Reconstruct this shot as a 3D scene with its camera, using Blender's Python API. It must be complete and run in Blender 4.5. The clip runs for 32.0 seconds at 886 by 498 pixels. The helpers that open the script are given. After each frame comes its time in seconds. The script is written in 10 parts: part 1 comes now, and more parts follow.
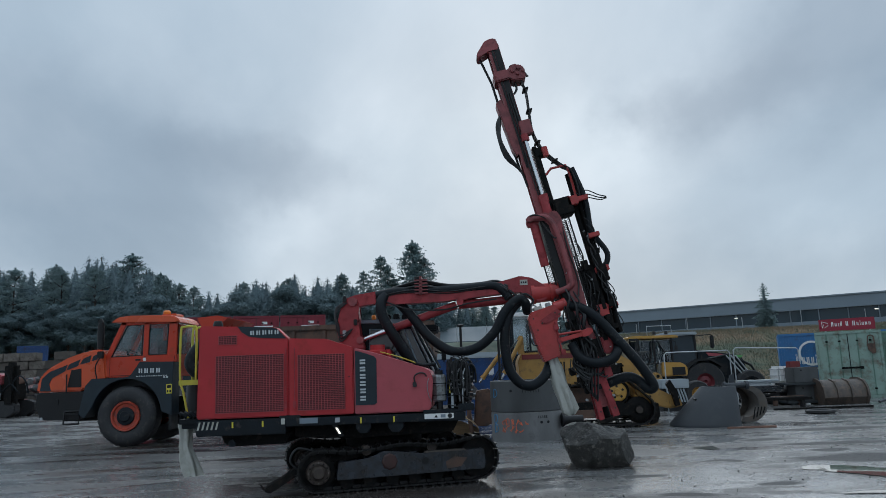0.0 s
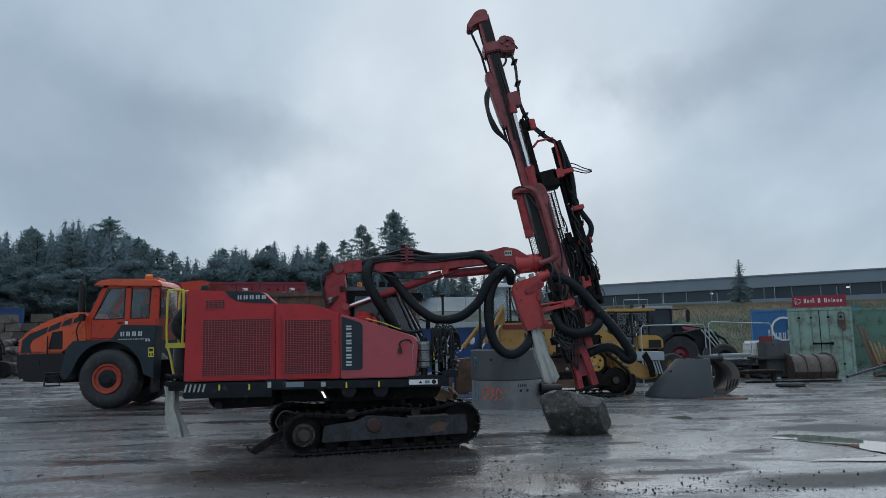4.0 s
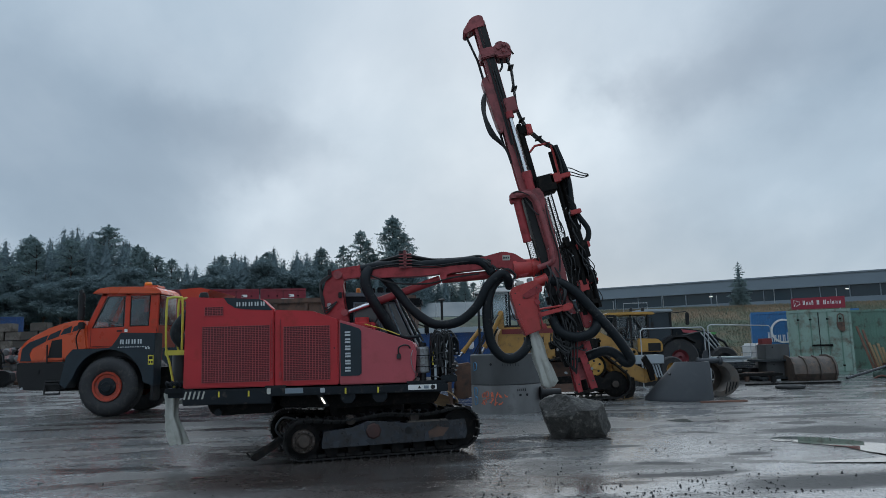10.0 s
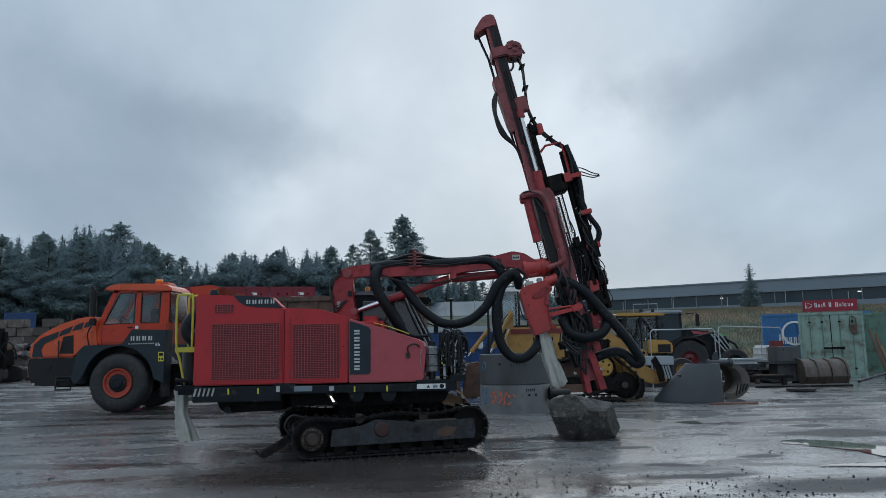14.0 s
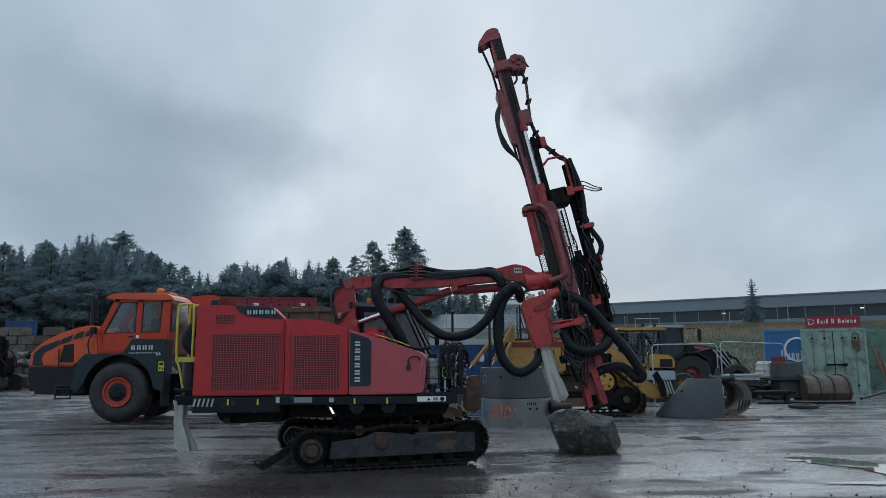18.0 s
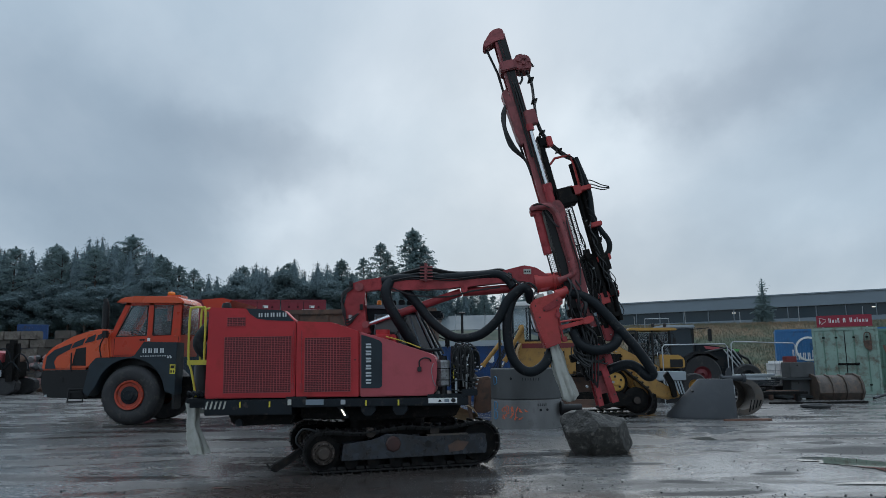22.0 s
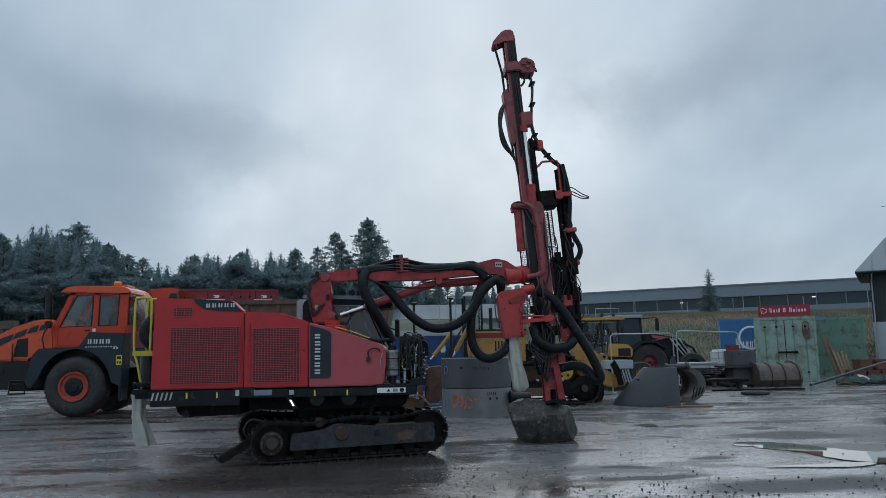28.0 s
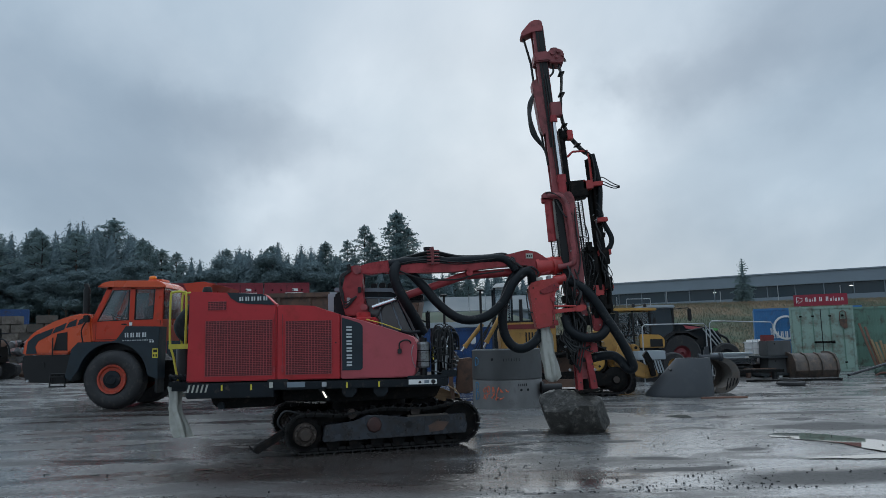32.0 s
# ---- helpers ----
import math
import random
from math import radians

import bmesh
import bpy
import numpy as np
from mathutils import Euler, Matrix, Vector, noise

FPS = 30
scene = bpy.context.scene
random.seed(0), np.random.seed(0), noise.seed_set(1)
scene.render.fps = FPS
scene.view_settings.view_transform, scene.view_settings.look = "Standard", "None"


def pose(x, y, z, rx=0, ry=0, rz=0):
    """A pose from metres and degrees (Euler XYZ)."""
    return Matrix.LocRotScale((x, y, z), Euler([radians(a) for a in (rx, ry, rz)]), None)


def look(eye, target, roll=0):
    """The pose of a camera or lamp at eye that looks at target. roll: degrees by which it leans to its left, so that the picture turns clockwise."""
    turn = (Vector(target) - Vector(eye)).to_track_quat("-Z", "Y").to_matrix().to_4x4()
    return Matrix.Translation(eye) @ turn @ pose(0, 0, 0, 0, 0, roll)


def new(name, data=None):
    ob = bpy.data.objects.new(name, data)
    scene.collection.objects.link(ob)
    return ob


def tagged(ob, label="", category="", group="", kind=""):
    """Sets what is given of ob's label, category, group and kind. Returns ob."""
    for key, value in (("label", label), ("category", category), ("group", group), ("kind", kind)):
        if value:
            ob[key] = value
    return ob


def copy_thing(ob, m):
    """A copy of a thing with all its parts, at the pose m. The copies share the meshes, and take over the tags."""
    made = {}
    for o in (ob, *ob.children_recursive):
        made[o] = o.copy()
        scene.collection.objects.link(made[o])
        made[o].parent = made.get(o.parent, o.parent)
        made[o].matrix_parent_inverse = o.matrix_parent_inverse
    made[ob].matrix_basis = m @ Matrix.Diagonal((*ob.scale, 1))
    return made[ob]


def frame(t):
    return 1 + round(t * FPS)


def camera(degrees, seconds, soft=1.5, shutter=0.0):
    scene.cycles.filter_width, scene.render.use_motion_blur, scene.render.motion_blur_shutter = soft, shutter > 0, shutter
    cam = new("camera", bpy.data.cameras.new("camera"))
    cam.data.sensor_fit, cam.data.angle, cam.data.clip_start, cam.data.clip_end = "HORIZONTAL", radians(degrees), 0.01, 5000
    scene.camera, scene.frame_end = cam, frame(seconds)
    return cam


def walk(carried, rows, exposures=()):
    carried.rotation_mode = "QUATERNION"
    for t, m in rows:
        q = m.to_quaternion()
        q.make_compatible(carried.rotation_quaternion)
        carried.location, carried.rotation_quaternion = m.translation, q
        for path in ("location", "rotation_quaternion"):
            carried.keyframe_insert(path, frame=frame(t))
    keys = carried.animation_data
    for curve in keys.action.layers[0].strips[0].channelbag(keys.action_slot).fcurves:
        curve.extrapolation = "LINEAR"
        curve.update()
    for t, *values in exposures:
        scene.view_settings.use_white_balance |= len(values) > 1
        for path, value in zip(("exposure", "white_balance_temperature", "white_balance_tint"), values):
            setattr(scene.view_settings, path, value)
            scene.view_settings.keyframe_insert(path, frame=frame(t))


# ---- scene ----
cam = camera(62.0, 32.0, soft=0.6)
PATH = [
    (0, (0.076, 0.179, 1.655), (0.021, 2.15, 1.987), -2.2),
    (0.5, (0.072, 0.182, 1.645), (0.015, 2.154, 1.97), -2.0),
    (1, (0.085, 0.137, 1.643), (0.028, 2.112, 1.951), -1.9),
    (1.5, (0.054, 0.083, 1.633), (0.002, 2.061, 1.923), -1.7),
    (2, (0.013, 0.048, 1.629), (-0.025, 2.029, 1.903), -1.6),
    (2.5, (-0.02, 0.039, 1.625), (-0.043, 2.021, 1.889), -1.5),
    (3, (-0.03, 0.024, 1.617), (-0.042, 2.006, 1.878), -1.4),
    (3.5, (-0.033, 0.033, 1.619), (-0.039, 2.016, 1.877), -1.3),
    (5.5, (-0.02, 0.036, 1.616), (-0.016, 2.022, 1.849), -1.0),
    (6, (-0.015, 0.04, 1.614), (-0.006, 2.025, 1.851), -1.0),
    (6.5, (-0.013, 0.036, 1.621), (-0.001, 2.021, 1.865), -1.0),
    (7, (-0.001, 0.001, 1.617), (0.01, 1.985, 1.87), -1.2),
    (7.5, (-0.008, 0.009, 1.613), (0.0, 1.992, 1.872), -1.4),
    (8, (-0.002, -0.011, 1.616), (0.003, 1.972, 1.879), -1.6),
    (8.5, (-0.005, 0.001, 1.616), (-0.003, 1.983, 1.882), -1.8),
    (9, (-0.001, 0.0, 1.617), (-0.001, 1.982, 1.882), -1.8),
    (9.5, (-0.002, -0.008, 1.612), (-0.004, 1.974, 1.877), -1.7),
    (10, (-0.007, -0.003, 1.616), (-0.008, 1.979, 1.881), -1.7),
    (10.5, (-0.004, -0.003, 1.622), (-0.003, 1.979, 1.889), -1.8),
    (11, (0.005, -0.013, 1.625), (0.008, 1.969, 1.897), -1.9),
    (11.5, (0.022, -0.013, 1.617), (0.024, 1.967, 1.895), -2.0),
    (12, (0.012, -0.004, 1.618), (0.01, 1.976, 1.898), -1.9),
    (12.5, (0.008, -0.008, 1.615), (0.0, 1.973, 1.893), -1.8),
    (13, (-0.001, -0.005, 1.618), (-0.018, 1.977, 1.89), -1.6),
    (13.5, (-0.008, 0.005, 1.617), (-0.031, 1.987, 1.884), -1.4),
    (14, (-0.011, 0.007, 1.615), (-0.038, 1.989, 1.879), -1.2),
    (14.5, (-0.016, 0.026, 1.614), (-0.043, 2.008, 1.878), -1.1),
    (16.5, (-0.024, 0.022, 1.616), (-0.052, 2.001, 1.899), -0.6),
    (17, (-0.028, 0.025, 1.612), (-0.058, 2.004, 1.902), -0.6),
    (17.5, (-0.013, 0.014, 1.613), (-0.045, 1.992, 1.908), -0.6),
    (18, (-0.008, 0.022, 1.615), (-0.04, 1.999, 1.912), -0.6),
    (18.5, (-0.019, 0.027, 1.609), (-0.051, 2.005, 1.907), -0.6),
    (19, (-0.024, 0.025, 1.616), (-0.059, 2.002, 1.914), -0.5),
    (19.5, (-0.029, 0.023, 1.613), (-0.067, 2.0, 1.91), -0.4),
    (20, (-0.034, 0.024, 1.612), (-0.076, 2.002, 1.909), -0.4),
    (20.5, (-0.037, 0.022, 1.614), (-0.081, 1.999, 1.912), -0.5),
    (21, (-0.03, 0.002, 1.617), (-0.078, 1.979, 1.915), -0.6),
    (21.5, (-0.032, -0.007, 1.614), (-0.084, 1.97, 1.912), -0.8),
    (22, (-0.038, 0.006, 1.619), (-0.092, 1.983, 1.92), -0.9),
    (22.5, (-0.053, 0.0, 1.611), (-0.109, 1.976, 1.916), -1.1),
    (23, (-0.04, -0.014, 1.609), (-0.1, 1.962, 1.914), -1.3),
    (23.5, (0.02, -0.078, 1.608), (-0.041, 1.899, 1.907), -1.4),
    (24, (0.033, -0.114, 1.606), (-0.022, 1.865, 1.89), -1.6),
    (24.5, (0.067, -0.162, 1.6), (0.029, 1.82, 1.868), -1.6),
    (25, (0.05, -0.126, 1.605), (0.039, 1.857, 1.861), -1.5),
    (25.5, (0.027, -0.053, 1.605), (0.047, 1.931, 1.858), -1.5),
    (27.5, (0.064, -0.094, 1.628), (0.134, 1.887, 1.893), -1.2),
    (28, (0.059, -0.099, 1.627), (0.125, 1.882, 1.898), -1.1),
    (28.5, (0.061, -0.104, 1.628), (0.119, 1.876, 1.903), -1.1),
    (29, (0.063, -0.112, 1.626), (0.109, 1.868, 1.904), -1.1),
    (29.5, (0.058, -0.099, 1.626), (0.094, 1.881, 1.907), -1.1),
    (30, (0.049, -0.104, 1.63), (0.075, 1.875, 1.913), -1.0),
    (30.5, (0.052, -0.119, 1.631), (0.066, 1.861, 1.913), -1.1),
    (31, (0.044, -0.109, 1.626), (0.048, 1.871, 1.903), -1.3),
    (31.5, (0.04, -0.105, 1.628), (0.035, 1.877, 1.893), -1.3),
    (32, (0.046, -0.107, 1.625), (0.033, 1.878, 1.876), -1.4),
]
walk(cam, [(t, look(eye, target, roll)) for t, eye, target, roll in PATH])

# ---- light ----
SUN_AZ, SUN_EL = radians(3), radians(20)
sun_way = Vector((math.sin(SUN_AZ) * math.cos(SUN_EL), math.cos(SUN_AZ) * math.cos(SUN_EL), math.sin(SUN_EL)))
world = bpy.data.worlds.new("overcast_sky")
scene.world = world
world.use_nodes = True


def sky_nodes():
    nt = world.node_tree
    n, l = nt.nodes, nt.links
    n.clear()
    out = n.new("ShaderNodeOutputWorld")
    bg = n.new("ShaderNodeBackground")
    bg.inputs["Strength"].default_value = 1.0
    tc = n.new("ShaderNodeTexCoord")
    sep = n.new("ShaderNodeSeparateXYZ")
    l.new(tc.outputs["Generated"], sep.inputs[0])

    def m(op, a, b=None, clamp=False):
        k = n.new("ShaderNodeMath")
        k.operation, k.use_clamp = op, clamp
        for i, v in enumerate((a, b)):
            if v is None:
                continue
            if isinstance(v, (int, float)):
                k.inputs[i].default_value = v
            else:
                l.new(v, k.inputs[i])
        return k.outputs[0]

    zz = m("ADD", m("MAXIMUM", sep.outputs[2], 0.0), 0.55)
    com = n.new("ShaderNodeCombineXYZ")
    l.new(m("DIVIDE", sep.outputs[0], zz), com.inputs[0])
    l.new(m("DIVIDE", sep.outputs[1], zz), com.inputs[1])
    mp = n.new("ShaderNodeMapping")
    mp.inputs["Location"].default_value = CLOUD_SHIFT
    mp.inputs["Rotation"].default_value = (0, 0, radians(25))
    mp.inputs["Scale"].default_value = (1.25, 0.9, 1.0)
    l.new(com.outputs[0], mp.inputs[0])
    big = n.new("ShaderNodeTexNoise")
    big.inputs["Scale"].default_value, big.inputs["Detail"].default_value = 2.1, 9.0
    big.inputs["Roughness"].default_value, big.inputs["Distortion"].default_value = 0.52, 0.15
    l.new(mp.outputs[0], big.inputs["Vector"])
    dot = n.new("ShaderNodeVectorMath")
    dot.operation = "DOT_PRODUCT"
    dot.inputs[1].default_value = sun_way
    l.new(tc.outputs["Generated"], dot.inputs[0])
    glow = m("POWER", m("MAXIMUM", dot.outputs["Value"], 0.0), 12.0)
    # soft uneven cloud base, a little brighter towards the hidden sun
    dens = m("ADD", m("ADD", m("MULTIPLY", m("SUBTRACT", big.outputs["Fac"], 0.5), 0.45), 0.56), m("MULTIPLY", glow, 0.05))
    ramp = n.new("ShaderNodeValToRGB")
    e = ramp.color_ramp.elements
    e[0].position, e[0].color = 0.34, (0.305, 0.398, 0.505, 1)
    e[1].position, e[1].color = 0.76, (0.70, 0.80, 0.90, 1)
    k = e.new(0.54)
    k.color = (0.44, 0.555, 0.67, 1)
    l.new(dens, ramp.inputs[0])
    sky = n.new("ShaderNodeTexSky")
    sky.sky_type, sky.sun_disc = "NISHITA", False
    sky.sun_elevation, sky.sun_rotation = SUN_EL, SUN_AZ
    dim = n.new("ShaderNodeMixRGB")
    dim.blend_type = "MULTIPLY"
    dim.inputs[0].default_value = 1.0
    dim.inputs[2].default_value = (0.08, 0.08, 0.08, 1)
    l.new(sky.outputs[0], dim.inputs[1])
    mix = n.new("ShaderNodeMixRGB")
    mix.inputs[0].default_value = 0.93
    l.new(dim.outputs[0], mix.inputs[1])
    # broad banks of thick and thin cloud: azimuth, elevation, half width, half height, turn in degrees, stops
    wob = n.new("ShaderNodeTexNoise")
    wob.inputs["Scale"].default_value, wob.inputs["Detail"].default_value, wob.inputs["Roughness"].default_value = 7.0, 5.0, 0.55
    l.new(tc.outputs["Generated"], wob.inputs["Vector"])
    wsep = n.new("ShaderNodeSeparateXYZ")
    l.new(wob.outputs["Color"], wsep.inputs[0])
    azimuth = m("MULTIPLY", m("ARCTAN2", sep.outputs[0], sep.outputs[1]), 57.2958)
    height = m("MULTIPLY", m("ARCSINE", sep.outputs[2]), 57.2958)
    place = n.new("ShaderNodeCombineXYZ")
    l.new(m("ADD", azimuth, m("MULTIPLY", m("SUBTRACT", wsep.outputs[0], 0.5), 14.0)), place.inputs[0])
    l.new(m("ADD", height, m("MULTIPLY", m("SUBTRACT", wsep.outputs[1], 0.5), 8.0)), place.inputs[1])
    banks = None
    for az, el, wide, high, turn, stops in CLOUD_BANKS:
        at = n.new("ShaderNodeMapping")
        at.vector_type = "TEXTURE"
        at.inputs["Location"].default_value = (az, el, 0)
        at.inputs["Rotation"].default_value = (0, 0, radians(turn))
        at.inputs["Scale"].default_value = (wide, high, 1)
        l.new(place.outputs[0], at.inputs[0])
        far = n.new("ShaderNodeVectorMath")
        far.operation = "LENGTH"
        l.new(at.outputs[0], far.inputs[0])
        near = n.new("ShaderNodeMapRange")
        near.interpolation_type = "SMOOTHSTEP"
        for key, v in zip(("From Min", "From Max", "To Min", "To Max"), (0.25, 1.5, stops, 0.0)):
            near.inputs[key].default_value = v
        l.new(far.outputs["Value"], near.inputs["Value"])
        banks = near.outputs[0] if banks is None else m("ADD", banks, near.outputs[0])
    thick = n.new("ShaderNodeMixRGB")
    thick.blend_type = "MULTIPLY"
    thick.inputs[0].default_value = 1.0
    l.new(ramp.outputs[0], thick.inputs[1])
    tint = n.new("ShaderNodeCombineColor")
    for i, share in enumerate((1.12, 1.0, 0.86)):
        l.new(m("POWER", 2.0, m("MULTIPLY", banks, share)), tint.inputs[i])
    l.new(tint.outputs[0], thick.inputs[2])
    l.new(thick.outputs[0], mix.inputs[2])
    # an overcast sky is brightest overhead
    over = n.new("ShaderNodeMapRange")
    over.interpolation_type = "SMOOTHSTEP"
    for k, v in zip(("From Min", "From Max", "To Min", "To Max"), (0.42, 0.95, 1.0, 1.9)):
        over.inputs[k].default_value = v
    l.new(sep.outputs[2], over.inputs["Value"])
    l.new(over.outputs[0], bg.inputs["Strength"])
    l.new(mix.outputs[0], bg.inputs[0])
    l.new(bg.outputs[0], out.inputs[0])


CLOUD_SHIFT = (3.1, 0.4, 0.0)
CLOUD_BANKS = ((-27, 15, 16, 7.5, -6, -0.42), (-17, 16.2, 7, 2.2, -14, -0.22), (-33, 8, 16, 6, 0, -0.15), (29, 21, 13, 5.5, 12, -0.48), (20, 18.5, 6, 2.8, 8, -0.2),
               (-3, 17, 9, 5, 0, 0.17), (11, 16.5, 5.5, 4, -20, 0.24), (-15, 11, 5, 2.2, 16, 0.24), (22, 6, 18, 4, 0, -0.22), (26, 9, 4.5, 2.2, 0, 0.12), (15, 19.3, 3, 1.8, 0, -0.14))
sky_nodes()
sun = new("sun", bpy.data.lights.new("sun", "SUN"))
sun.data.energy, sun.data.angle, sun.data.color = 0.3, radians(60), (1.0, 0.97, 0.93)
sun.matrix_world = look(sun_way * 50, (0, 0, 0))
scene.view_settings.exposure = 0.0


# ---- materials ----
def mat(name, color, rough=0.5, metal=0.0, var=0.18, scale=3.0, dirt=None, amount=0.0, bump=0.15, fine=60.0, spec=0.5, glass=0.0, stretch=(1, 1, 1), coat=0.0, per_piece=0.0, depth=0.01):
    """Paint or stuff with a broad and a fine grain; dirt: a second colour that comes in stains."""
    m = bpy.data.materials.new(name)
    m.use_nodes = True
    nt = m.node_tree
    n, l = nt.nodes, nt.links
    p = n["Principled BSDF"]
    tc = n.new("ShaderNodeTexCoord")
    mp = n.new("ShaderNodeMapping")
    mp.inputs["Scale"].default_value = stretch
    l.new(tc.outputs["Object"], mp.inputs[0])
    a = n.new("ShaderNodeTexNoise")
    a.inputs["Scale"].default_value, a.inputs["Detail"].default_value = scale, 6.0
    b = n.new("ShaderNodeTexNoise")
    b.inputs["Scale"].default_value, b.inputs["Detail"].default_value = fine, 3.0
    l.new(mp.outputs[0], a.inputs["Vector"])
    l.new(mp.outputs[0], b.inputs["Vector"])
    hs = n.new("ShaderNodeHueSaturation")
    hs.inputs["Color"].default_value = (*color, 1)
    r = n.new("ShaderNodeMapRange")
    r.inputs["From Min"].default_value, r.inputs["From Max"].default_value = 0.3, 0.7
    r.inputs["To Min"].default_value, r.inputs["To Max"].default_value = 1 - var, 1 + var
    l.new(a.outputs["Fac"], r.inputs["Value"])
    value = r.outputs[0]
    if per_piece:
        oi = n.new("ShaderNodeObjectInfo")
        r2 = n.new("ShaderNodeMapRange")
        r2.inputs["To Min"].default_value, r2.inputs["To Max"].default_value = 1 - per_piece, 1 + per_piece
        l.new(oi.outputs["Random"], r2.inputs["Value"])
        mu = n.new("ShaderNodeMath")
        mu.operation = "MULTIPLY"
        l.new(value, mu.inputs[0])
        l.new(r2.outputs[0], mu.inputs[1])
        value = mu.outputs[0]
    l.new(value, hs.inputs["Value"])
    col = hs.outputs[0]
    if dirt:
        c = n.new("ShaderNodeTexNoise")
        c.inputs["Scale"].default_value, c.inputs["Detail"].default_value, c.inputs["Roughness"].default_value = scale * 1.7, 8.0, 0.65
        l.new(tc.outputs["Object"], c.inputs["Vector"])
        rr = n.new("ShaderNodeMapRange")
        rr.inputs["From Min"].default_value, rr.inputs["From Max"].default_value = 0.62 - 0.3 * amount, 0.75 - 0.15 * amount
        l.new(c.outputs["Fac"], rr.inputs["Value"])
        mx = n.new("ShaderNodeMixRGB")
        mx.inputs[2].default_value = (*dirt, 1)
        l.new(rr.outputs[0], mx.inputs[0])
        l.new(col, mx.inputs[1])
        col = mx.outputs[0]
    l.new(col, p.inputs["Base Color"])
    rg = n.new("ShaderNodeMapRange")
    rg.inputs["From Min"].default_value, rg.inputs["From Max"].default_value = 0.3, 0.7
    rg.inputs["To Min"].default_value, rg.inputs["To Max"].default_value = max(0.03, rough - 0.12), min(1, rough + 0.12)
    l.new(a.outputs["Fac"], rg.inputs["Value"])
    l.new(rg.outputs[0], p.inputs["Roughness"])
    p.inputs["Metallic"].default_value = metal
    p.inputs["Specular IOR Level"].default_value = spec
    p.inputs["Transmission Weight"].default_value = glass
    p.inputs["Coat Weight"].default_value = coat
    if bump:
        bp = n.new("ShaderNodeBump")
        bp.inputs["Strength"].default_value, bp.inputs["Distance"].default_value = bump, depth
        l.new(b.outputs["Fac"], bp.inputs["Height"])
        l.new(bp.outputs[0], p.inputs["Normal"])
    return m


def glow_mat(name, color, strength):
    m = bpy.data.materials.new(name)
    m.use_nodes = True
    p = m.node_tree.nodes["Principled BSDF"]
    p.inputs["Base Color"].default_value = (*color, 1)
    p.inputs["Emission Color"].default_value = (*color, 1)
    p.inputs["Emission Strength"].default_value = strength
    return m


def leaf(name, color, rough, **more):
    """Foliage: half of the light goes through the blades."""
    m = mat(name, color, rough, **more)
    n, l = m.node_tree.nodes, m.node_tree.links
    p = n["Principled BSDF"]
    t = n.new("ShaderNodeBsdfTranslucent")
    mix = n.new("ShaderNodeMixShader")
    mix.inputs[0].default_value = 0.6
    l.new(p.inputs["Base Color"].links[0].from_socket, t.inputs["Color"])
    l.new(p.outputs[0], mix.inputs[1])
    l.new(t.outputs[0], mix.inputs[2])
    l.new(mix.outputs[0], n["Material Output"].inputs["Surface"])
    return m


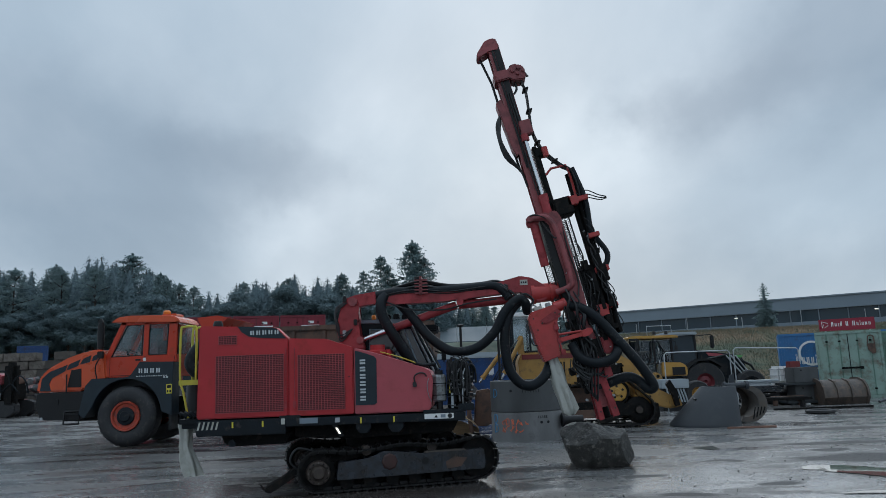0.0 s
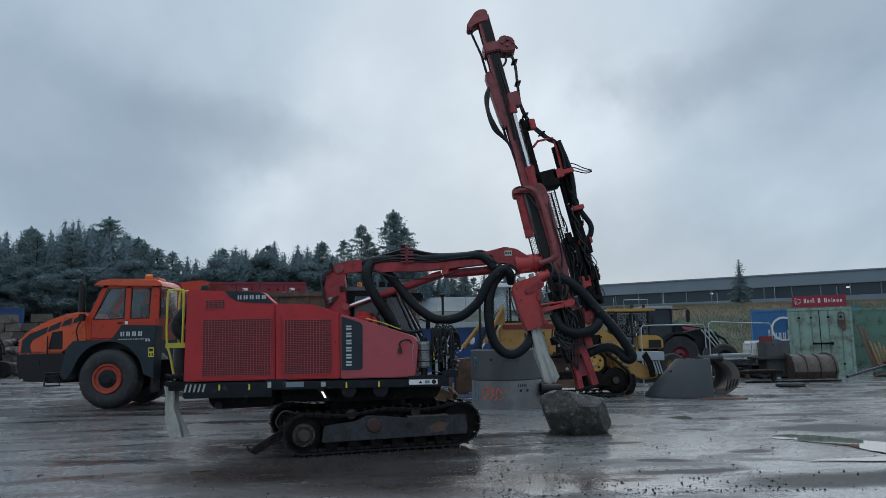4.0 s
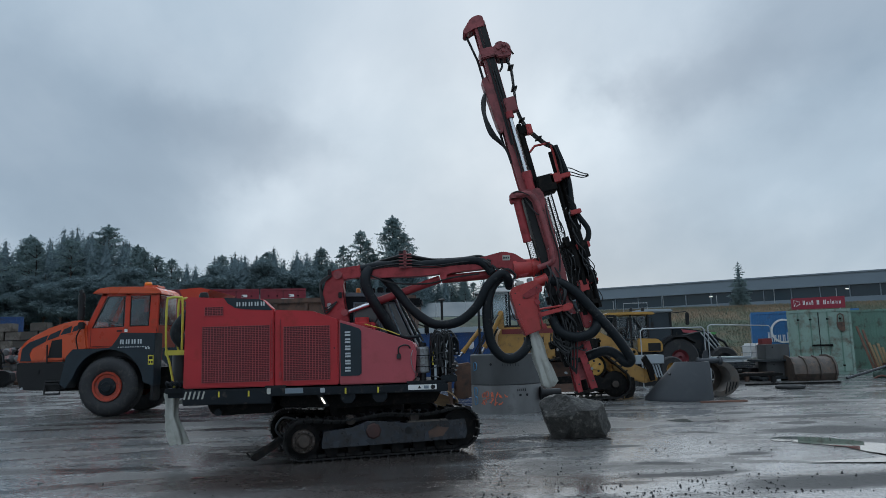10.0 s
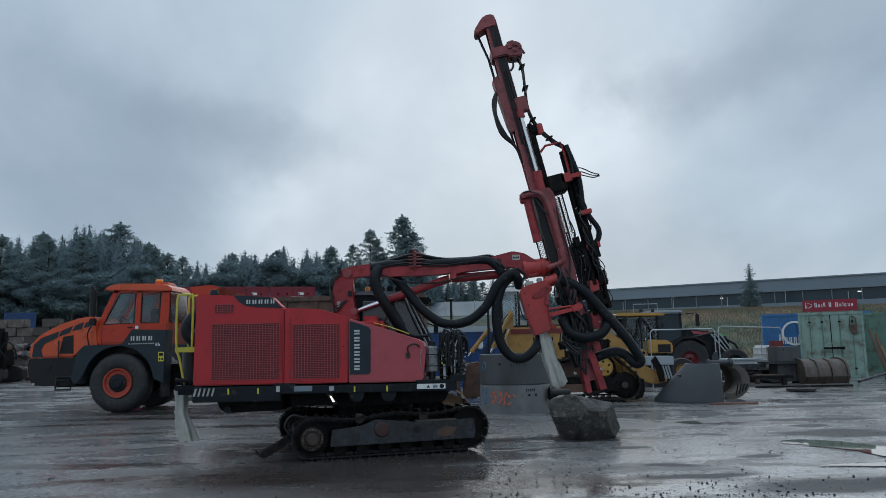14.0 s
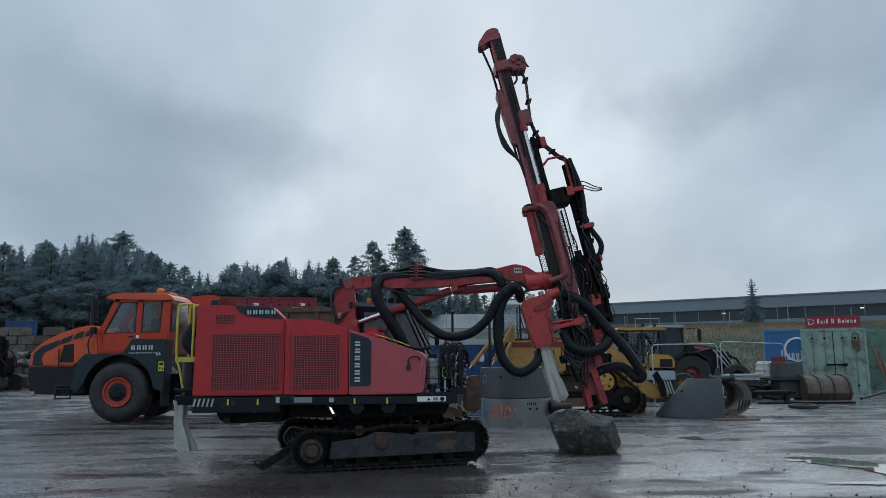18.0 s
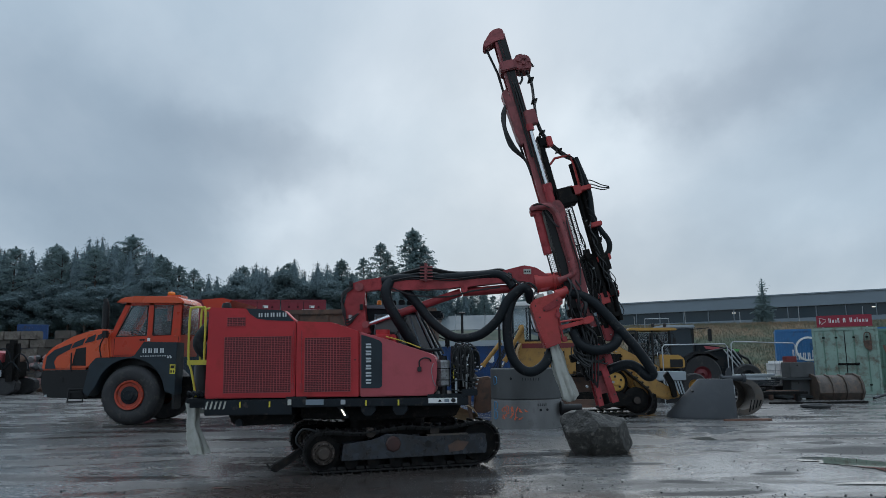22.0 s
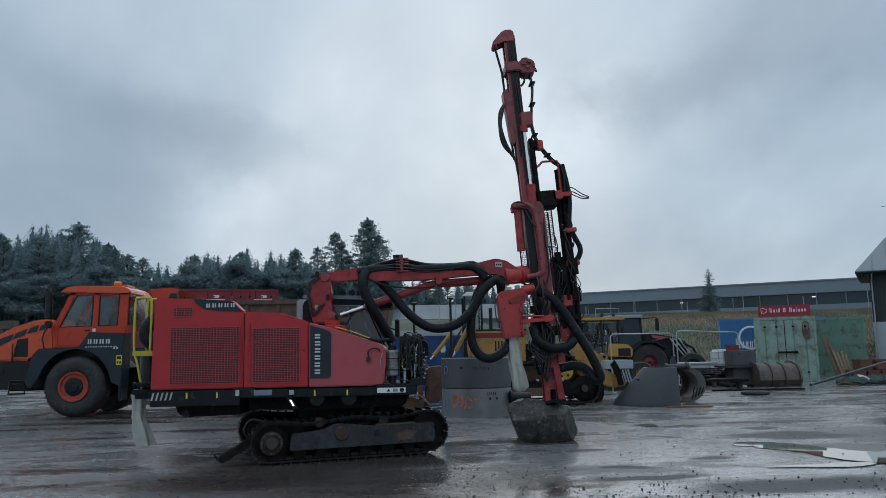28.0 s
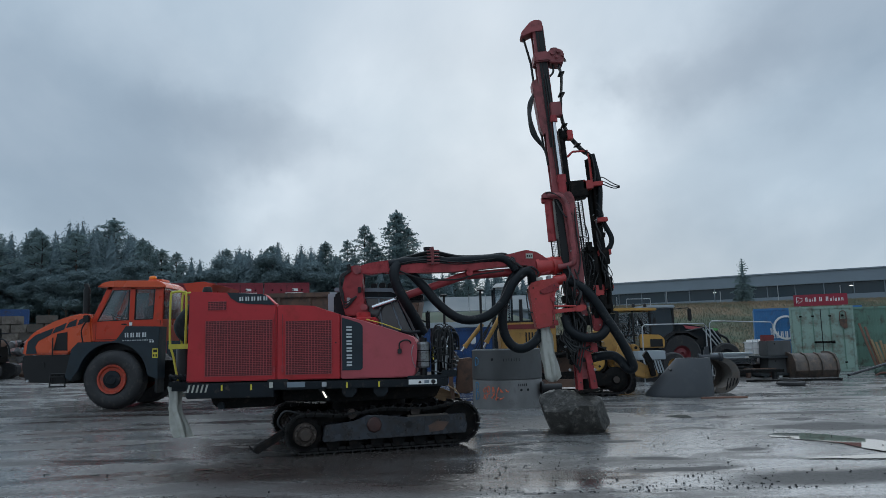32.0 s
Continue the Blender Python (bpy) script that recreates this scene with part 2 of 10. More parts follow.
GRIME = (0.016, 0.013, 0.012)
M = dict(
    red=mat("red_paint", (0.45, 0.032, 0.038), 0.42, spec=0.32, var=0.12, scale=1.4, dirt=(0.30, 0.03, 0.025), amount=0.35, bump=0.04),
    red_faded=mat("faded_red_paint", (0.42, 0.072, 0.088), 0.45, var=0.08, scale=1.8, dirt=(0.36, 0.062, 0.07), amount=0.35, bump=0.04),
    red_boom=mat("worn_red_paint", (0.32, 0.042, 0.048), 0.45, spec=0.35, var=0.25, scale=3.5, dirt=(0.20, 0.02, 0.022), amount=0.4, bump=0.1),
    # dusty mast red, with some veiling glare put into the colour
    red_mast=mat("dusty_veiled_red_paint", (0.27, 0.062, 0.066), 0.5, var=0.25, scale=3.5, dirt=(0.13, 0.03, 0.032), amount=0.45, bump=0.1),
    red_bright=mat("bright_red_paint", (0.43, 0.042, 0.04), 0.4, var=0.15, scale=4, dirt=(0.3, 0.03, 0.02), amount=0.4, bump=0.06),
    slate=mat("slate_grey_paint", (0.019, 0.029, 0.037), 0.45, spec=0.3, var=0.2, scale=3, bump=0.05),
    deck=mat("dark_deck_steel", (0.010, 0.014, 0.018), 0.6, spec=0.22, var=0.3, scale=4, dirt=(0.06, 0.05, 0.045), amount=0.2),
    steel_dark=mat("dark_greasy_steel", (0.007, 0.007, 0.007), 0.6, spec=0.12, var=0.4, scale=6, dirt=(0.03, 0.022, 0.018), amount=0.35, bump=0.3),
    track_frame=mat("worn_blue_grey_steel", (0.024, 0.029, 0.038), 0.28, var=0.4, scale=5, dirt=(0.014, 0.011, 0.010), amount=0.7, bump=0.2),
    shoe=mat("wet_track_steel", (0.008, 0.008, 0.008), 0.42, metal=0.05, spec=0.3, var=0.35, scale=9, dirt=GRIME, amount=0.6, bump=0.35, per_piece=0.3),
    hub=mat("rusty_hub", (0.06, 0.046, 0.036), 0.6, metal=0.2, var=0.35, scale=9, dirt=(0.05, 0.035, 0.03), amount=0.7, bump=0.4),
    rust=mat("rusty_brown_steel", (0.115, 0.062, 0.042), 0.65, var=0.3, scale=2.5, dirt=(0.05, 0.035, 0.03), amount=0.5, bump=0.3),
    chrome=mat("chrome_rod", (0.75, 0.76, 0.78), 0.12, metal=1.0, var=0.05, bump=0),
    tank_metal=mat("dull_grey_canister", (0.22, 0.225, 0.23), 0.38, metal=0.6, var=0.2, scale=9, dirt=(0.07, 0.06, 0.055), amount=0.4),
    alu=mat("dull_aluminium", (0.30, 0.31, 0.32), 0.42, metal=0.8, var=0.12, scale=6),
    rubber=mat("black_rubber_hose", (0.008, 0.011, 0.014), 0.55, spec=0.22, var=0.3, scale=5, dirt=(0.05, 0.05, 0.05), amount=0.15, bump=0.2),
    pivot=mat("dark_rusty_cap", (0.05, 0.02, 0.017), 0.55, var=0.35, scale=8, bump=0.3),
    hose_small=mat("thin_black_hose", (0.012, 0.013, 0.014), 0.45, var=0.2),
    tyre=mat("tyre_rubber", (0.024, 0.024, 0.026), 0.7, var=0.25, scale=4, dirt=(0.06, 0.055, 0.05), amount=0.3, bump=0.4),
    glass=mat("tinted_glass", (0.024, 0.034, 0.042), 0.08, var=0.05, bump=0, spec=0.22),
    # opaque pane; its lighter grey paints in reflection and the dim interior
    sheen_glass=mat("grey_sheen_tinted_glass", (0.055, 0.050, 0.054), 0.12, var=0.35, scale=2.5, bump=0.02, spec=0.6),
    cab_glass=mat("dark_clear_cab_glass", (0.60, 0.68, 0.72), 0.03, spec=0.12, var=0.05, bump=0, glass=1.0),
    clear=mat("clear_tinted_glass", (0.62, 0.70, 0.74), 0.02, spec=0.1, var=0.03, bump=0, glass=1.0),
    yellow_rail=mat("yellow_rail_paint", (0.52, 0.46, 0.05), 0.45, var=0.12, scale=8),
    white=mat("white_paint", (0.75, 0.75, 0.74), 0.5, var=0.06, scale=6),
    letter=mat("pale_letter_film", (0.5, 0.53, 0.54), 0.5, var=0.04, bump=0),
    black=mat("black_plastic", (0.009, 0.009, 0.010), 0.5, var=0.2, spec=0.35),
    bag=mat("grimy_white_plastic_bag", (0.45, 0.45, 0.41), 0.4, var=0.16, scale=2.4, dirt=(0.33, 0.32, 0.27), amount=0.3, bump=0.4, fine=14, stretch=(1, 1, 0.4)),
    truck=mat("orange_red_truck_paint", (0.50, 0.042, 0.016), 0.35, spec=0.38, var=0.08, scale=1.5, dirt=(0.35, 0.05, 0.02), amount=0.25, bump=0.03),
    truck_orange=mat("light_orange_bonnet_paint", (0.60, 0.08, 0.022), 0.32, var=0.08, scale=1.5, bump=0.03),
    yellow=mat("yellow_machine_paint", (0.38, 0.205, 0.05), 0.45, var=0.15, scale=3, dirt=(0.16, 0.10, 0.045), amount=0.3, bump=0.1),
    yellow_bright=mat("clean_yellow_paint", (0.46, 0.25, 0.05), 0.4, var=0.1, scale=3, bump=0.05),
    rim_crimson=mat("crimson_rim_paint", (0.13, 0.012, 0.018), 0.5, var=0.15, scale=5),
    stripe_green=mat("green_stripe_paint", (0.10, 0.35, 0.10), 0.5, var=0.1),
    maroon=mat("maroon_stripe_paint", (0.16, 0.02, 0.02), 0.5, var=0.2, scale=3),
    concrete=mat("wet_grey_concrete", (0.165, 0.166, 0.166), 0.65, var=0.25, scale=2.2, stretch=(1, 1, 0.35), dirt=(0.12, 0.12, 0.118), amount=0.2, bump=0.35),
    concrete_dark=mat("damp_dark_concrete", (0.066, 0.069, 0.071), 0.6, var=0.25, scale=2.2, stretch=(1, 1, 0.35), dirt=(0.065, 0.065, 0.065), amount=0.2, bump=0.3),
    concrete_slate=mat("dark_slate_concrete", (0.038, 0.043, 0.05), 0.6, var=0.12, scale=2, dirt=(0.05, 0.055, 0.06), amount=0.3, bump=0.2),
    rock=mat("grey_granite_rock", (0.040, 0.037, 0.033), 0.6, var=0.45, scale=6, dirt=(0.16, 0.15, 0.13), amount=0.32, bump=0.8, fine=22, depth=0.02),
    chipping=mat("dark_stone_chippings", (0.022, 0.021, 0.021), 0.5, var=0.3, scale=4, bump=0.2),
    clod=mat("dark_wet_mud", (0.022, 0.018, 0.016), 0.6, var=0.3, scale=6, bump=0.3),
    # grille backing: the shade inside the slots is put into its colour
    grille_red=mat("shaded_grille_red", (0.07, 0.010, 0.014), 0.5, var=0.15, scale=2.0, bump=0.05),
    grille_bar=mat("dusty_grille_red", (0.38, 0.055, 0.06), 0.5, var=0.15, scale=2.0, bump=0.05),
    rim_red=mat("dull_red_rim_paint", (0.42, 0.05, 0.022), 0.45, var=0.15, scale=5, dirt=(0.16, 0.04, 0.03), amount=0.45, bump=0.1),
    rubble_pink=mat("pinkish_rubble", (0.30, 0.17, 0.16), 0.7, var=0.3, scale=3, bump=0.4),
    bark=mat("pine_bark", (0.07, 0.05, 0.04), 0.85, var=0.3, scale=2, bump=0.4, fine=12),
    # tree foliage: distance haze is painted in as paler, bluer base colours
    spruce=leaf("hazed_spruce_needles", (0.165, 0.228, 0.25), 0.9, var=0.2, scale=0.7, bump=0),
    pine=leaf("hazed_pine_needles", (0.20, 0.27, 0.275), 0.9, var=0.2, scale=0.7, bump=0),
    leafy=leaf("hazed_birch_leaves", (0.15, 0.205, 0.22), 0.9, var=0.2, scale=0.7, bump=0),
    spruce_dense=mat("hazed_dense_spruce_needles", (0.115, 0.16, 0.175), 0.9, var=0.3, scale=9, bump=0.6, fine=40, depth=0.03),
    pine_dense=mat("hazed_dense_pine_needles", (0.12, 0.163, 0.172), 0.9, var=0.3, scale=9, bump=0.6, fine=40, depth=0.03),
    leafy_dense=mat("hazed_dense_birch_leaves", (0.135, 0.18, 0.19), 0.9, var=0.3, scale=9, bump=0.6, fine=40, depth=0.03),
    grass=leaf("dry_tall_grass", (0.235, 0.178, 0.122), 0.9, var=0.3, scale=0.18, dirt=(0.118, 0.148, 0.105), amount=0.65, bump=0.12, fine=6),
    grass_green=leaf("green_bank_grass", (0.125, 0.145, 0.112), 0.9, var=0.35, scale=0.3, dirt=(0.17, 0.15, 0.115), amount=0.45, bump=0),
    # cladding grey with a slight blue of distance haze put in
    clad=mat("hazed_grey_cladding", (0.18, 0.223, 0.262), 0.5, var=0.08, scale=0.4, bump=0.02),
    clad_light=mat("pale_grey_panel", (0.33, 0.37, 0.40), 0.5, var=0.08, scale=0.4, bump=0.02),
    window=mat("dark_window_glass", (0.034, 0.052, 0.066), 0.14, spec=0.3, var=0.15, scale=0.2, bump=0),
    green_box=mat("pale_green_container_paint", (0.235, 0.335, 0.285), 0.55, var=0.12, scale=1.5, dirt=(0.13, 0.10, 0.07), amount=0.45, bump=0.15),
    green_dark=mat("dark_green_container_paint", (0.13, 0.235, 0.185), 0.55, var=0.12, scale=1.5, dirt=(0.08, 0.07, 0.05), amount=0.35, bump=0.1),
    blue_box=mat("blue_container_paint", (0.04, 0.165, 0.37), 0.5, var=0.12, scale=1.5, dirt=(0.05, 0.1, 0.18), amount=0.3),
    navy=mat("navy_skip_paint", (0.016, 0.06, 0.185), 0.5, var=0.15, scale=1.5, dirt=(0.03, 0.04, 0.07), amount=0.3),
    red_box=mat("wine_red_container_paint", (0.20, 0.016, 0.028), 0.55, var=0.12, scale=1.2, dirt=(0.1, 0.015, 0.02), amount=0.3),
    sign=mat("crimson_sign_sheet", (0.27, 0.012, 0.032), 0.35, var=0.06, scale=1.0, bump=0.02),
    wood=mat("sawn_timber", (0.34, 0.23, 0.13), 0.7, var=0.2, scale=4, bump=0.3, stretch=(1, 1, 6)),
    wood_red=mat("reddish_wet_plank", (0.20, 0.10, 0.07), 0.6, var=0.2, scale=4, bump=0.3),
    rusty_steel=mat("rusty_bucket_steel", (0.075, 0.058, 0.048), 0.5, metal=0.15, var=0.45, scale=4, dirt=(0.13, 0.085, 0.06), amount=0.45, bump=0.4),
    worn_steel=mat("worn_bucket_steel", (0.10, 0.088, 0.078), 0.5, metal=0.2, var=0.3, scale=3, dirt=(0.12, 0.09, 0.07), amount=0.5, bump=0.3),
    galv=mat("galvanised_tube", (0.42, 0.44, 0.46), 0.4, metal=0.7, var=0.12, scale=6),
    amber=mat("amber_beacon", (0.75, 0.2, 0.02), 0.3, var=0.05, bump=0),
    lens=glow_mat("work_lamp_lens", (1.0, 0.95, 0.8), 1.3),
    hall_lamp=glow_mat("hall_lamp_lens", (1.0, 0.97, 0.9), 1.2),
    graffiti=mat("orange_spray_paint", (0.62, 0.15, 0.075), 0.6, var=0.3, scale=20, bump=0),
    chalk_blue=mat("blue_spray_paint", (0.05, 0.22, 0.4), 0.6, var=0.2, scale=20, bump=0),
    stripe_yellow=mat("yellow_marker_film", (0.65, 0.55, 0.05), 0.5, var=0.1, bump=0),
    terracotta=mat("terracotta_pots", (0.13, 0.05, 0.035), 0.7, var=0.2, scale=4),
    slate_roof=mat("slate_grey_roof_sheet", (0.16, 0.18, 0.19), 0.5, var=0.12, scale=1, bump=0.1),
    dark_wood=mat("dark_stained_boards", (0.025, 0.03, 0.033), 0.7, var=0.25, scale=3, bump=0.3, per_piece=0.2),
    dull_green=mat("green_netting", (0.03, 0.06, 0.045), 0.8, var=0.4, scale=8, bump=0.5),
    pale_roof=mat("pale_hall_roof", (0.095, 0.118, 0.13), 0.5, var=0.06, scale=0.3),
)


# ---- building ----
ORG = {}


def thing(name, at=(0, 0, 0), label="", category="", group="", kind="", local=False, rz=0.0):
    """An empty at a thing's base. Parts are given in world metres, or with local=True in the thing's own space."""
    ob = new(name)
    ob.empty_display_size = 0.2
    ob.matrix_basis = pose(*at, 0, 0, rz)
    ORG[ob.name] = Vector((0, 0, 0)) if local else Vector(at)
    return tagged(ob, label, category, group, kind)


def mesh_of(bm, name, material, origin=(0, 0, 0), smooth=None):
    me = bpy.data.meshes.new(name)
    if Vector(origin).length:
        bmesh.ops.translate(bm, vec=-Vector(origin), verts=bm.verts)
    bmesh.ops.recalc_face_normals(bm, faces=bm.faces)
    if smooth is not None:
        for f in bm.faces:
            f.smooth = True
        for e in bm.edges:
            if len(e.link_faces) == 2 and e.calc_face_angle(0) > radians(smooth):
                e.smooth = False
    bm.to_mesh(me)
    bm.free()
    me.materials.append(material)
    return me


SPLIT = {"fitting", "hydraulic_hose", "head_hose", "symbol", "hose_bundle", "roof_lamp", "wear_strip", "side_louvre", "hitch", "feed_chain", "cross_tube", "bearer"}


def pieces(bm):
    """The separate pieces of a bmesh, each as one of its own."""
    seen, out = set(), []
    bm.verts.index_update()
    for v0 in bm.verts:
        if v0.index in seen:
            continue
        group, stack = [], [v0]
        seen.add(v0.index)
        while stack:
            v = stack.pop()
            group.append(v)
            for e in v.link_edges:
                w = e.other_vert(v)
                if w.index not in seen:
                    seen.add(w.index)
                    stack.append(w)
        nb, new_of = bmesh.new(), {}
        for v in group:
            new_of[v.index] = nb.verts.new(v.co)
        for f in {f for v in group for f in v.link_faces}:
            nb.faces.new([new_of[v.index] for v in f.verts])
        out.append(nb)
    return out


def part(name, bm, material, parent, label="", origin=None, smooth=35):
    if name in SPLIT:
        group = pieces(bm)
        if len(group) > 1:
            bm.free()
            return [part(name, g, material, parent, label, origin, smooth) for g in group][0]
        for g in group:
            g.free()
    base = ORG[parent.name]
    o = base if origin is None else Vector(origin)
    ob = new(name, mesh_of(bm, name, material, o, smooth))
    ob.parent = parent
    ob.location = o - base
    ORG[ob.name] = o
    return tagged(ob, label)


def solid(name, bm, material, label="", category="", group="", kind="", origin=(0, 0, 0), smooth=35):
    """A thing that is one mesh."""
    ob = new(name, mesh_of(bm, name, material, origin, smooth))
    ob.location = origin
    ORG[ob.name] = Vector(origin)
    return tagged(ob, label, category, group, kind)


def B():
    return bmesh.new()


def box(bm, x0, y0, z0, x1, y1, z1, bev=0.0):
    return prism(bm, [(x0, z0), (x1, z0), (x1, z1), (x0, z1)], y0, y1, bev)


def prism(bm, pts, y0, y1, bev=0.0, y_of=None):
    """An outline in x and z, from y0 to y1."""
    a = [bm.verts.new((x, y0, z)) for x, z in pts]
    b = [bm.verts.new((x, y1, z)) for x, z in pts]
    n = len(pts)
    fs = [bm.faces.new(a), bm.faces.new(b[::-1])]
    fs += [bm.faces.new((a[i], b[i], b[(i + 1) % n], a[(i + 1) % n])) for i in range(n)]
    if bev:
        es = {e for f in fs for e in f.edges}
        bmesh.ops.bevel(bm, geom=list(es), offset=bev, segments=2, affect="EDGES", clamp_overlap=True)
    return bm


def rings(bm, frames, n, closed_ends=True):
    """Skin over rings, each a list of n points."""
    rows = [[bm.verts.new(p) for p in ring] for ring in frames]
    for r, s in zip(rows, rows[1:]):
        for i in range(n):
            bm.faces.new((r[i], r[(i + 1) % n], s[(i + 1) % n], s[i]))
    if closed_ends:
        bm.faces.new(rows[0][::-1])
        bm.faces.new(rows[-1])
    return bm


def circle_at(c, way, r, n, up=None):
    way = Vector(way).normalized()
    side = way.cross(up or Vector((0.0, 0.0, 1.0)))
    if side.length < 1e-3:
        side = way.cross(Vector((0.0, 1.0, 0.0)))
    side.normalize()
    top = side.cross(way)
    return [Vector(c) + side * (r * math.cos(a)) + top * (r * math.sin(a)) for a in (2 * math.pi * i / n for i in range(n))]


def cyl(bm, a, b, r, n=16, r2=None):
    a, b = Vector(a), Vector(b)
    return rings(bm, [circle_at(a, b - a, r, n), circle_at(b, b - a, r if r2 is None else r2, n)], n)


def spline(pts, steps=8):
    pts = [Vector(p) for p in pts]
    ext = [2 * pts[0] - pts[1], *pts, 2 * pts[-1] - pts[-2]]
    out = []
    for i in range(1, len(ext) - 2):
        p0, p1, p2, p3 = ext[i - 1:i + 3]
        for k in range(steps):
            t = k / steps
            out.append(0.5 * (2 * p1 + (p2 - p0) * t + (2 * p0 - 5 * p1 + 4 * p2 - p3) * t * t + (3 * p1 - p0 - 3 * p2 + p3) * t ** 3))
    out.append(pts[-1])
    return out


def tube(bm, pts, r, n=8, steps=6, ribs=0.0, straight=False):
    """A hose or bar through points; ribs: depth of its rings."""
    pts = [Vector(p) for p in pts] if straight else spline(pts, steps)
    frames, side = [], None
    for i, p in enumerate(pts):
        way = (pts[min(i + 1, len(pts) - 1)] - pts[max(i - 1, 0)]).normalized()
        if side is None:
            side = way.cross(Vector((0, 1, 0.01)))
        side = (side - way * side.dot(way)).normalized()
        top = side.cross(way)
        rr = r * (1 + (ribs if i % 2 else 0))
        frames.append([p + side * (rr * math.cos(a)) + top * (rr * math.sin(a)) for a in (2 * math.pi * k / n for k in range(n))])
    return rings(bm, frames, n)


def lathe(bm, profile, c, way, n=24):
    """Profile of (radius, along) turned about a line through c."""
    c, way = Vector(c), Vector(way).normalized()
    if profile[0][0] > 0.04 and profile[0][0] == profile[-1][0] == min(q[0] for q in profile) and max(q[0] for q in profile) > profile[0][0]:
        return rings(bm, [circle_at(c + way * s, way, r, n) for r, s in [*profile, profile[0]]], n, False)   # an open ring
    return rings(bm, [circle_at(c + way * s, way, max(r, 1e-4), n) for r, s in profile], n)


def bars(parent, x0, z0, widths, heights, y, gap, material, name="letter_bar", up=False, thick=0.006):
    """Plain blocks where lettering stands, on a face that looks to -y."""
    at = 0.0
    for w, h in zip(widths, heights):
        strokes = ((0.0, 0.30), (0.48, 0.78)) if name == "letter_bar" else ((0.0, 1.0),)
        for f0, f1 in strokes:
            b = B()
            if up:
                box(b, x0, y - thick, z0 + at + w * f0, x0 + h, y, z0 + at + w * f1)
            else:
                box(b, x0 + at + w * f0, y - thick, z0, x0 + at + w * f1, y, z0 + h)
            part(name, b, material, parent)
        at += w + gap


# ---- ground ----
# x, y, half length, half width, turn
# mud stains; those by the rig and truck also paint in shade and reflection
MUD_SHADE_SPOTS = ((-4.7, 9.75, 1.4, 0.26, 0.38), (-1.6, 9.8, 2.9, 0.95, 0.05), (-6.5, 20.4, 4.5, 0.6, 0.05), (-6.8, 15.2, 2.6, 0.26, 0.22), (-8.2, 18.6, 2.6, 0.3, 0.05), (-5.0, 14.0, 1.2, 0.12, 0.15), (-3.0, 17.6, 1.6, 0.35, 0.0), (-4.4, 16.4, 1.6, 0.3, 0.0), (-11.0, 17.2, 3.0, 0.25, 0.1), (-1.1, 10.9, 2.6, 0.8, 0.2), (-1.0, 12.6, 1.9, 1.3, 0.3), (0.3, 8.9, 2.4, 0.8, 0.05), (-6.3, 12.6, 1.6, 0.1, 0.3))
GRAVEL_SPOTS = ((6.6, 13.1, 1.3, 0.5, -0.1), (2.9, 9.3, 0.8, 0.2, 0.1), (4.25, 13.4, 0.5, 0.14, 0.0), (4.0, 18.0, 1.4, 0.3, -0.2), (7.5, 15.5, 1.6, 0.35, 0.0), (4.6, 8.6, 1.6, 0.5, 0.1), (1.0, 11.95, 0.6, 0.07, 0.45), (8.5, 18.5, 2.0, 0.4, 0.0), (4.07, 18.75, 0.57, 0.33, 0.03), (4.47, 13.31, 0.25, 0.23, 0.03), (6.66, 14.37, 0.55, 0.25, 0.03), (6.89, 13.49, 0.77, 0.40, 0.03), (2.88, 10.13, 0.49, 0.18, 0.03), (4.26, 10.76, 0.43, 0.19, 0.03), (2.60, 11.90, 0.42, 0.21, 0.03), (6.28, 16.61, 0.54, 0.29, 0.03), (4.97, 16.41, 0.33, 0.29, 0.03))


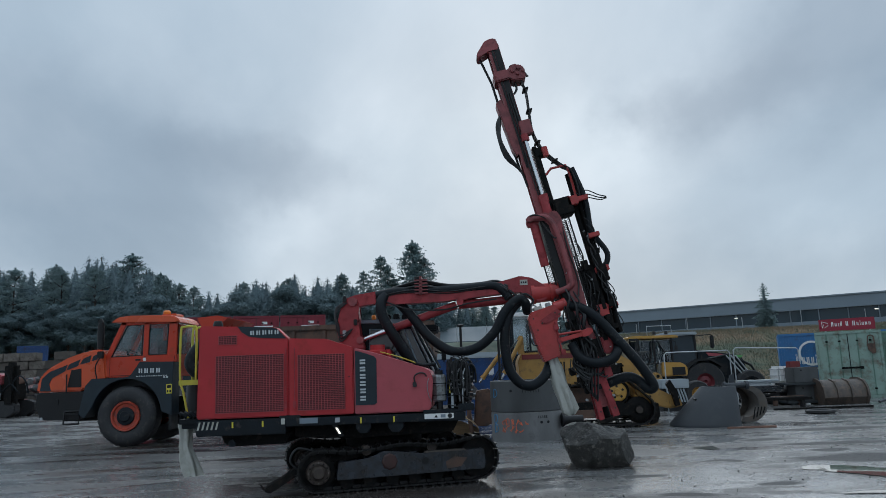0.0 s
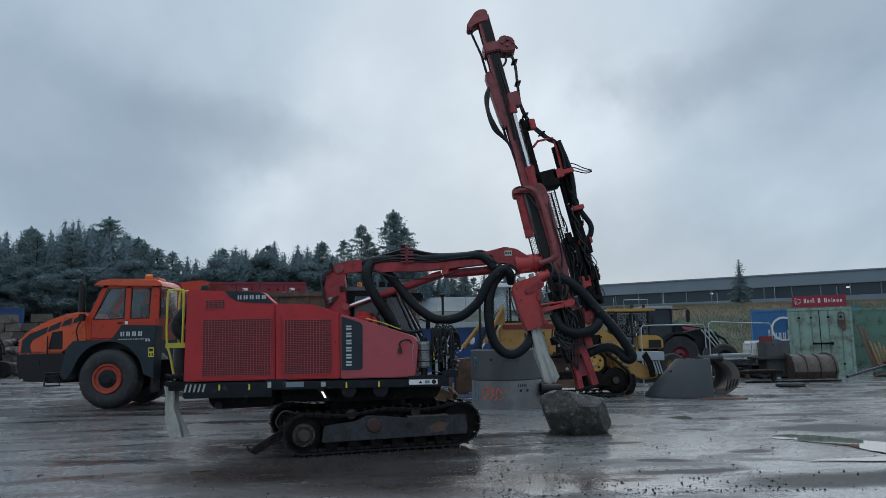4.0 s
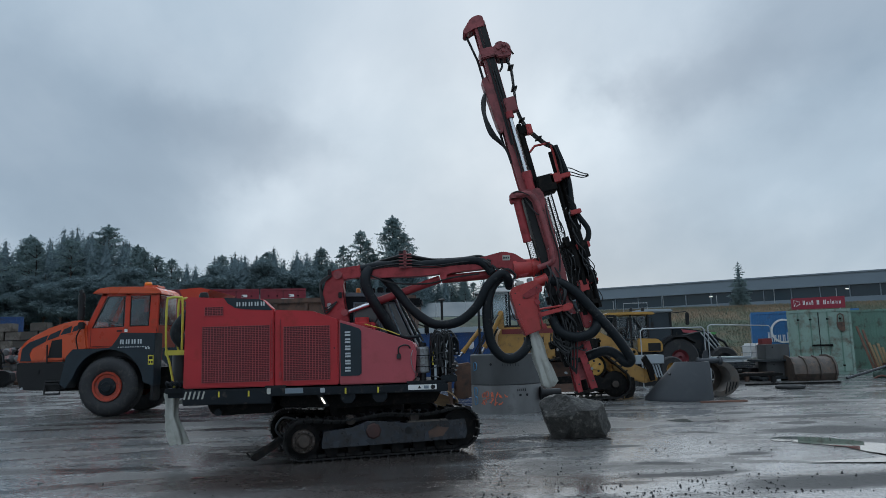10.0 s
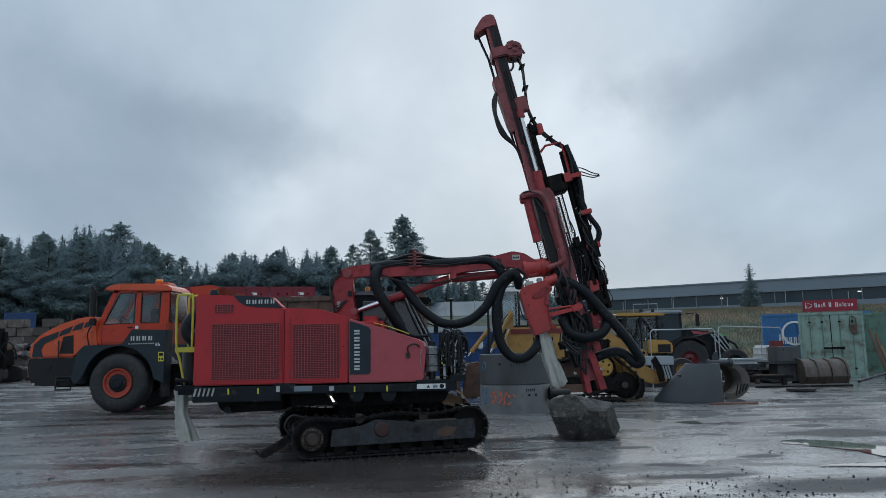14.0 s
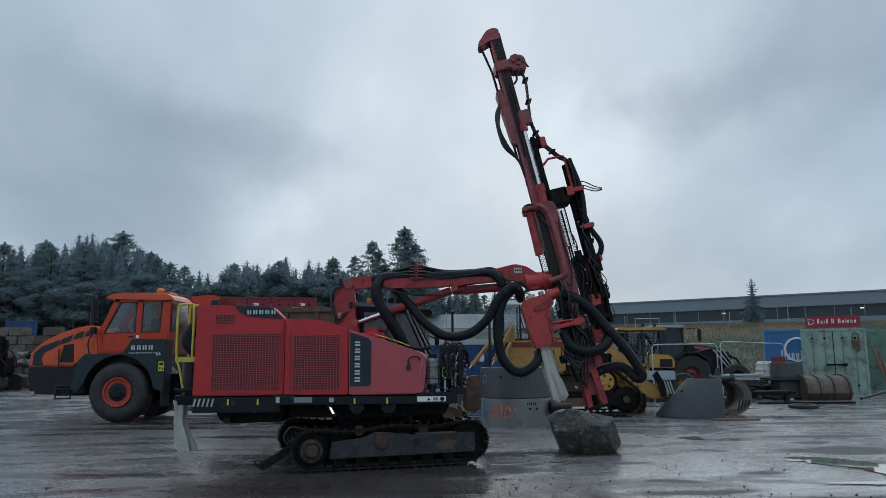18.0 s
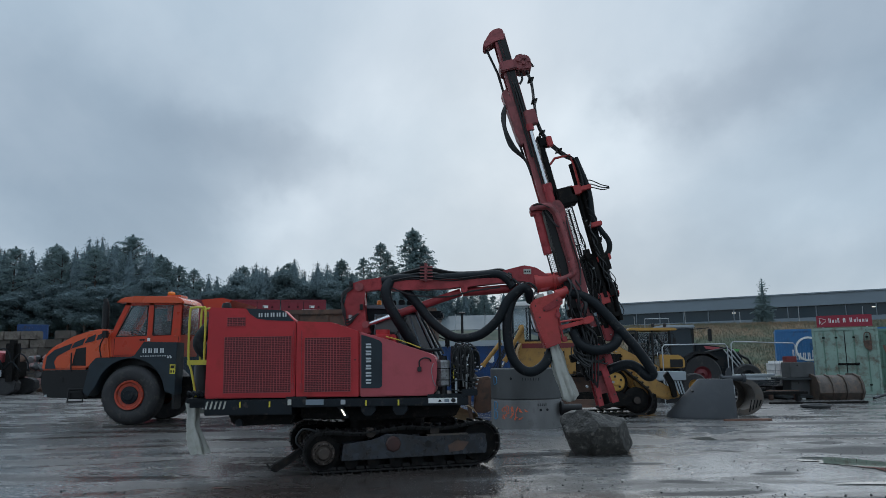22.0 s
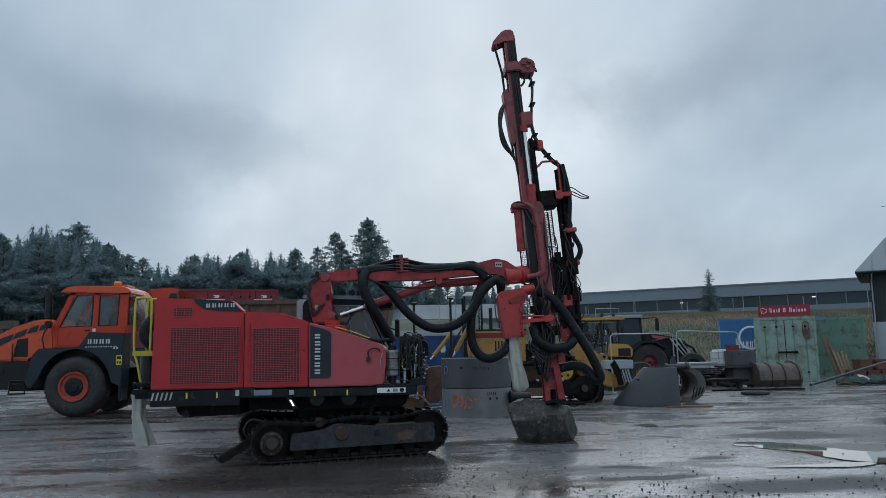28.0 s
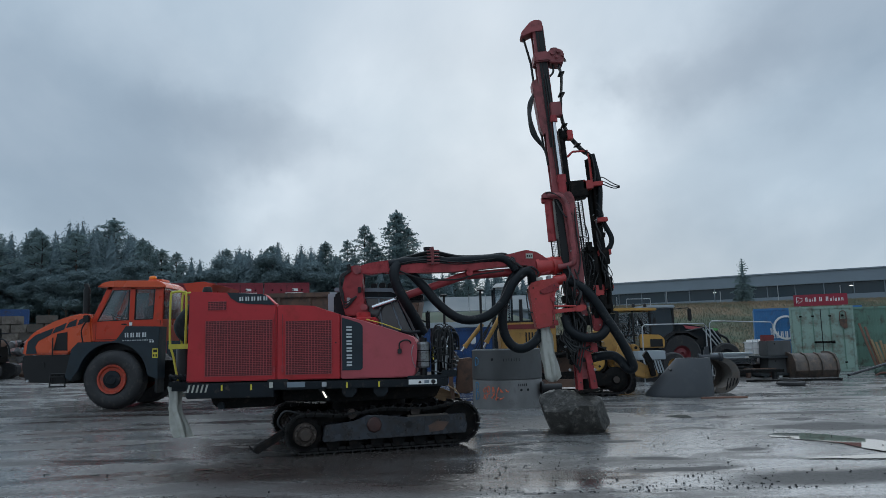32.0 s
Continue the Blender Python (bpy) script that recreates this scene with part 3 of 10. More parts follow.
def ground_material():
    m = bpy.data.materials.new("wet_asphalt_yard")
    m.use_nodes = True
    nt = m.node_tree
    n, l = nt.nodes, nt.links
    p = n["Principled BSDF"]
    tc = n.new("ShaderNodeTexCoord")

    def noise_at(scale, detail, stretch, rough=0.5, rot=0.0):
        mp = n.new("ShaderNodeMapping")
        mp.inputs["Scale"].default_value = stretch
        mp.inputs["Rotation"].default_value = (0, 0, rot)
        l.new(tc.outputs["Object"], mp.inputs[0])
        k = n.new("ShaderNodeTexNoise")
        k.inputs["Scale"].default_value, k.inputs["Detail"].default_value, k.inputs["Roughness"].default_value = scale, detail, rough
        l.new(mp.outputs[0], k.inputs["Vector"])
        return k.outputs["Fac"]

    def span(v, a, b, lo, hi):
        r = n.new("ShaderNodeMapRange")
        for i, x in zip(("From Min", "From Max", "To Min", "To Max"), (a, b, lo, hi)):
            r.inputs[i].default_value = x
        l.new(v, r.inputs["Value"])
        return r.outputs[0]

    def math_of(op, x, y):
        k = n.new("ShaderNodeMath")
        k.operation = op
        for i, v in enumerate((x, y)):
            if isinstance(v, (int, float)):
                k.inputs[i].default_value = v
            else:
                l.new(v, k.inputs[i])
        return k.outputs[0]

    def soft(v, a, b):
        r = n.new("ShaderNodeMapRange")
        r.interpolation_type = "SMOOTHSTEP"
        r.inputs["From Min"].default_value, r.inputs["From Max"].default_value = a, b
        l.new(v, r.inputs["Value"])
        return r.outputs[0]

    def blend(fac, c1, c2, kind="MIX"):
        k = n.new("ShaderNodeMixRGB")
        k.blend_type = kind
        for i, v in enumerate((fac, c1, c2)):
            if isinstance(v, tuple):
                k.inputs[i].default_value = (*v, 1)
            elif isinstance(v, (int, float)):
                k.inputs[i].default_value = v
            else:
                l.new(v, k.inputs[i])
        return k.outputs[0]

    # uneven outline for stains
    wob = n.new("ShaderNodeTexNoise")
    wob.inputs["Scale"].default_value, wob.inputs["Detail"].default_value, wob.inputs["Roughness"].default_value = 0.9, 7.0, 0.62
    l.new(tc.outputs["Object"], wob.inputs["Vector"])
    cen = n.new("ShaderNodeVectorMath")
    cen.operation = "MULTIPLY_ADD"
    cen.inputs[1].default_value, cen.inputs[2].default_value = (1.3, 0.6, 0), (-0.65, -0.3, 0)
    l.new(wob.outputs["Color"], cen.inputs[0])
    wpos = n.new("ShaderNodeVectorMath")
    l.new(tc.outputs["Object"], wpos.inputs[0])
    l.new(cen.outputs[0], wpos.inputs[1])

    def stains(spots, edge=0.55):
        total = None
        for x, y, rx, ry, turn in spots:
            mp = n.new("ShaderNodeMapping")
            mp.vector_type = "TEXTURE"
            mp.inputs["Location"].default_value = (x, y, 0)
            mp.inputs["Rotation"].default_value = (0, 0, turn)
            mp.inputs["Scale"].default_value = (rx, ry, 100)
            l.new(wpos.outputs[0], mp.inputs[0])
            d = n.new("ShaderNodeVectorMath")
            d.operation = "LENGTH"
            l.new(mp.outputs[0], d.inputs[0])
            v = soft(d.outputs["Value"], 1.15, edge)
            total = v if total is None else math_of("MAXIMUM", total, v)
        return total

    mud = stains(MUD_SHADE_SPOTS)
    rough_spots = stains(GRAVEL_SPOTS)
    patch = noise_at(0.55, 7.0, (0.6, 1.0, 1), 0.58, radians(8))
    broad = noise_at(0.13, 3.0, (0.7, 1.0, 1), 0.5)
    streak = noise_at(1.0, 7.0, (0.2, 1.1, 1), 0.62, radians(-4))
    grit = noise_at(42.0, 4.0, (1, 1, 1), 0.65)
    stones = noise_at(14.0, 6.0, (1, 1, 1), 0.78)
    spread = math_of("ADD", math_of("MULTIPLY", patch, 0.62), math_of("ADD", math_of("MULTIPLY", broad, 0.28), math_of("MULTIPLY", streak, 0.12)))
    film = soft(spread, 0.445, 0.53)
    film = math_of("MULTIPLY", film, math_of("SUBTRACT", 1.0, math_of("MULTIPLY", rough_spots, 0.9)))
    worn = soft(noise_at(0.8, 7.0, (0.75, 1.6, 1), 0.66, radians(-5)), 0.53, 0.61)
    film = math_of("MULTIPLY", film, math_of("SUBTRACT", 1.0, math_of("MULTIPLY", worn, 0.85)))
    # wet film is also painted paler, for the sky sheen on it
    col = blend(film, (0.082, 0.080, 0.077), (0.205, 0.204, 0.202))
    col = blend(math_of("MULTIPLY", rough_spots, 0.9), col, (0.036, 0.035, 0.034))
    line = noise_at(0.9, 5.0, (0.24, 1.15, 1), 0.6, radians(6))
    col = blend(math_of("MULTIPLY", soft(line, 0.525, 0.59), 0.8), col, (0.038, 0.035, 0.034))
    # brown mud, with the machines' dark reflection and shade painted in
    col = blend(math_of("MULTIPLY", mud, 0.85), col, (0.040, 0.030, 0.026))
    g = n.new("ShaderNodeValToRGB")
    g.color_ramp.elements[0].position, g.color_ramp.elements[0].color = 0.40, (0.30, 0.29, 0.28, 1)
    g.color_ramp.elements[1].position, g.color_ramp.elements[1].color = 0.60, (1.75, 1.75, 1.75, 1)
    l.new(stones, g.inputs[0])
    col = blend(0.75, col, g.outputs[0], "MULTIPLY")
    # fine dark chippings, thick in places
    chips = noise_at(26.0, 2.0, (1, 1, 1), 0.5)
    thick = noise_at(0.8, 4.0, (0.7, 1, 1), 0.6)
    lim = span(thick, 0.35, 0.65, 0.74, 0.60)
    chip = soft(math_of("SUBTRACT", chips, lim), 0.0, 0.03)
    col = blend(math_of("MULTIPLY", chip, 0.85), col, (0.028, 0.026, 0.025))
    l.new(col, p.inputs["Base Color"])
    r1 = span(film, 0.0, 1.0, 0.42, 0.13)
    r2 = math_of("ADD", r1, math_of("MULTIPLY", math_of("SUBTRACT", stones, 0.5), 0.25))
    r2 = math_of("SUBTRACT", r2, math_of("MULTIPLY", mud, 0.12))
    r3 = math_of("ADD", r2, math_of("ADD", math_of("MULTIPLY", chip, 0.3), math_of("MULTIPLY", rough_spots, 0.2)))
    l.new(math_of("MAXIMUM", r3, 0.07), p.inputs["Roughness"])
    p.inputs["Specular IOR Level"].default_value = 0.5
    bp = n.new("ShaderNodeBump")
    bp.inputs["Distance"].default_value = 0.012
    l.new(span(film, 0.0, 1.0, 0.55, 0.10), bp.inputs["Strength"])
    rel = math_of("ADD", math_of("MULTIPLY", grit, 0.7), math_of("MULTIPLY", stones, 1.2))
    l.new(math_of("ADD", rel, math_of("MULTIPLY", chip, 0.5)), bp.inputs["Height"])
    l.new(bp.outputs[0], p.inputs["Normal"])
    return m


M["ground"] = ground_material()


def rise(x, y):
    """Height of the land: a flat yard, a bank behind it."""
    def step(v, a, b):
        t = min(1, max(0, (v - a) / (b - a)))
        return t * t * (3 - 2 * t)
    bank = 4.15 * step(y, 39 - 0.1 * x, 62 - 0.1 * x) * step(x, -3, 12)
    near = step(x, -16, -9)
    left = 4.3 * step(y, 62 - 10 * near, 83 - 17 * near) * (1 - step(x, 4, 14))
    far = 5.0 * step(y, 120, 400)
    return max(bank, left) + far


def ground():
    xs = [-900, -400, -200, -120, -90] + [-70 + 2.5 * i for i in range(57)] + [90, 120, 200, 400, 900]
    ys = [-900, -300, -100, -40, -15, 0, 6] + [8 + 2.5 * i for i in range(48)] + [150, 200, 300, 400, 900, 2500]
    bm = B()
    rows = [[bm.verts.new((x, y, rise(x, y) + (0.02 * noise.noise((x * 0.3, y * 0.3, 0)) if 34 < y < 130 else 0))) for x in xs] for y in ys]
    for r, s in zip(rows, rows[1:]):
        for i in range(len(xs) - 1):
            bm.faces.new((r[i], r[i + 1], s[i + 1], s[i]))
    me = mesh_of(bm, "ground", M["ground"], smooth=60)
    me.materials.append(M["grass"])
    me.materials.append(M["grass_green"])
    for f in me.polygons:
        c = f.center
        if c.z > 0.12 or c.y > 70 or abs(c.x) > 75:
            f.material_index = 2 if c.x < 7 else 1
    ob = new("ground", me)
    tagged(ob, "wet dark asphalt yard with tyre streaks, grassy beyond", "ground", kind="structure")


ground()


def water_material():
    m = bpy.data.materials.new("puddle_water")
    m.use_nodes = True
    p = m.node_tree.nodes["Principled BSDF"]
    p.inputs["Base Color"].default_value = (0.12, 0.115, 0.09, 1)
    p.inputs["Roughness"].default_value = 0.02
    p.inputs["IOR"].default_value = 1.4
    return m


M["water"] = water_material()


def puddle(cx, cy, a, b, turn, seed, rough=0.22, fall=0.0, round_off=0.65):
    bm = B()
    pts = []
    for i in range(48):
        t = 2 * math.pi * i / 48
        k = 1 + rough * 2 * noise.noise((math.cos(t) * 1.3 + seed, math.sin(t) * 1.3, seed)) + rough * noise.noise((math.cos(t) * 4 + seed, math.sin(t) * 4, seed))
        blunt = lambda v: math.copysign(abs(v) ** round_off, v)
        x, y = a * k * blunt(math.cos(t)), b * k * blunt(math.sin(t))
        c, s = math.cos(turn), math.sin(turn)
        pts.append((cx + x * c - y * s, cy + x * s + y * c))
    bm.faces.new([bm.verts.new((x, y, 0.008 - fall * (y - cy))) for x, y in pts])
    solid("water", bm, M["water"], "shallow rain puddle on the wet asphalt", "puddle", "rain puddles", "structure", (0, 0, 0), None)


def puddle_band(line, seed, base=0.006):
    """A film of water that winds along a line of (x, y, half width), tilted to shift its reflection."""
    mid = spline([(x, y, w) for x, y, w in line], 9)
    near, away = [], []
    for i, p in enumerate(mid):
        d = mid[min(i + 1, len(mid) - 1)] - mid[max(i - 1, 0)]
        n = Vector((-d.y, d.x, 0)).normalized()
        w = max(0.004, p.z)
        g = min(1.0, w / 0.3)
        level = lambda q: Vector((q.x, q.y, base + 0.0032 * (12.6 - q.y)))
        near.append(level(p - n * (w + g * (0.05 * noise.noise((i * 0.35, seed, 0)) + 0.025 * noise.noise((i * 1.1, seed, 3))))))
        away.append(level(p + n * (w + g * (0.05 * noise.noise((i * 0.35, seed, 7)) + 0.025 * noise.noise((i * 1.1, seed, 9))))))
    bm = B()
    a, c = [bm.verts.new(p) for p in near], [bm.verts.new(p) for p in away]
    for i in range(len(a) - 1):
        bm.faces.new((a[i], a[i + 1], c[i + 1], c[i]))
    solid("water", bm, M["water"], "shallow rain puddle on the wet asphalt", "puddle", "rain puddles", "structure", (0, 0, 0), None)


puddle_band([(5.12, 12.0, 0.04), (5.46, 12.08, 0.36), (5.82, 11.72, 0.40), (6.08, 11.22, 0.36), (6.4, 10.55, 0.56), (6.95, 10.3, 0.66), (7.9, 10.35, 0.4), (8.4, 10.35, 0.05)], 1.0)
puddle_band([(4.62, 9.82, 0.02), (5.0, 9.84, 0.08), (5.35, 9.82, 0.13), (5.75, 9.86, 0.18), (6.2, 9.95, 0.05)], 4.0, 0.004)
puddle(9.6, 11.1, 0.7, 0.35, 0.1, 3.0)
puddle(4.72, 15.35, 0.24, 0.22, 0.0, 4.0)
puddle(-9.0, 26.5, 2.2, 1.2, 0.0, 8.0)
puddle(-3.3, 10.05, 0.12, 0.05, 0.1, 9.0)



def stone(bm, rnd, x, y, r, h):
    m = 6
    turn = rnd.uniform(0, 1)
    ring = lambda f, z: [bm.verts.new((x + r * f * rnd.uniform(0.8, 1.2) * math.cos(turn + 2 * math.pi * i / m), y + r * f * rnd.uniform(0.8, 1.2) * math.sin(turn + 2 * math.pi * i / m), z)) for i in range(m)]
    a, c, e = ring(0.8, -0.002), ring(1.0, h * 0.45), ring(0.55, h)
    for p, q in ((a, c), (c, e)):
        for i in range(m):
            bm.faces.new((p[i], p[(i + 1) % m], q[(i + 1) % m], q[i]))
    bm.faces.new(e)


def pebbles():
    rnd = random.Random(5)
    bm = B()
    for _ in range(7500):
        y = 8.0 + 13 * rnd.random() ** 1.7
        x = rnd.uniform(-0.7, 0.75) * y
        if x < 0.3 and rnd.random() < 0.86:
            continue
        if noise.noise((x * 0.5, y * 0.8, 3.0)) < 0.02 and rnd.random() < 0.75:
            continue
        r = rnd.choice((0.003, 0.004, 0.004, 0.005, 0.005, 0.006, 0.007, 0.008, 0.012)) * rnd.uniform(0.75, 1.25)
        stone(bm, rnd, x, y, r, r * rnd.uniform(0.9, 1.5))
    solid("gravel", bm, M["chipping"], "small loose dark stones scattered on the asphalt", "gravel", kind="stuff", smooth=None)
    bm = B()
    for x0, y0, x1, y1, k in ((-4.46, 13.26, -2.6, 13.12, 11), (-5.5, 16.19, -3.3, 16.28, 15)):
        for i in range(k):
            f = i / (k - 1)
            x, y = x0 + (x1 - x0) * f, y0 + (y1 - y0) * f
            for j in range(3):
                stone(bm, rnd, x + 0.02 * j + rnd.uniform(-0.008, 0.008), y + 0.06 * j, rnd.uniform(0.010, 0.02), rnd.uniform(0.006, 0.014))
    for x0, y0, x1, y1 in ((-5.74, 11.37, -5.53, 11.6), (-4.62, 11.21, -4.5, 11.3), (-4.3, 11.2, -4.16, 11.27), (-4.78, 12.7, -4.7, 12.72), (-6.1, 10.4, -6.05, 10.42), (-5.4, 9.95, -5.35, 9.97), (-4.75, 9.8, -4.6, 9.85), (-3.2, 11.0, -3.15, 11.02), (3.2, 18.1, 4.9, 17.7), (3.3, 18.3, 4.6, 17.95)):
        d = math.hypot(x1 - x0, y1 - y0)
        for i in range(max(5, int(d / 0.022))):
            f = rnd.random()
            stone(bm, rnd, x0 + (x1 - x0) * f + rnd.uniform(-0.02, 0.02), y0 + (y1 - y0) * f + rnd.uniform(-0.02, 0.02), rnd.uniform(0.009, 0.024), rnd.uniform(0.005, 0.014))
    solid("mud_clods", bm, M["clod"], "dark clods of mud pressed off the crawler tracks", "mud", kind="stuff", smooth=None)


pebbles()


# ---- drill rig ----
YN, YF, YB = 11.3, 13.8, 12.8          # near face, far face, plane of the boom
rig = thing("drill_rig", (-1.36, 12.6, 0), "red crawler surface drill rig with raised boom and leaning mast", "drill rig")


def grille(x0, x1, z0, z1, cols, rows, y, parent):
    """Dark backing behind a lattice of bars, its colour standing for shade in the slots."""
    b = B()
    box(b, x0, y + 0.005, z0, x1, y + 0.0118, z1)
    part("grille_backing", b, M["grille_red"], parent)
    b = B()
    dx, dz = (x1 - x0) / cols, (z1 - z0) / rows
    for i in range(cols + 1):
        w = 0.0032
        box(b, x0 + i * dx - w, y - 0.003, z0, x0 + i * dx + w, y + 0.012, z1)
    for j in range(rows + 1):
        box(b, x0, y - 0.001, z0 + j * dz - 0.0036, x1, y + 0.012, z0 + j * dz + 0.0036)
    part("grille", b, M["grille_bar"], parent, "faded red slotted cooling grille", smooth=None)



def hood():
    b = B()
    prism(b, [(-4.01, 1.11), (-2.625, 1.11), (-2.625, 2.27), (-2.68, 2.31), (-2.79, 2.42), (-2.83, 2.44), (-3.98, 2.5)], YN, YN + 0.22, 0.018)
    box(b, -3.99, YN + 0.22, 1.11, -2.66, YF, 2.16, 0.02)
    h = part("engine_hood", b, M["red"], rig, "bright red engine housing")
    b = B()
    prism(b, [(-3.40, 2.472), (-2.84, 2.435), (-2.79, 2.41), (-2.685, 2.30), (-2.65, 2.265), (-2.66, 2.262), (-3.05, 2.285), (-3.22, 2.31), (-3.33, 2.38)], YN - 0.007, YN + 0.01)
    p = part("name_plate", b, M["slate"], h, "slate grey plate with pale lettering")
    bars(p, -3.20, 2.335, (0.075, 0.075, 0.075, 0.075, 0.075), (0.062,) * 5, YN - 0.007, 0.018, M["letter"])
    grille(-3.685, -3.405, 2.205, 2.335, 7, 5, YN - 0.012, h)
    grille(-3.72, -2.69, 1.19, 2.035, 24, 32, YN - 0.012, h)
    b = B()
    prism(b, [(-2.615, 1.11), (-1.645, 1.11), (-1.645, 2.09), (-2.06, 2.235), (-2.615, 2.262)], YN, YN + 0.22, 0.016)
    box(b, -2.61, YN + 0.22, 1.11, -1.66, YF, 1.98, 0.02)
    h2 = part("engine_hood", b, M["red"], rig, "bright red sloping engine housing")
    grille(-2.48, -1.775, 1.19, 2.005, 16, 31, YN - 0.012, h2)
    b = B()
    cyl(b, (-1.71, YN - 0.004, 1.66), (-1.71, YN + 0.01, 1.66), 0.012, 10)
    part("lock", b, M["black"], h2)
    for x in (-2.66, -2.53):
        b = B()
        box(b, x - 0.006, YN - 0.012, 1.22, x + 0.006, YN, 2.12, 0.002)
        box(b, x - 0.02, YN - 0.02, 1.24, x + 0.02, YN, 1.33, 0.004)
        part("hinge_bar", b, M["red_boom"], h if x < -2.6 else h2)
    b = B()
    box(b, -2.76, YN - 0.02, 1.085, -2.44, YN + 0.01, 1.125, 0.006)
    part("latch", b, M["black"], h2)
    b = B()
    prism(b, [(-1.635, 1.105), (-0.56, 1.11), (-0.50, 1.15), (-0.47, 1.42), (-0.46, 1.58), (-0.50, 1.70), (-0.59, 1.745), (-1.30, 1.985), (-1.635, 2.085)], YN, YN + 1.05, 0.016)
    f = part("front_panel", b, M["red_faded"], rig, "sun-faded pinkish red front housing")
    b = B()
    prism(b, [(-1.615, 1.235), (-1.335, 1.235), (-1.30, 1.265), (-1.295, 1.90), (-1.33, 1.945), (-1.45, 1.99), (-1.615, 2.04)], YN - 0.008, YN + 0.01)
    p = part("name_plate", b, M["slate"], f, "tall slate grey plate with pale upright lettering")
    bars(p, -1.545, 1.30, (0.088,) * 6, (0.082,) * 6, YN - 0.008, 0.019, M["letter"], up=True)
    b = B()
    tube(b, [(-0.72, YN - 0.03, 1.5), (-0.73, YN - 0.05, 1.62), (-0.66, YN - 0.05, 1.67), (-0.58, YN - 0.02, 1.66), (-0.55, YN + 0.02, 1.6)], 0.012, 6)
    box(b, -0.76, YN - 0.05, 1.47, -0.70, YN, 1.54, 0.006)
    part("cable", b, M["hose_small"], f)
    b = B()
    tube(b, [(-1.25, YN + 0.1, 2.01), (-0.98, YN + 0.12, 1.93), (-0.72, YN + 0.12, 1.83)], 0.0075, 6)
    part("grab_rail", b, M["yellow_rail"], f, "thin yellow grab rail")
    b = B()
    tube(b, [(-0.75, YN + 0.15, 1.83), (-0.6, YN + 0.15, 1.79), (-0.42, YN + 0.2, 1.80)], 0.026, 8)
    part("hose", b, M["rubber"], f)


hood()


def deck():
    b = B()
    box(b, -4.0, YN - 0.03, 0.86, -2.66, YF, 1.09, 0.012)
    box(b, -2.66, YN - 0.03, 0.965, 0.0, YF, 1.085, 0.01)
    prism(b, [(-1.62, 0.9), (-1.56, 0.83), (-1.46, 0.83), (-1.40, 0.9), (-1.40, 0.97), (-1.62, 0.97)], YN, YF - 0.3)
    prism(b, [(-1.14, 0.9), (-1.08, 0.83), (-0.98, 0.83), (-0.92, 0.9), (-0.92, 0.97), (-1.14, 0.97)], YN, YF - 0.3)
    d = part("deck_frame", b, M["deck"], rig, "dark grey steel deck frame")
    b = B()
    prism(b, [(-3.66, 0.72), (-3.5, 0.68), (-2.72, 0.7), (-2.66, 0.87), (-3.72, 0.87)], YN + 0.25, YF - 0.2, 0.02)
    prism(b, [(-2.6, 0.78), (-1.6, 0.74), (-0.2, 0.78), (-0.1, 0.97), (-2.6, 0.97)], YN + 0.3, YF - 0.3, 0.02)
    part("belly_pan", b, M["steel_dark"], rig)
    b = B()
    lathe(b, [(0.62, 0.45), (0.62, 0.8), (0.7, 0.82), (0.7, 0.96)], (-1.36, 12.6, 0), (0, 0, 1), 28)
    part("slew_ring", b, M["steel_dark"], rig)
    b = B()
    lathe(b, [(0.02, 0), (0.055, 0), (0.055, 0.05), (0.02, 0.05)], (-3.5, YN + 0.1, 0.74), (0, 1, 0), 14)
    part("tow_eye", b, M["deck"], rig)
    for i in range(5):                      # hazard stripes
        b = B()
        x = -3.985 + i * 0.068
        prism(b, [(x, 0.955), (x + 0.026, 0.955), (x + 0.056, 1.07), (x + 0.03, 1.07)], YN - 0.036, YN - 0.028)
        part("hazard_stripe", b, M["bag"], d)
    for x in (-3.45, -3.0, -1.54, -1.05):
        b = B()
        box(b, x - 0.012, YN - 0.036, 0.975, x + 0.012, YN - 0.026, 1.06)
        part("marker_strip", b, M["stripe_yellow"], d, "yellow marker strip")
    b = B()
    box(b, -2.725, YN - 0.037, 1.0, -2.67, YN - 0.028, 1.085)
    part("label_plate", b, M["bag"], d)
    b = B()
    box(b, -2.45, YN - 0.037, 1.0, -2.18, YN - 0.028, 1.08)
    part("label_plate", b, M["clad"], d)
    b = B()
    box(b, -1.92, YN - 0.05, 1.0, -1.85, YN - 0.028, 1.07, 0.005)
    part("junction_box", b, M["galv"], d)
    b = B()
    box(b, -0.60, YN - 0.04, 1.0, -0.17, YN - 0.028, 1.075)
    w = part("warning_label", b, M["white"], d, "white warning label with black symbols")
    b = B()
    prism(b, [(-0.455, 1.018), (-0.40, 1.018), (-0.4275, 1.06)], YN - 0.044, YN - 0.04)
    part("symbol", b, M["black"], w)
    b = B()
    box(b, -0.36, YN - 0.044, 1.015, -0.29, YN - 0.04, 1.06)
    part("symbol", b, M["clad"], w)
    b = B()
    lathe(b, [(0.02, 0), (0.034, 0), (0.034, 0.004), (0.02, 0.004)], (-0.225, YN - 0.044, 1.038), (0, 1, 0), 14)
    part("symbol", b, M["black"], w)
    b = B()
    prism(b, [(-1.99, 0.97), (-1.90, 0.97), (-1.80, 0.80), (-1.86, 0.78)], YN + 0.0, YN + 0.12, 0.01)
    lamp = part("work_lamp", b, M["black"], rig, "lit work lamp under the deck")
    b = B()
    prism(b, [(-1.925, 0.925), (-1.895, 0.92), (-1.845, 0.835), (-1.872, 0.83)], YN - 0.008, YN + 0.002)
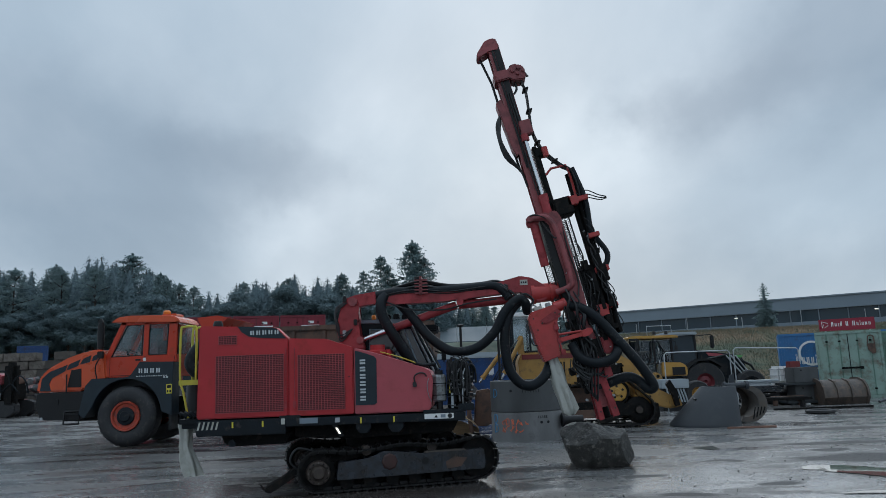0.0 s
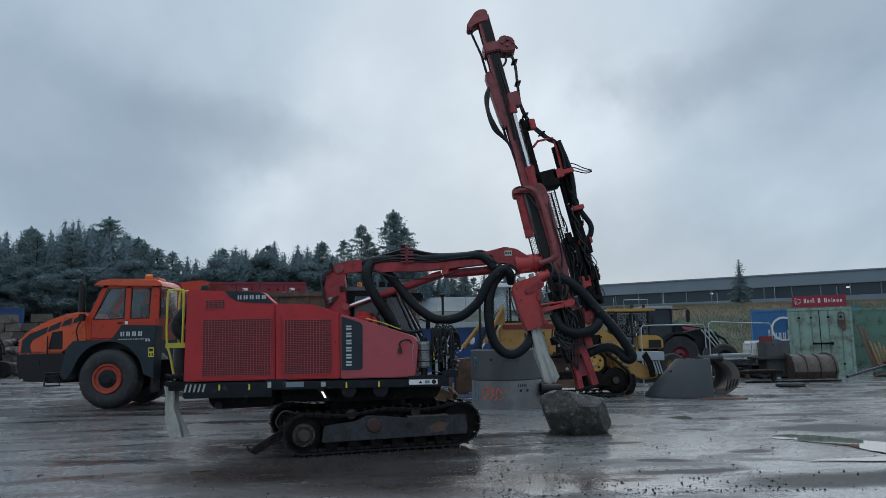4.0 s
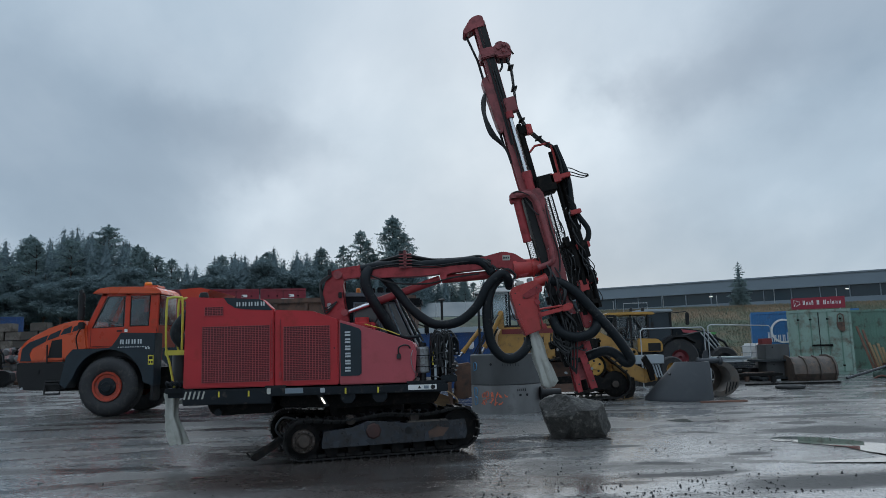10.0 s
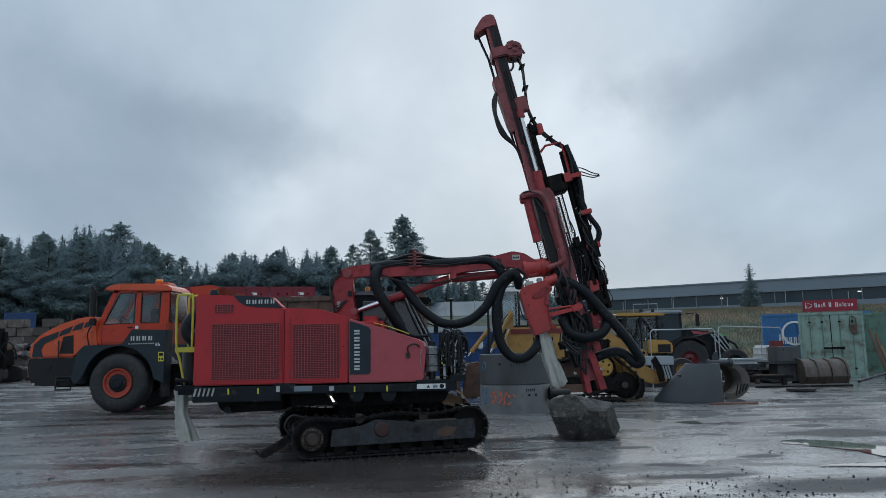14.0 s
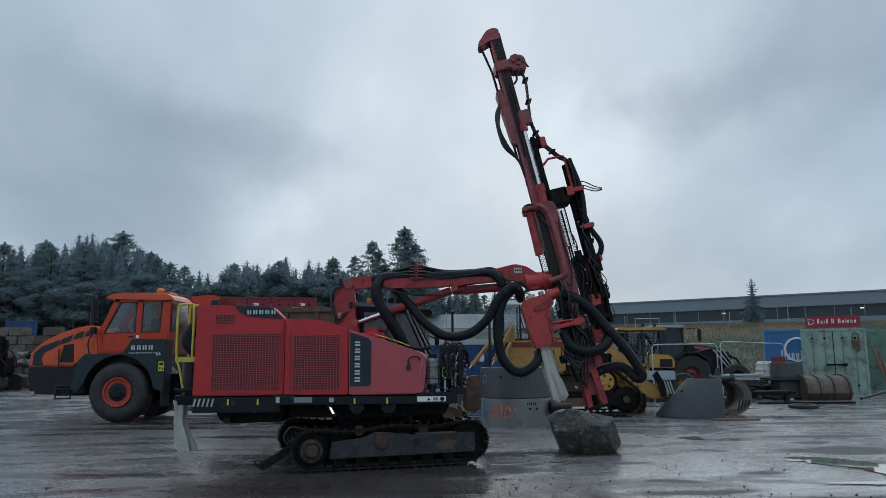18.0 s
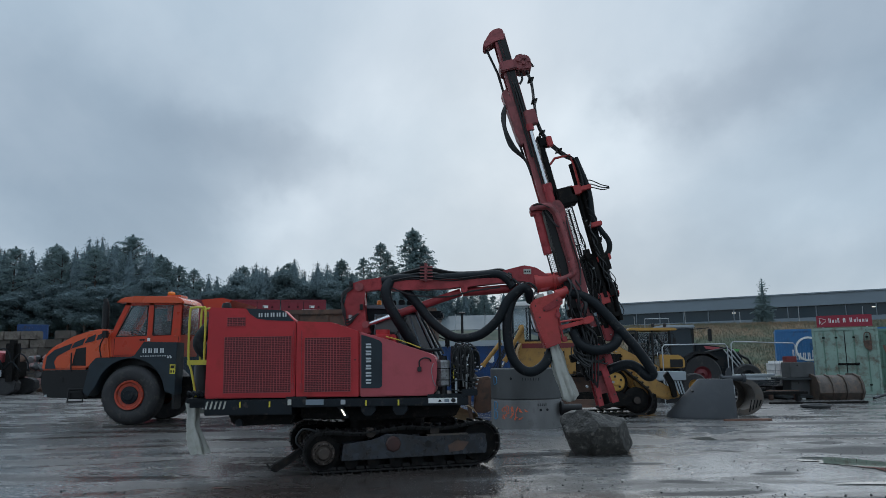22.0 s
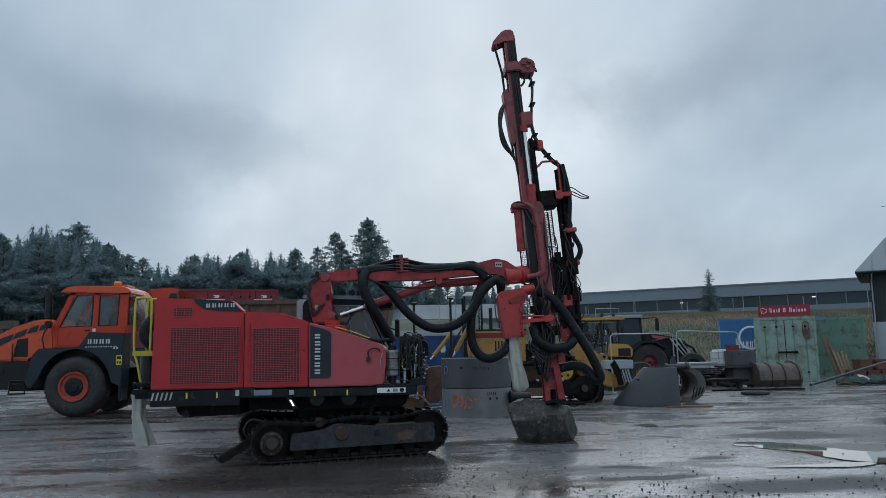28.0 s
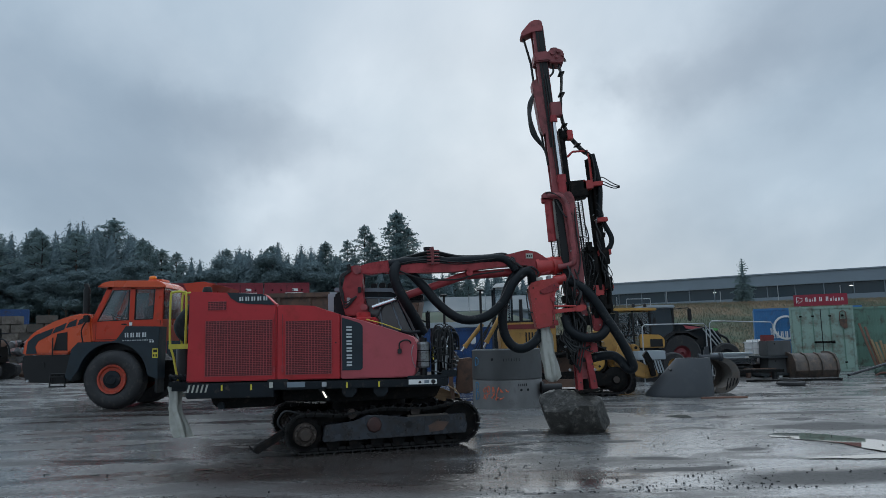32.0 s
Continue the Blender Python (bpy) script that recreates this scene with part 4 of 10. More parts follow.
    part("lens", b, M["lens"], lamp)


deck()


def cab():
    Y0, Y1 = 12.95, 13.85
    b = B()
    prism(b, [(-2.0, 1.09), (-0.45, 1.09), (-0.42, 1.65), (-0.48, 1.72), (-0.86, 2.5), (-0.94, 2.56), (-1.85, 2.58), (-2.0, 2.5)], Y0, Y1, 0.03)
    c = part("cab", b, M["deck"], rig, "dark operator cab with slanted windscreen")
    b = B()
    prism(b, [(-1.62, 1.72), (-0.58, 1.72), (-0.90, 2.42), (-1.60, 2.44)], Y0 - 0.012, Y0 + 0.004)
    part("side_window", b, M["sheen_glass"], c, "dark tinted side window")
    for pts in ([(-1.62, 1.72), (-0.58, 1.72), (-0.90, 2.42), (-1.60, 2.44), (-1.62, 1.72)], [(-1.12, 1.72), (-1.2, 2.43)], [(-0.76, 1.74), (-1.0, 2.42)]):
        b = B()
        tube(b, [(x, Y0 - 0.02, z) for x, z in pts], 0.016, 6, straight=True)
        part("window_frame", b, M["clad"], c, "grey window frame")
    b = B()
    tube(b, [(-1.5, Y0 - 0.03, 1.75), (-1.3, Y0 - 0.05, 2.0), (-1.05, Y0 - 0.03, 2.38)], 0.012, 6)
    part("wiper_hose", b, M["hose_small"], c)
    b = B()
    pts = [(-0.475, 1.73), (-0.855, 2.5), (-0.84, 2.51), (-0.46, 1.74)]
    prism(b, pts, Y0 + 0.06, Y1 - 0.06)
    part("windscreen", b, M["glass"], c)
    for k in range(3):
        b = B()
        y = Y0 - 0.02 + 0.42 * k
        tube(b, [(-0.90, y, 2.55), (-0.83, y, 2.38), (-0.48, y, 1.62)], 0.022, 8, straight=True)
        part("pillar", b, M["black"] if k == 1 else M["alu"], c)
    b = B()
    for k in range(7):
        y = Y0 + 0.05 + 0.12 * k
        tube(b, [(-0.79, y, 2.50), (-0.42, y, 1.75)], 0.01, 6, straight=True)
    for s in (0.2, 0.5, 0.8):
        tube(b, [(-0.79 + 0.37 * s, Y0 + 0.02, 2.5 - 0.75 * s), (-0.79 + 0.37 * s, Y1 - 0.05, 2.5 - 0.75 * s)], 0.01, 6, straight=True)
    part("window_guard", b, M["black"], c)
    b = B()
    box(b, -0.72, Y0 + 0.1, 2.38, -0.42, Y1, 2.50, 0.03)
    part("roof_visor", b, M["deck"], c, "dark roof visor")
    b = B()
    box(b, -0.39, Y0 + 0.35, 1.85, -0.31, Y0 + 0.55, 2.2, 0.03)
    tube(b, [(-0.5, Y0 + 0.45, 2.05), (-0.38, Y0 + 0.45, 2.0)], 0.012, 6, straight=True)
    part("mirror", b, M["black"], c)
    b = B()
    box(b, -2.16, Y0 + 0.35, 1.9, -1.9, Y1, 2.58, 0.03)
    part("air_unit", b, M["clad_light"], c, "light grey air conditioning box")
    b = B()
    prism(b, [(-1.98, 2.56), (-0.98, 2.54), (-0.90, 2.50), (-0.88, 2.54), (-0.97, 2.60), (-1.98, 2.63)], Y0 - 0.03, Y1, 0.008)
    part("cab_roof", b, M["clad"], c, "grey cab roof")
    b = B()
    cyl(b, (-1.55, Y0 + 0.2, 2.57), (-1.55, Y0 + 0.2, 2.62), 0.06, 14)
    part("beacon_base", b, M["black"], c)
    b = B()
    lathe(b, [(0.042, 0), (0.042, 0.07), (0.03, 0.09), (0.005, 0.095)], (-1.55, Y0 + 0.2, 2.62), (0, 0, 1), 14)
    part("beacon", b, M["amber"], c, "amber warning beacon")
    b = B()
    for k, (x, z) in enumerate(((-1.35, 2.6), (-1.2, 2.61), (-1.05, 2.6))):
        box(b, x, Y0 + 0.1, z, x + 0.11, Y0 + 0.2, z + 0.1, 0.015)
    part("roof_lamp", b, M["black"], c)


cab()


def front_cluster():
    rnd = random.Random(3)
    base = rig
    b = B()
    lathe(b, [(0.02, 0), (0.095, 0.008), (0.108, 0.03), (0.108, 0.37), (0.095, 0.40), (0.02, 0.41)], (-0.375, YN + 0.14, 1.235), (0, 0, 1), 10)
    t = part("accumulator", b, M["tank_metal"], base, "dull metal canister with straps", smooth=20)
    for z in (1.33, 1.50):
        b = B()
        lathe(b, [(0.106, 0), (0.112, 0.002), (0.112, 0.014), (0.106, 0.016)], (-0.375, YN + 0.14, z), (0, 0, 1), 10)
        part("strap", b, M["black"], t)
    b = B()
    cyl(b, (-0.375, YN + 0.14, 1.12), (-0.375, YN + 0.14, 1.24), 0.05, 12)
    part("bracket", b, M["black"], t)
    b = B()
    cyl(b, (-0.375, YN + 0.14, 1.64), (-0.375, YN + 0.14, 1.70), 0.06, 12)
    part("bracket", b, M["black"], t)
    b = B()
    box(b, -0.62, YN - 0.02, 1.085, -0.02, YN + 1.4, 1.13, 0.008)
    part("front_deck", b, M["deck"], base)
    for x0, y0, z0, x1, y1, z1 in ((-0.26, 0.22, 1.13, -0.15, 0.5, 1.72), (-0.15, 0.3, 1.15, 0.02, 0.6, 1.48), (-0.12, 0.32, 1.5, 0.04, 0.55, 1.66), (-0.08, 0.18, 1.2, 0.06, 0.3, 1.32), (-0.2, 0.12, 1.42, -0.12, 0.22, 1.56), (-0.05, 0.2, 1.38, 0.05, 0.32, 1.46)):
        b = B()
        box(b, x0, YN + y0, z0, x1, YN + y1, z1, 0.012)
        part("valve_block", b, M["steel_dark"], base, "dark hydraulic valve block")
    for k in range(16):
        b = B()
        x, z = rnd.uniform(-0.24, 0.06), rnd.uniform(1.16, 1.68)
        cyl(b, (x, YN + 0.08, z), (x, YN + 0.25, z), rnd.uniform(0.006, 0.013), 8)
        part("fitting", b, M["alu"], base)
    for k in range(20):
        b = B()
        x0, x1 = rnd.uniform(-0.26, 0.0), rnd.uniform(-0.24, 0.08)
        top = rnd.uniform(1.62, 1.96)
        y = YN + rnd.uniform(0.0, 0.45)
        tube(b, [(x0, y + 0.05, rnd.uniform(1.2, 1.5)), (x0 + rnd.uniform(-0.02, 0.02), y, top - 0.12), ((x0 + x1) / 2, y - 0.02, top), (x1, y, top - 0.14), (x1 + rnd.uniform(-0.03, 0.03), y + 0.03, rnd.uniform(1.15, 1.4))], rnd.choice((0.006, 0.008, 0.011, 0.014)), 6)
        part("hydraulic_hose", b, M["hose_small"] if k % 7 else M["alu"], base)
    for k in range(5):
        b = B()
        z = 1.2 + 0.1 * k
        tube(b, [(-0.26, YN + 0.06, z), (-0.1, YN + 0.02, z + rnd.uniform(-0.06, 0.06)), (0.06, YN + 0.1, z + rnd.uniform(-0.05, 0.05))], 0.008, 6)
        part("hydraulic_hose", b, M["hose_small"], base)
    b = B()
    box(b, -0.25, YN + 0.28, 1.13, 0.06, YN + 0.75, 1.68, 0.02)
    part("manifold", b, M["steel_dark"], base, "dark hydraulic manifold")
    for k in range(8):
        b = B()
        z, x = 1.20 + 0.065 * k, 0.045 + 0.02 * (k % 3)
        box(b, x - 0.05, YN + 0.12, z - 0.022, x + 0.05, YN + 0.3, z + 0.022, 0.008)
        v = part("valve_spool", b, M["black"], base)
        b = B()
        cyl(b, (x + 0.05, YN + 0.2, z), (x + 0.085, YN + 0.2, z), 0.014, 8)
        part("spool_cap", b, M["alu"], v)
    for k in range(9):
        b = B()
        x = -0.24 + 0.035 * k
        h = 1.78 + 0.05 * math.sin(k * 1.3)
        tube(b, [(x, YN + 0.2, 1.55), (x + 0.01, YN + 0.14, h - 0.05), (x + 0.06, YN + 0.12, h + 0.04), (x + 0.13, YN + 0.16, h - 0.03), (x + 0.14, YN + 0.24, 1.5)], 0.017, 7)
        part("hydraulic_hose", b, M["hose_small"], base)
    for k in range(7):
        b = B()
        x, z = -0.2 + 0.04 * k, 1.46 + 0.09 * ((k * 5) % 3)
        cyl(b, (x, YN + 0.1, z), (x, YN + 0.13, z + 0.03), 0.013, 6)
        part("fitting", b, M["chrome"], base)
    b = B()
    tube(b, [(-0.02, YN + 0.1, 1.14), (-0.03, YN + 0.06, 1.3), (-0.01, YN + 0.06, 1.6), (0.02, YN + 0.1, 1.72)], 0.009, 6)
    part("steel_pipe", b, M["galv"], base, "bright steel pipe")
    b = B()
    box(b, -0.10, YN + 0.0, 1.10, 0.14, YN + 0.16, 1.20, 0.012)
    part("hose_bracket", b, M["deck"], base)
    b = B()
    box(b, -0.20, YN + 0.07, 1.14, -0.165, YN + 0.1, 1.36)
    part("label_plate", b, M["clad_light"], base)
    b = B()
    box(b, -0.225, YN + 0.06, 1.36, -0.208, YN + 0.1, 1.56)
    part("marker_strip", b, M["stripe_yellow"], base)
    b = B()
    tube(b, [(-0.50, YN + 0.02, 1.64), (-0.545, YN - 0.02, 1.5), (-0.53, YN - 0.02, 1.35), (-0.49, YN, 1.25)], 0.006, 6)
    part("hose", b, M["alu"], base)
    # hose tray of the slewing joint under the deck front
    b = B()
    tube(b, [(-0.72, 11.9, 0.96), (-0.62, 11.75, 0.84), (-0.42, 11.7, 0.80), (-0.25, 11.8, 0.86), (-0.2, 12.0, 0.97)], 0.05, 8)
    part("hose_loop", b, M["rubber"], base)


front_cluster()


def rear_end():
    b = B()
    box(b, -4.45, 11.75, 1.02, -4.0, 13.2, 1.10, 0.01)
    box(b, -4.42, 11.8, 0.95, -4.1, 12.2, 1.03, 0.01)
    p = part("rear_platform", b, M["deck"], rig)
    for dx, dy in ((0, 0), (0.06, 0.35)):
        b = B()
        x = -4.44 + dx
        tube(b, [(x + 0.14, 11.75 + dy, 1.12), (x + 0.06, 11.75 + dy, 1.5), (x + 0.0, 11.75 + dy, 1.75), (x, 11.75 + dy, 2.45), (x + 0.05, 11.75 + dy, 2.53), (x + 0.2, 11.75 + dy, 2.53), (x + 0.25, 11.75 + dy, 2.45), (x + 0.25, 11.75 + dy, 1.70)], 0.019, 8, 4)
        part("handrail", b, M["yellow_rail"], rig, "yellow tubular handrail")
    b = B()
    box(b, -4.46, 11.74, 1.62, -4.10, 11.77, 1.70, 0.006)
    part("toe_board", b, M["yellow_rail"], rig)
    b = B()
    box(b, -4.46, 12.1, 1.62, -4.10, 12.13, 1.70, 0.006)
    part("toe_board", b, M["yellow_rail"], rig)
    b = B()
    lathe(b, [(0.02, 0), (0.14, 0.01), (0.14, 0.50), (0.11, 0.56), (0.02, 0.57)], (-4.30, 12.05, 1.1), (0, 0, 1), 18)
    part("dust_canister", b, M["black"], rig)
    b = B()
    tube(b, [(-4.02, 12.1, 2.35), (-4.2, 12.05, 2.25), (-4.36, 12.0, 2.0), (-4.25, 12.0, 1.82), (-4.05, 12.05, 1.8)], 0.11, 12)
    part("filter_hose", b, M["rubber"], rig)
    b = B()
    for k in range(4):
        tube(b, [(-4.42 + 0.07 * k, 11.8, 1.12), (-4.40 + 0.08 * k, 11.7, 1.2), (-4.3 + 0.07 * k, 11.7, 1.14)], 0.025, 6)
    part("hose_bundle", b, M["rubber"], rig)
    # drooping dust bag
    b = B()
    frames = []
    for i in range(17):
        f = i / 16
        z = 1.02 - 0.80 * f
        r0 = 0.115 - 0.025 * math.sin(math.pi * min(1, f * 1.6)) + 0.045 * max(0, f - 0.55)
        dx = 0.0 if f < 0.45 else 0.26 * (f - 0.45)
        ring = []
        for k in range(36):
            a = 2 * math.pi * k / 36
            fold = 1 + 0.20 * math.sin(5 * a + 1.2 * f) + 0.3 * noise.noise((2.2 * math.cos(a), 2.2 * math.sin(a), 2.6 * f + 3)) + 0.10 * noise.noise((6 * math.cos(a), 6 * math.sin(a), 9 * f))
            ring.append(Vector((-4.45 + dx + r0 * fold * math.cos(a), 12.05 + 0.75 * r0 * fold * math.sin(a), z + (0.05 * noise.noise((3 * math.cos(a), 3 * math.sin(a), 7)) if i == 16 else 0))))
        frames.append(ring)
    rings(b, frames, 36, False)
    part("dust_bag", b, M["bag"], rig, "limp grimy white plastic dust bag")
    b = B()
    lathe(b, [(0.05, 0), (0.075, 0.02), (0.08, 0.06), (0.06, 0.12), (0.005, 0.13)], (-3.9, 11.9, 2.49), (0, 0, 1), 14)
    part("exhaust_cap", b, M["black"], rig)


rear_end()


# crawler tracks, turned 17.8 degrees under the upper carriage
TRACK = Matrix.Translation((-1.03, 11.63, 0)) @ Matrix.Rotation(radians(17.8), 4, "Z")


def oval(r1, r2, x1, x2, z1, z2, n):
    """Even points with headings along the belt round two wheels."""
    pts = []
    def arc(cx, cz, r, a0, a1):
        k = 24
        for i in range(k):
            a = a0 + (a1 - a0) * i / k
            pts.append((cx + r * math.cos(a), cz + r * math.sin(a)))
    pts += [(x1 + (x2 - x1) * i / 30, 0.035 + 0 * i) for i in range(30)]
    arc(x2, z2, r2, -math.pi / 2, math.pi / 2)
    for i in range(30):
        t = i / 30
        pts.append((x2 + (x1 - x2) * t, (z2 + r2) * (1 - t) + (z1 + r1) * t - 0.05 * math.sin(2 * math.pi * t) ** 2))
    arc(x1, z1, r1, math.pi / 2, 1.5 * math.pi)
    P = [Vector((x, 0, z)) for x, z in pts]
    lens = [(P[(i + 1) % len(P)] - P[i]).length for i in range(len(P))]
    total, out, i, acc = sum(lens), [], 0, 0.0
    for k in range(n):
        want = total * k / n
        while acc + lens[i] < want:
            acc += lens[i]
            i += 1
        a, c = P[i], P[(i + 1) % len(P)]
        out.append((a + (c - a) * ((want - acc) / lens[i]), math.atan2(c.z - a.z, c.x - a.x)))
    return out


def track(side):
    off = Matrix.Translation((0, 2.17 * side, 0))
    near = side == 0
    base = TRACK @ off
    up = base.to_3x3()

    def put(bm):
        bmesh.ops.transform(bm, matrix=base, verts=bm.verts)
        return bm
    b = B()
    prism(b, [(-0.96, 0.185), (1.30, 0.20), (1.32, 0.30), (1.30, 0.50), (0.30, 0.48), (0.0, 0.53), (-0.28, 0.55), (-0.5, 0.46), (-0.93, 0.43)], -0.18, 0.1, 0.012)
    fr = part("track_frame", put(b), M["track_frame"], rig, "worn blue-grey steel track frame")
    b = B()
    prism(b, [(-1.15, 0.06), (1.15, 0.06), (1.2, 0.6), (-1.1, 0.56)], 0.1, 0.14)
    part("inner_plate", put(b), M["steel_dark"], fr)
    b = B()
    lathe(b, [(0.02, 0), (0.12, 0), (0.12, 0.02), (0.10, 0.035), (0.02, 0.04)], (-0.18, -0.18, 0.40), (0, -1, 0), 8)
    part("pivot_cap", put(b), M["pivot"], fr, "rusty brown hexagonal pivot cap")
    b = B()
    lathe(b, [(0.01, 0), (0.055, 0), (0.055, 0.006), (0.01, 0.006)], (0.37, -0.182, 0.375), (0, -1, 0), 16)
    part("drain_hole", put(b), M["black"], fr)
    b = B()
    box(b, 0.35, -0.2, 0.49, 1.0, -0.08, 0.515, 0.006)
    part("grease_plate", put(b), M["worn_steel"], fr, "scraped bare steel plate")
    for x0, z0, x1, z1 in ((0.22, 0.225, 0.25, 0.47), (0.62, 0.235, 0.65, 0.46), (1.10, 0.24, 1.13, 0.46), (-0.90, 0.22, -0.88, 0.41)):
        b = B()
        box(b, x0, -0.19, z0, x1, -0.178, z1, 0.004)
        part("seam_plate", put(b), M["track_frame"], fr)
    for x in (0.72, 0.84, 0.96, 1.22):
        b = B()
        cyl(b, (x, -0.195, 0.43), (x, -0.18, 0.43), 0.014, 6)
        part("bolt", put(b), M["hub"], fr)
    b = B()
    prism(b, [(0.70, 0.24), (0.92, 0.26), (1.02, 0.38), (0.82, 0.41), (0.68, 0.34)], -0.186, -0.178)
    part("rust_patch_plate", put(b), M["rust"], fr, "rust-stained cover plate")
    b = B()
    lathe(b, [(0.03, -0.05), (0.25, -0.05), (0.25, 0.05), (0.03, 0.05)], (-1.22, 0, 0.30), (0, 1, 0), 24)
    w = part("drive_sprocket", put(b), M["steel_dark"], rig)
    b = B()
    lathe(b, [(0.02, 0.0), (0.175, 0.0), (0.175, 0.08), (0.16, 0.105), (0.125, 0.11), (0.115, 0.095), (0.10, 0.095), (0.095, 0.13), (0.075, 0.155), (0.02, 0.16)], (-1.22, -0.05, 0.30), (0, -1, 0), 28)
    hb = part("drive_hub", put(b), M["hub"], w, "rusty muddy drive hub with bolts")
    for k in range(12):
        a = 2 * math.pi * k / 12
        b = B()
        cyl(b, (-1.22 + 0.143 * math.cos(a), -0.178, 0.30 + 0.143 * math.sin(a)), (-1.22 + 0.143 * math.cos(a), -0.15, 0.30 + 0.143 * math.sin(a)), 0.013, 6)
        part("bolt", put(b), M["steel_dark"] if k % 3 else M["worn_steel"], w)
    for k in range(15):
        a = 2 * math.pi * k / 15
        b = B()
        c, q = math.cos(a), math.sin(a)
        prism(b, [(-1.22 + 0.24 * c - 0.035 * q, 0.30 + 0.24 * q + 0.035 * c), (-1.22 + 0.29 * c, 0.30 + 0.29 * q), (-1.22 + 0.24 * c + 0.035 * q, 0.30 + 0.24 * q - 0.035 * c)], -0.03, 0.03)
        part("sprocket_tooth", put(b), M["steel_dark"], w)
    b = B()
    lathe(b, [(0.03, -0.06), (0.28, -0.06), (0.30, 0), (0.28, 0.06), (0.03, 0.06)], (1.22, 0, 0.36), (0, 1, 0), 24)
    part("idler_wheel", put(b), M["steel_dark"], rig)
    for k in range(6):
        b = B()
        x = -0.8 + 0.34 * k
        lathe(b, [(0.03, -0.09), (0.1, -0.09), (0.1, -0.05), (0.085, -0.04), (0.085, 0.04), (0.1, 0.05), (0.1, 0.09), (0.03, 0.09)], (x, 0, 0.15), (0, 1, 0), 16)
        part("track_roller", put(b), M["steel_dark"], rig)
    for x, z in ((-0.5, 0.57), (0.5, 0.56)):
        b = B()
        lathe(b, [(0.02, -0.08), (0.075, -0.08), (0.075, 0.08), (0.02, 0.08)], (x, 0, z), (0, 1, 0), 14)
        part("carrier_roller", put(b), M["hub"], rig)
    # shoes share one mesh
    b = B()
    box(b, -0.066, -0.165, -0.012, 0.066, 0.165, 0.012)
    prism(b, [(-0.012, -0.012), (-0.006, -0.045), (0.006, -0.045), (0.012, -0.012)], -0.165, 0.165)
    box(b, -0.06, -0.05, 0.01, 0.06, -0.025, 0.055)
    box(b, -0.06, 0.025, 0.01, 0.06, 0.05, 0.055)
    me = mesh_of(b, "track_shoe", M["shoe"])
    for p, a in oval(0.29, 0.31, -1.22, 1.22, 0.32, 0.37, 48):
        ob = new("track_shoe", me)
        ob.parent = rig
        ob.matrix_basis = Matrix.Translation(-ORG[rig.name]) @ base @ Matrix.Translation(p) @ Matrix.Rotation(-a, 4, "Y")
    if near:
        b = B()
        prism(b, [(-1.98, 0.10), (-1.90, 0.06), (-1.62, 0.22), (-1.45, 0.34), (-1.50, 0.42), (-1.72, 0.27), (-1.94, 0.16)], -0.1, 0.1, 0.012)
        tube(b, [(-1.98, -0.09, 0.12), (-2.03, -0.09, 0.2)], 0.012, 6, straight=True)
        part("track_scraper", put(b), M["steel_dark"], rig)
        b = B()
        tube(b, [(-1.5, -0.1, 0.35), (-1.62, -0.12, 0.5), (-1.52, -0.12, 0.66), (-1.3, -0.1, 0.62)], 0.016, 6)
        part("drive_hose", put(b), M["hose_small"], rig)


track(0)
track(1)
b = B()
for s in (-0.45, 0.45):
    a0, a1 = TRACK @ Vector((s, 0.1, 0.42)), TRACK @ Vector((s, 2.1, 0.42))
    cyl(b, a0, a1, 0.13, 12)
cc = TRACK @ Vector((0, 1.085, 0))
lathe(b, [(0.5, 0.3), (0.68, 0.36), (0.68, 0.56), (0.5, 0.6)], cc, (0, 0, 1), 20)
part("undercarriage", b, M["steel_dark"], rig)


# boom: a bracket on the carriage, the arm with its cylinders, and the mast
BR = (-1.85, YB, 2.3)
b = B()
prism(b, [(-2.04, 2.88), (-2.10, 2.62), (-2.13, 2.42), (-2.05, 2.12), (-1.66, 2.10), (-1.70, 2.3), (-1.76, 2.45), (-1.74, 2.62), (-1.76, 2.80), (-1.74, 2.97), (-1.86, 3.0), (-1.97, 2.97)], YB - 0.14, YB + 0.14, 0.02)
bracket = part("boom_bracket", b, M["red_boom"], rig, "worn red boom bracket with pins and hoses", origin=BR)
b = B()
cyl(b, (-1.84, YB - 0.18, 2.91), (-1.84, YB + 0.18, 2.91), 0.075, 16)
part("pin", b, M["red_mast"], bracket)
b = B()
cyl(b, (-1.73, YB - 0.17, 2.26), (-1.73, YB + 0.17, 2.26), 0.06, 16)
part("pin", b, M["red_mast"], bracket)
for k in range(3):
    b = B()
    tube(b, [(-2.0 + 0.03 * k, YB - 0.17, 2.9), (-2.13, YB - 0.2, 2.78 - 0.03 * k), (-2.12 + 0.02 * k, YB - 0.2, 2.5), (-2.05, YB - 0.18, 2.35 - 0.05 * k), (-1.85, YB - 0.18, 2.45)], 0.014, 6)
    part("hydraulic_hose", b, M["hose_small"], bracket)
for x, z in ((-1.99, 2.38), (-1.80, 2.56), (-1.98, 2.96)):
    b = B()
    box(b, x - 0.03, YB - 0.19, z - 0.05, x + 0.03, YB - 0.13, z + 0.05, 0.008)
    part("fitting", b, M["alu"] if z < 2.5 else M["black"], bracket)
b = B()
lathe(b, [(0.02, 0), (0.16, 0), (0.16, 0.06), (0.12, 0.08), (0.12, 0.16), (0.02, 0.16)], (-1.42, YB - 0.3, 2.0), (0, 0, 1), 20)
box(b, -1.9, YB - 0.3, 1.9, -1.2, YB + 0.3, 2.08, 0.02)
part("boom_seat", b, M["red"], rig, "red boom seat with a round cap")

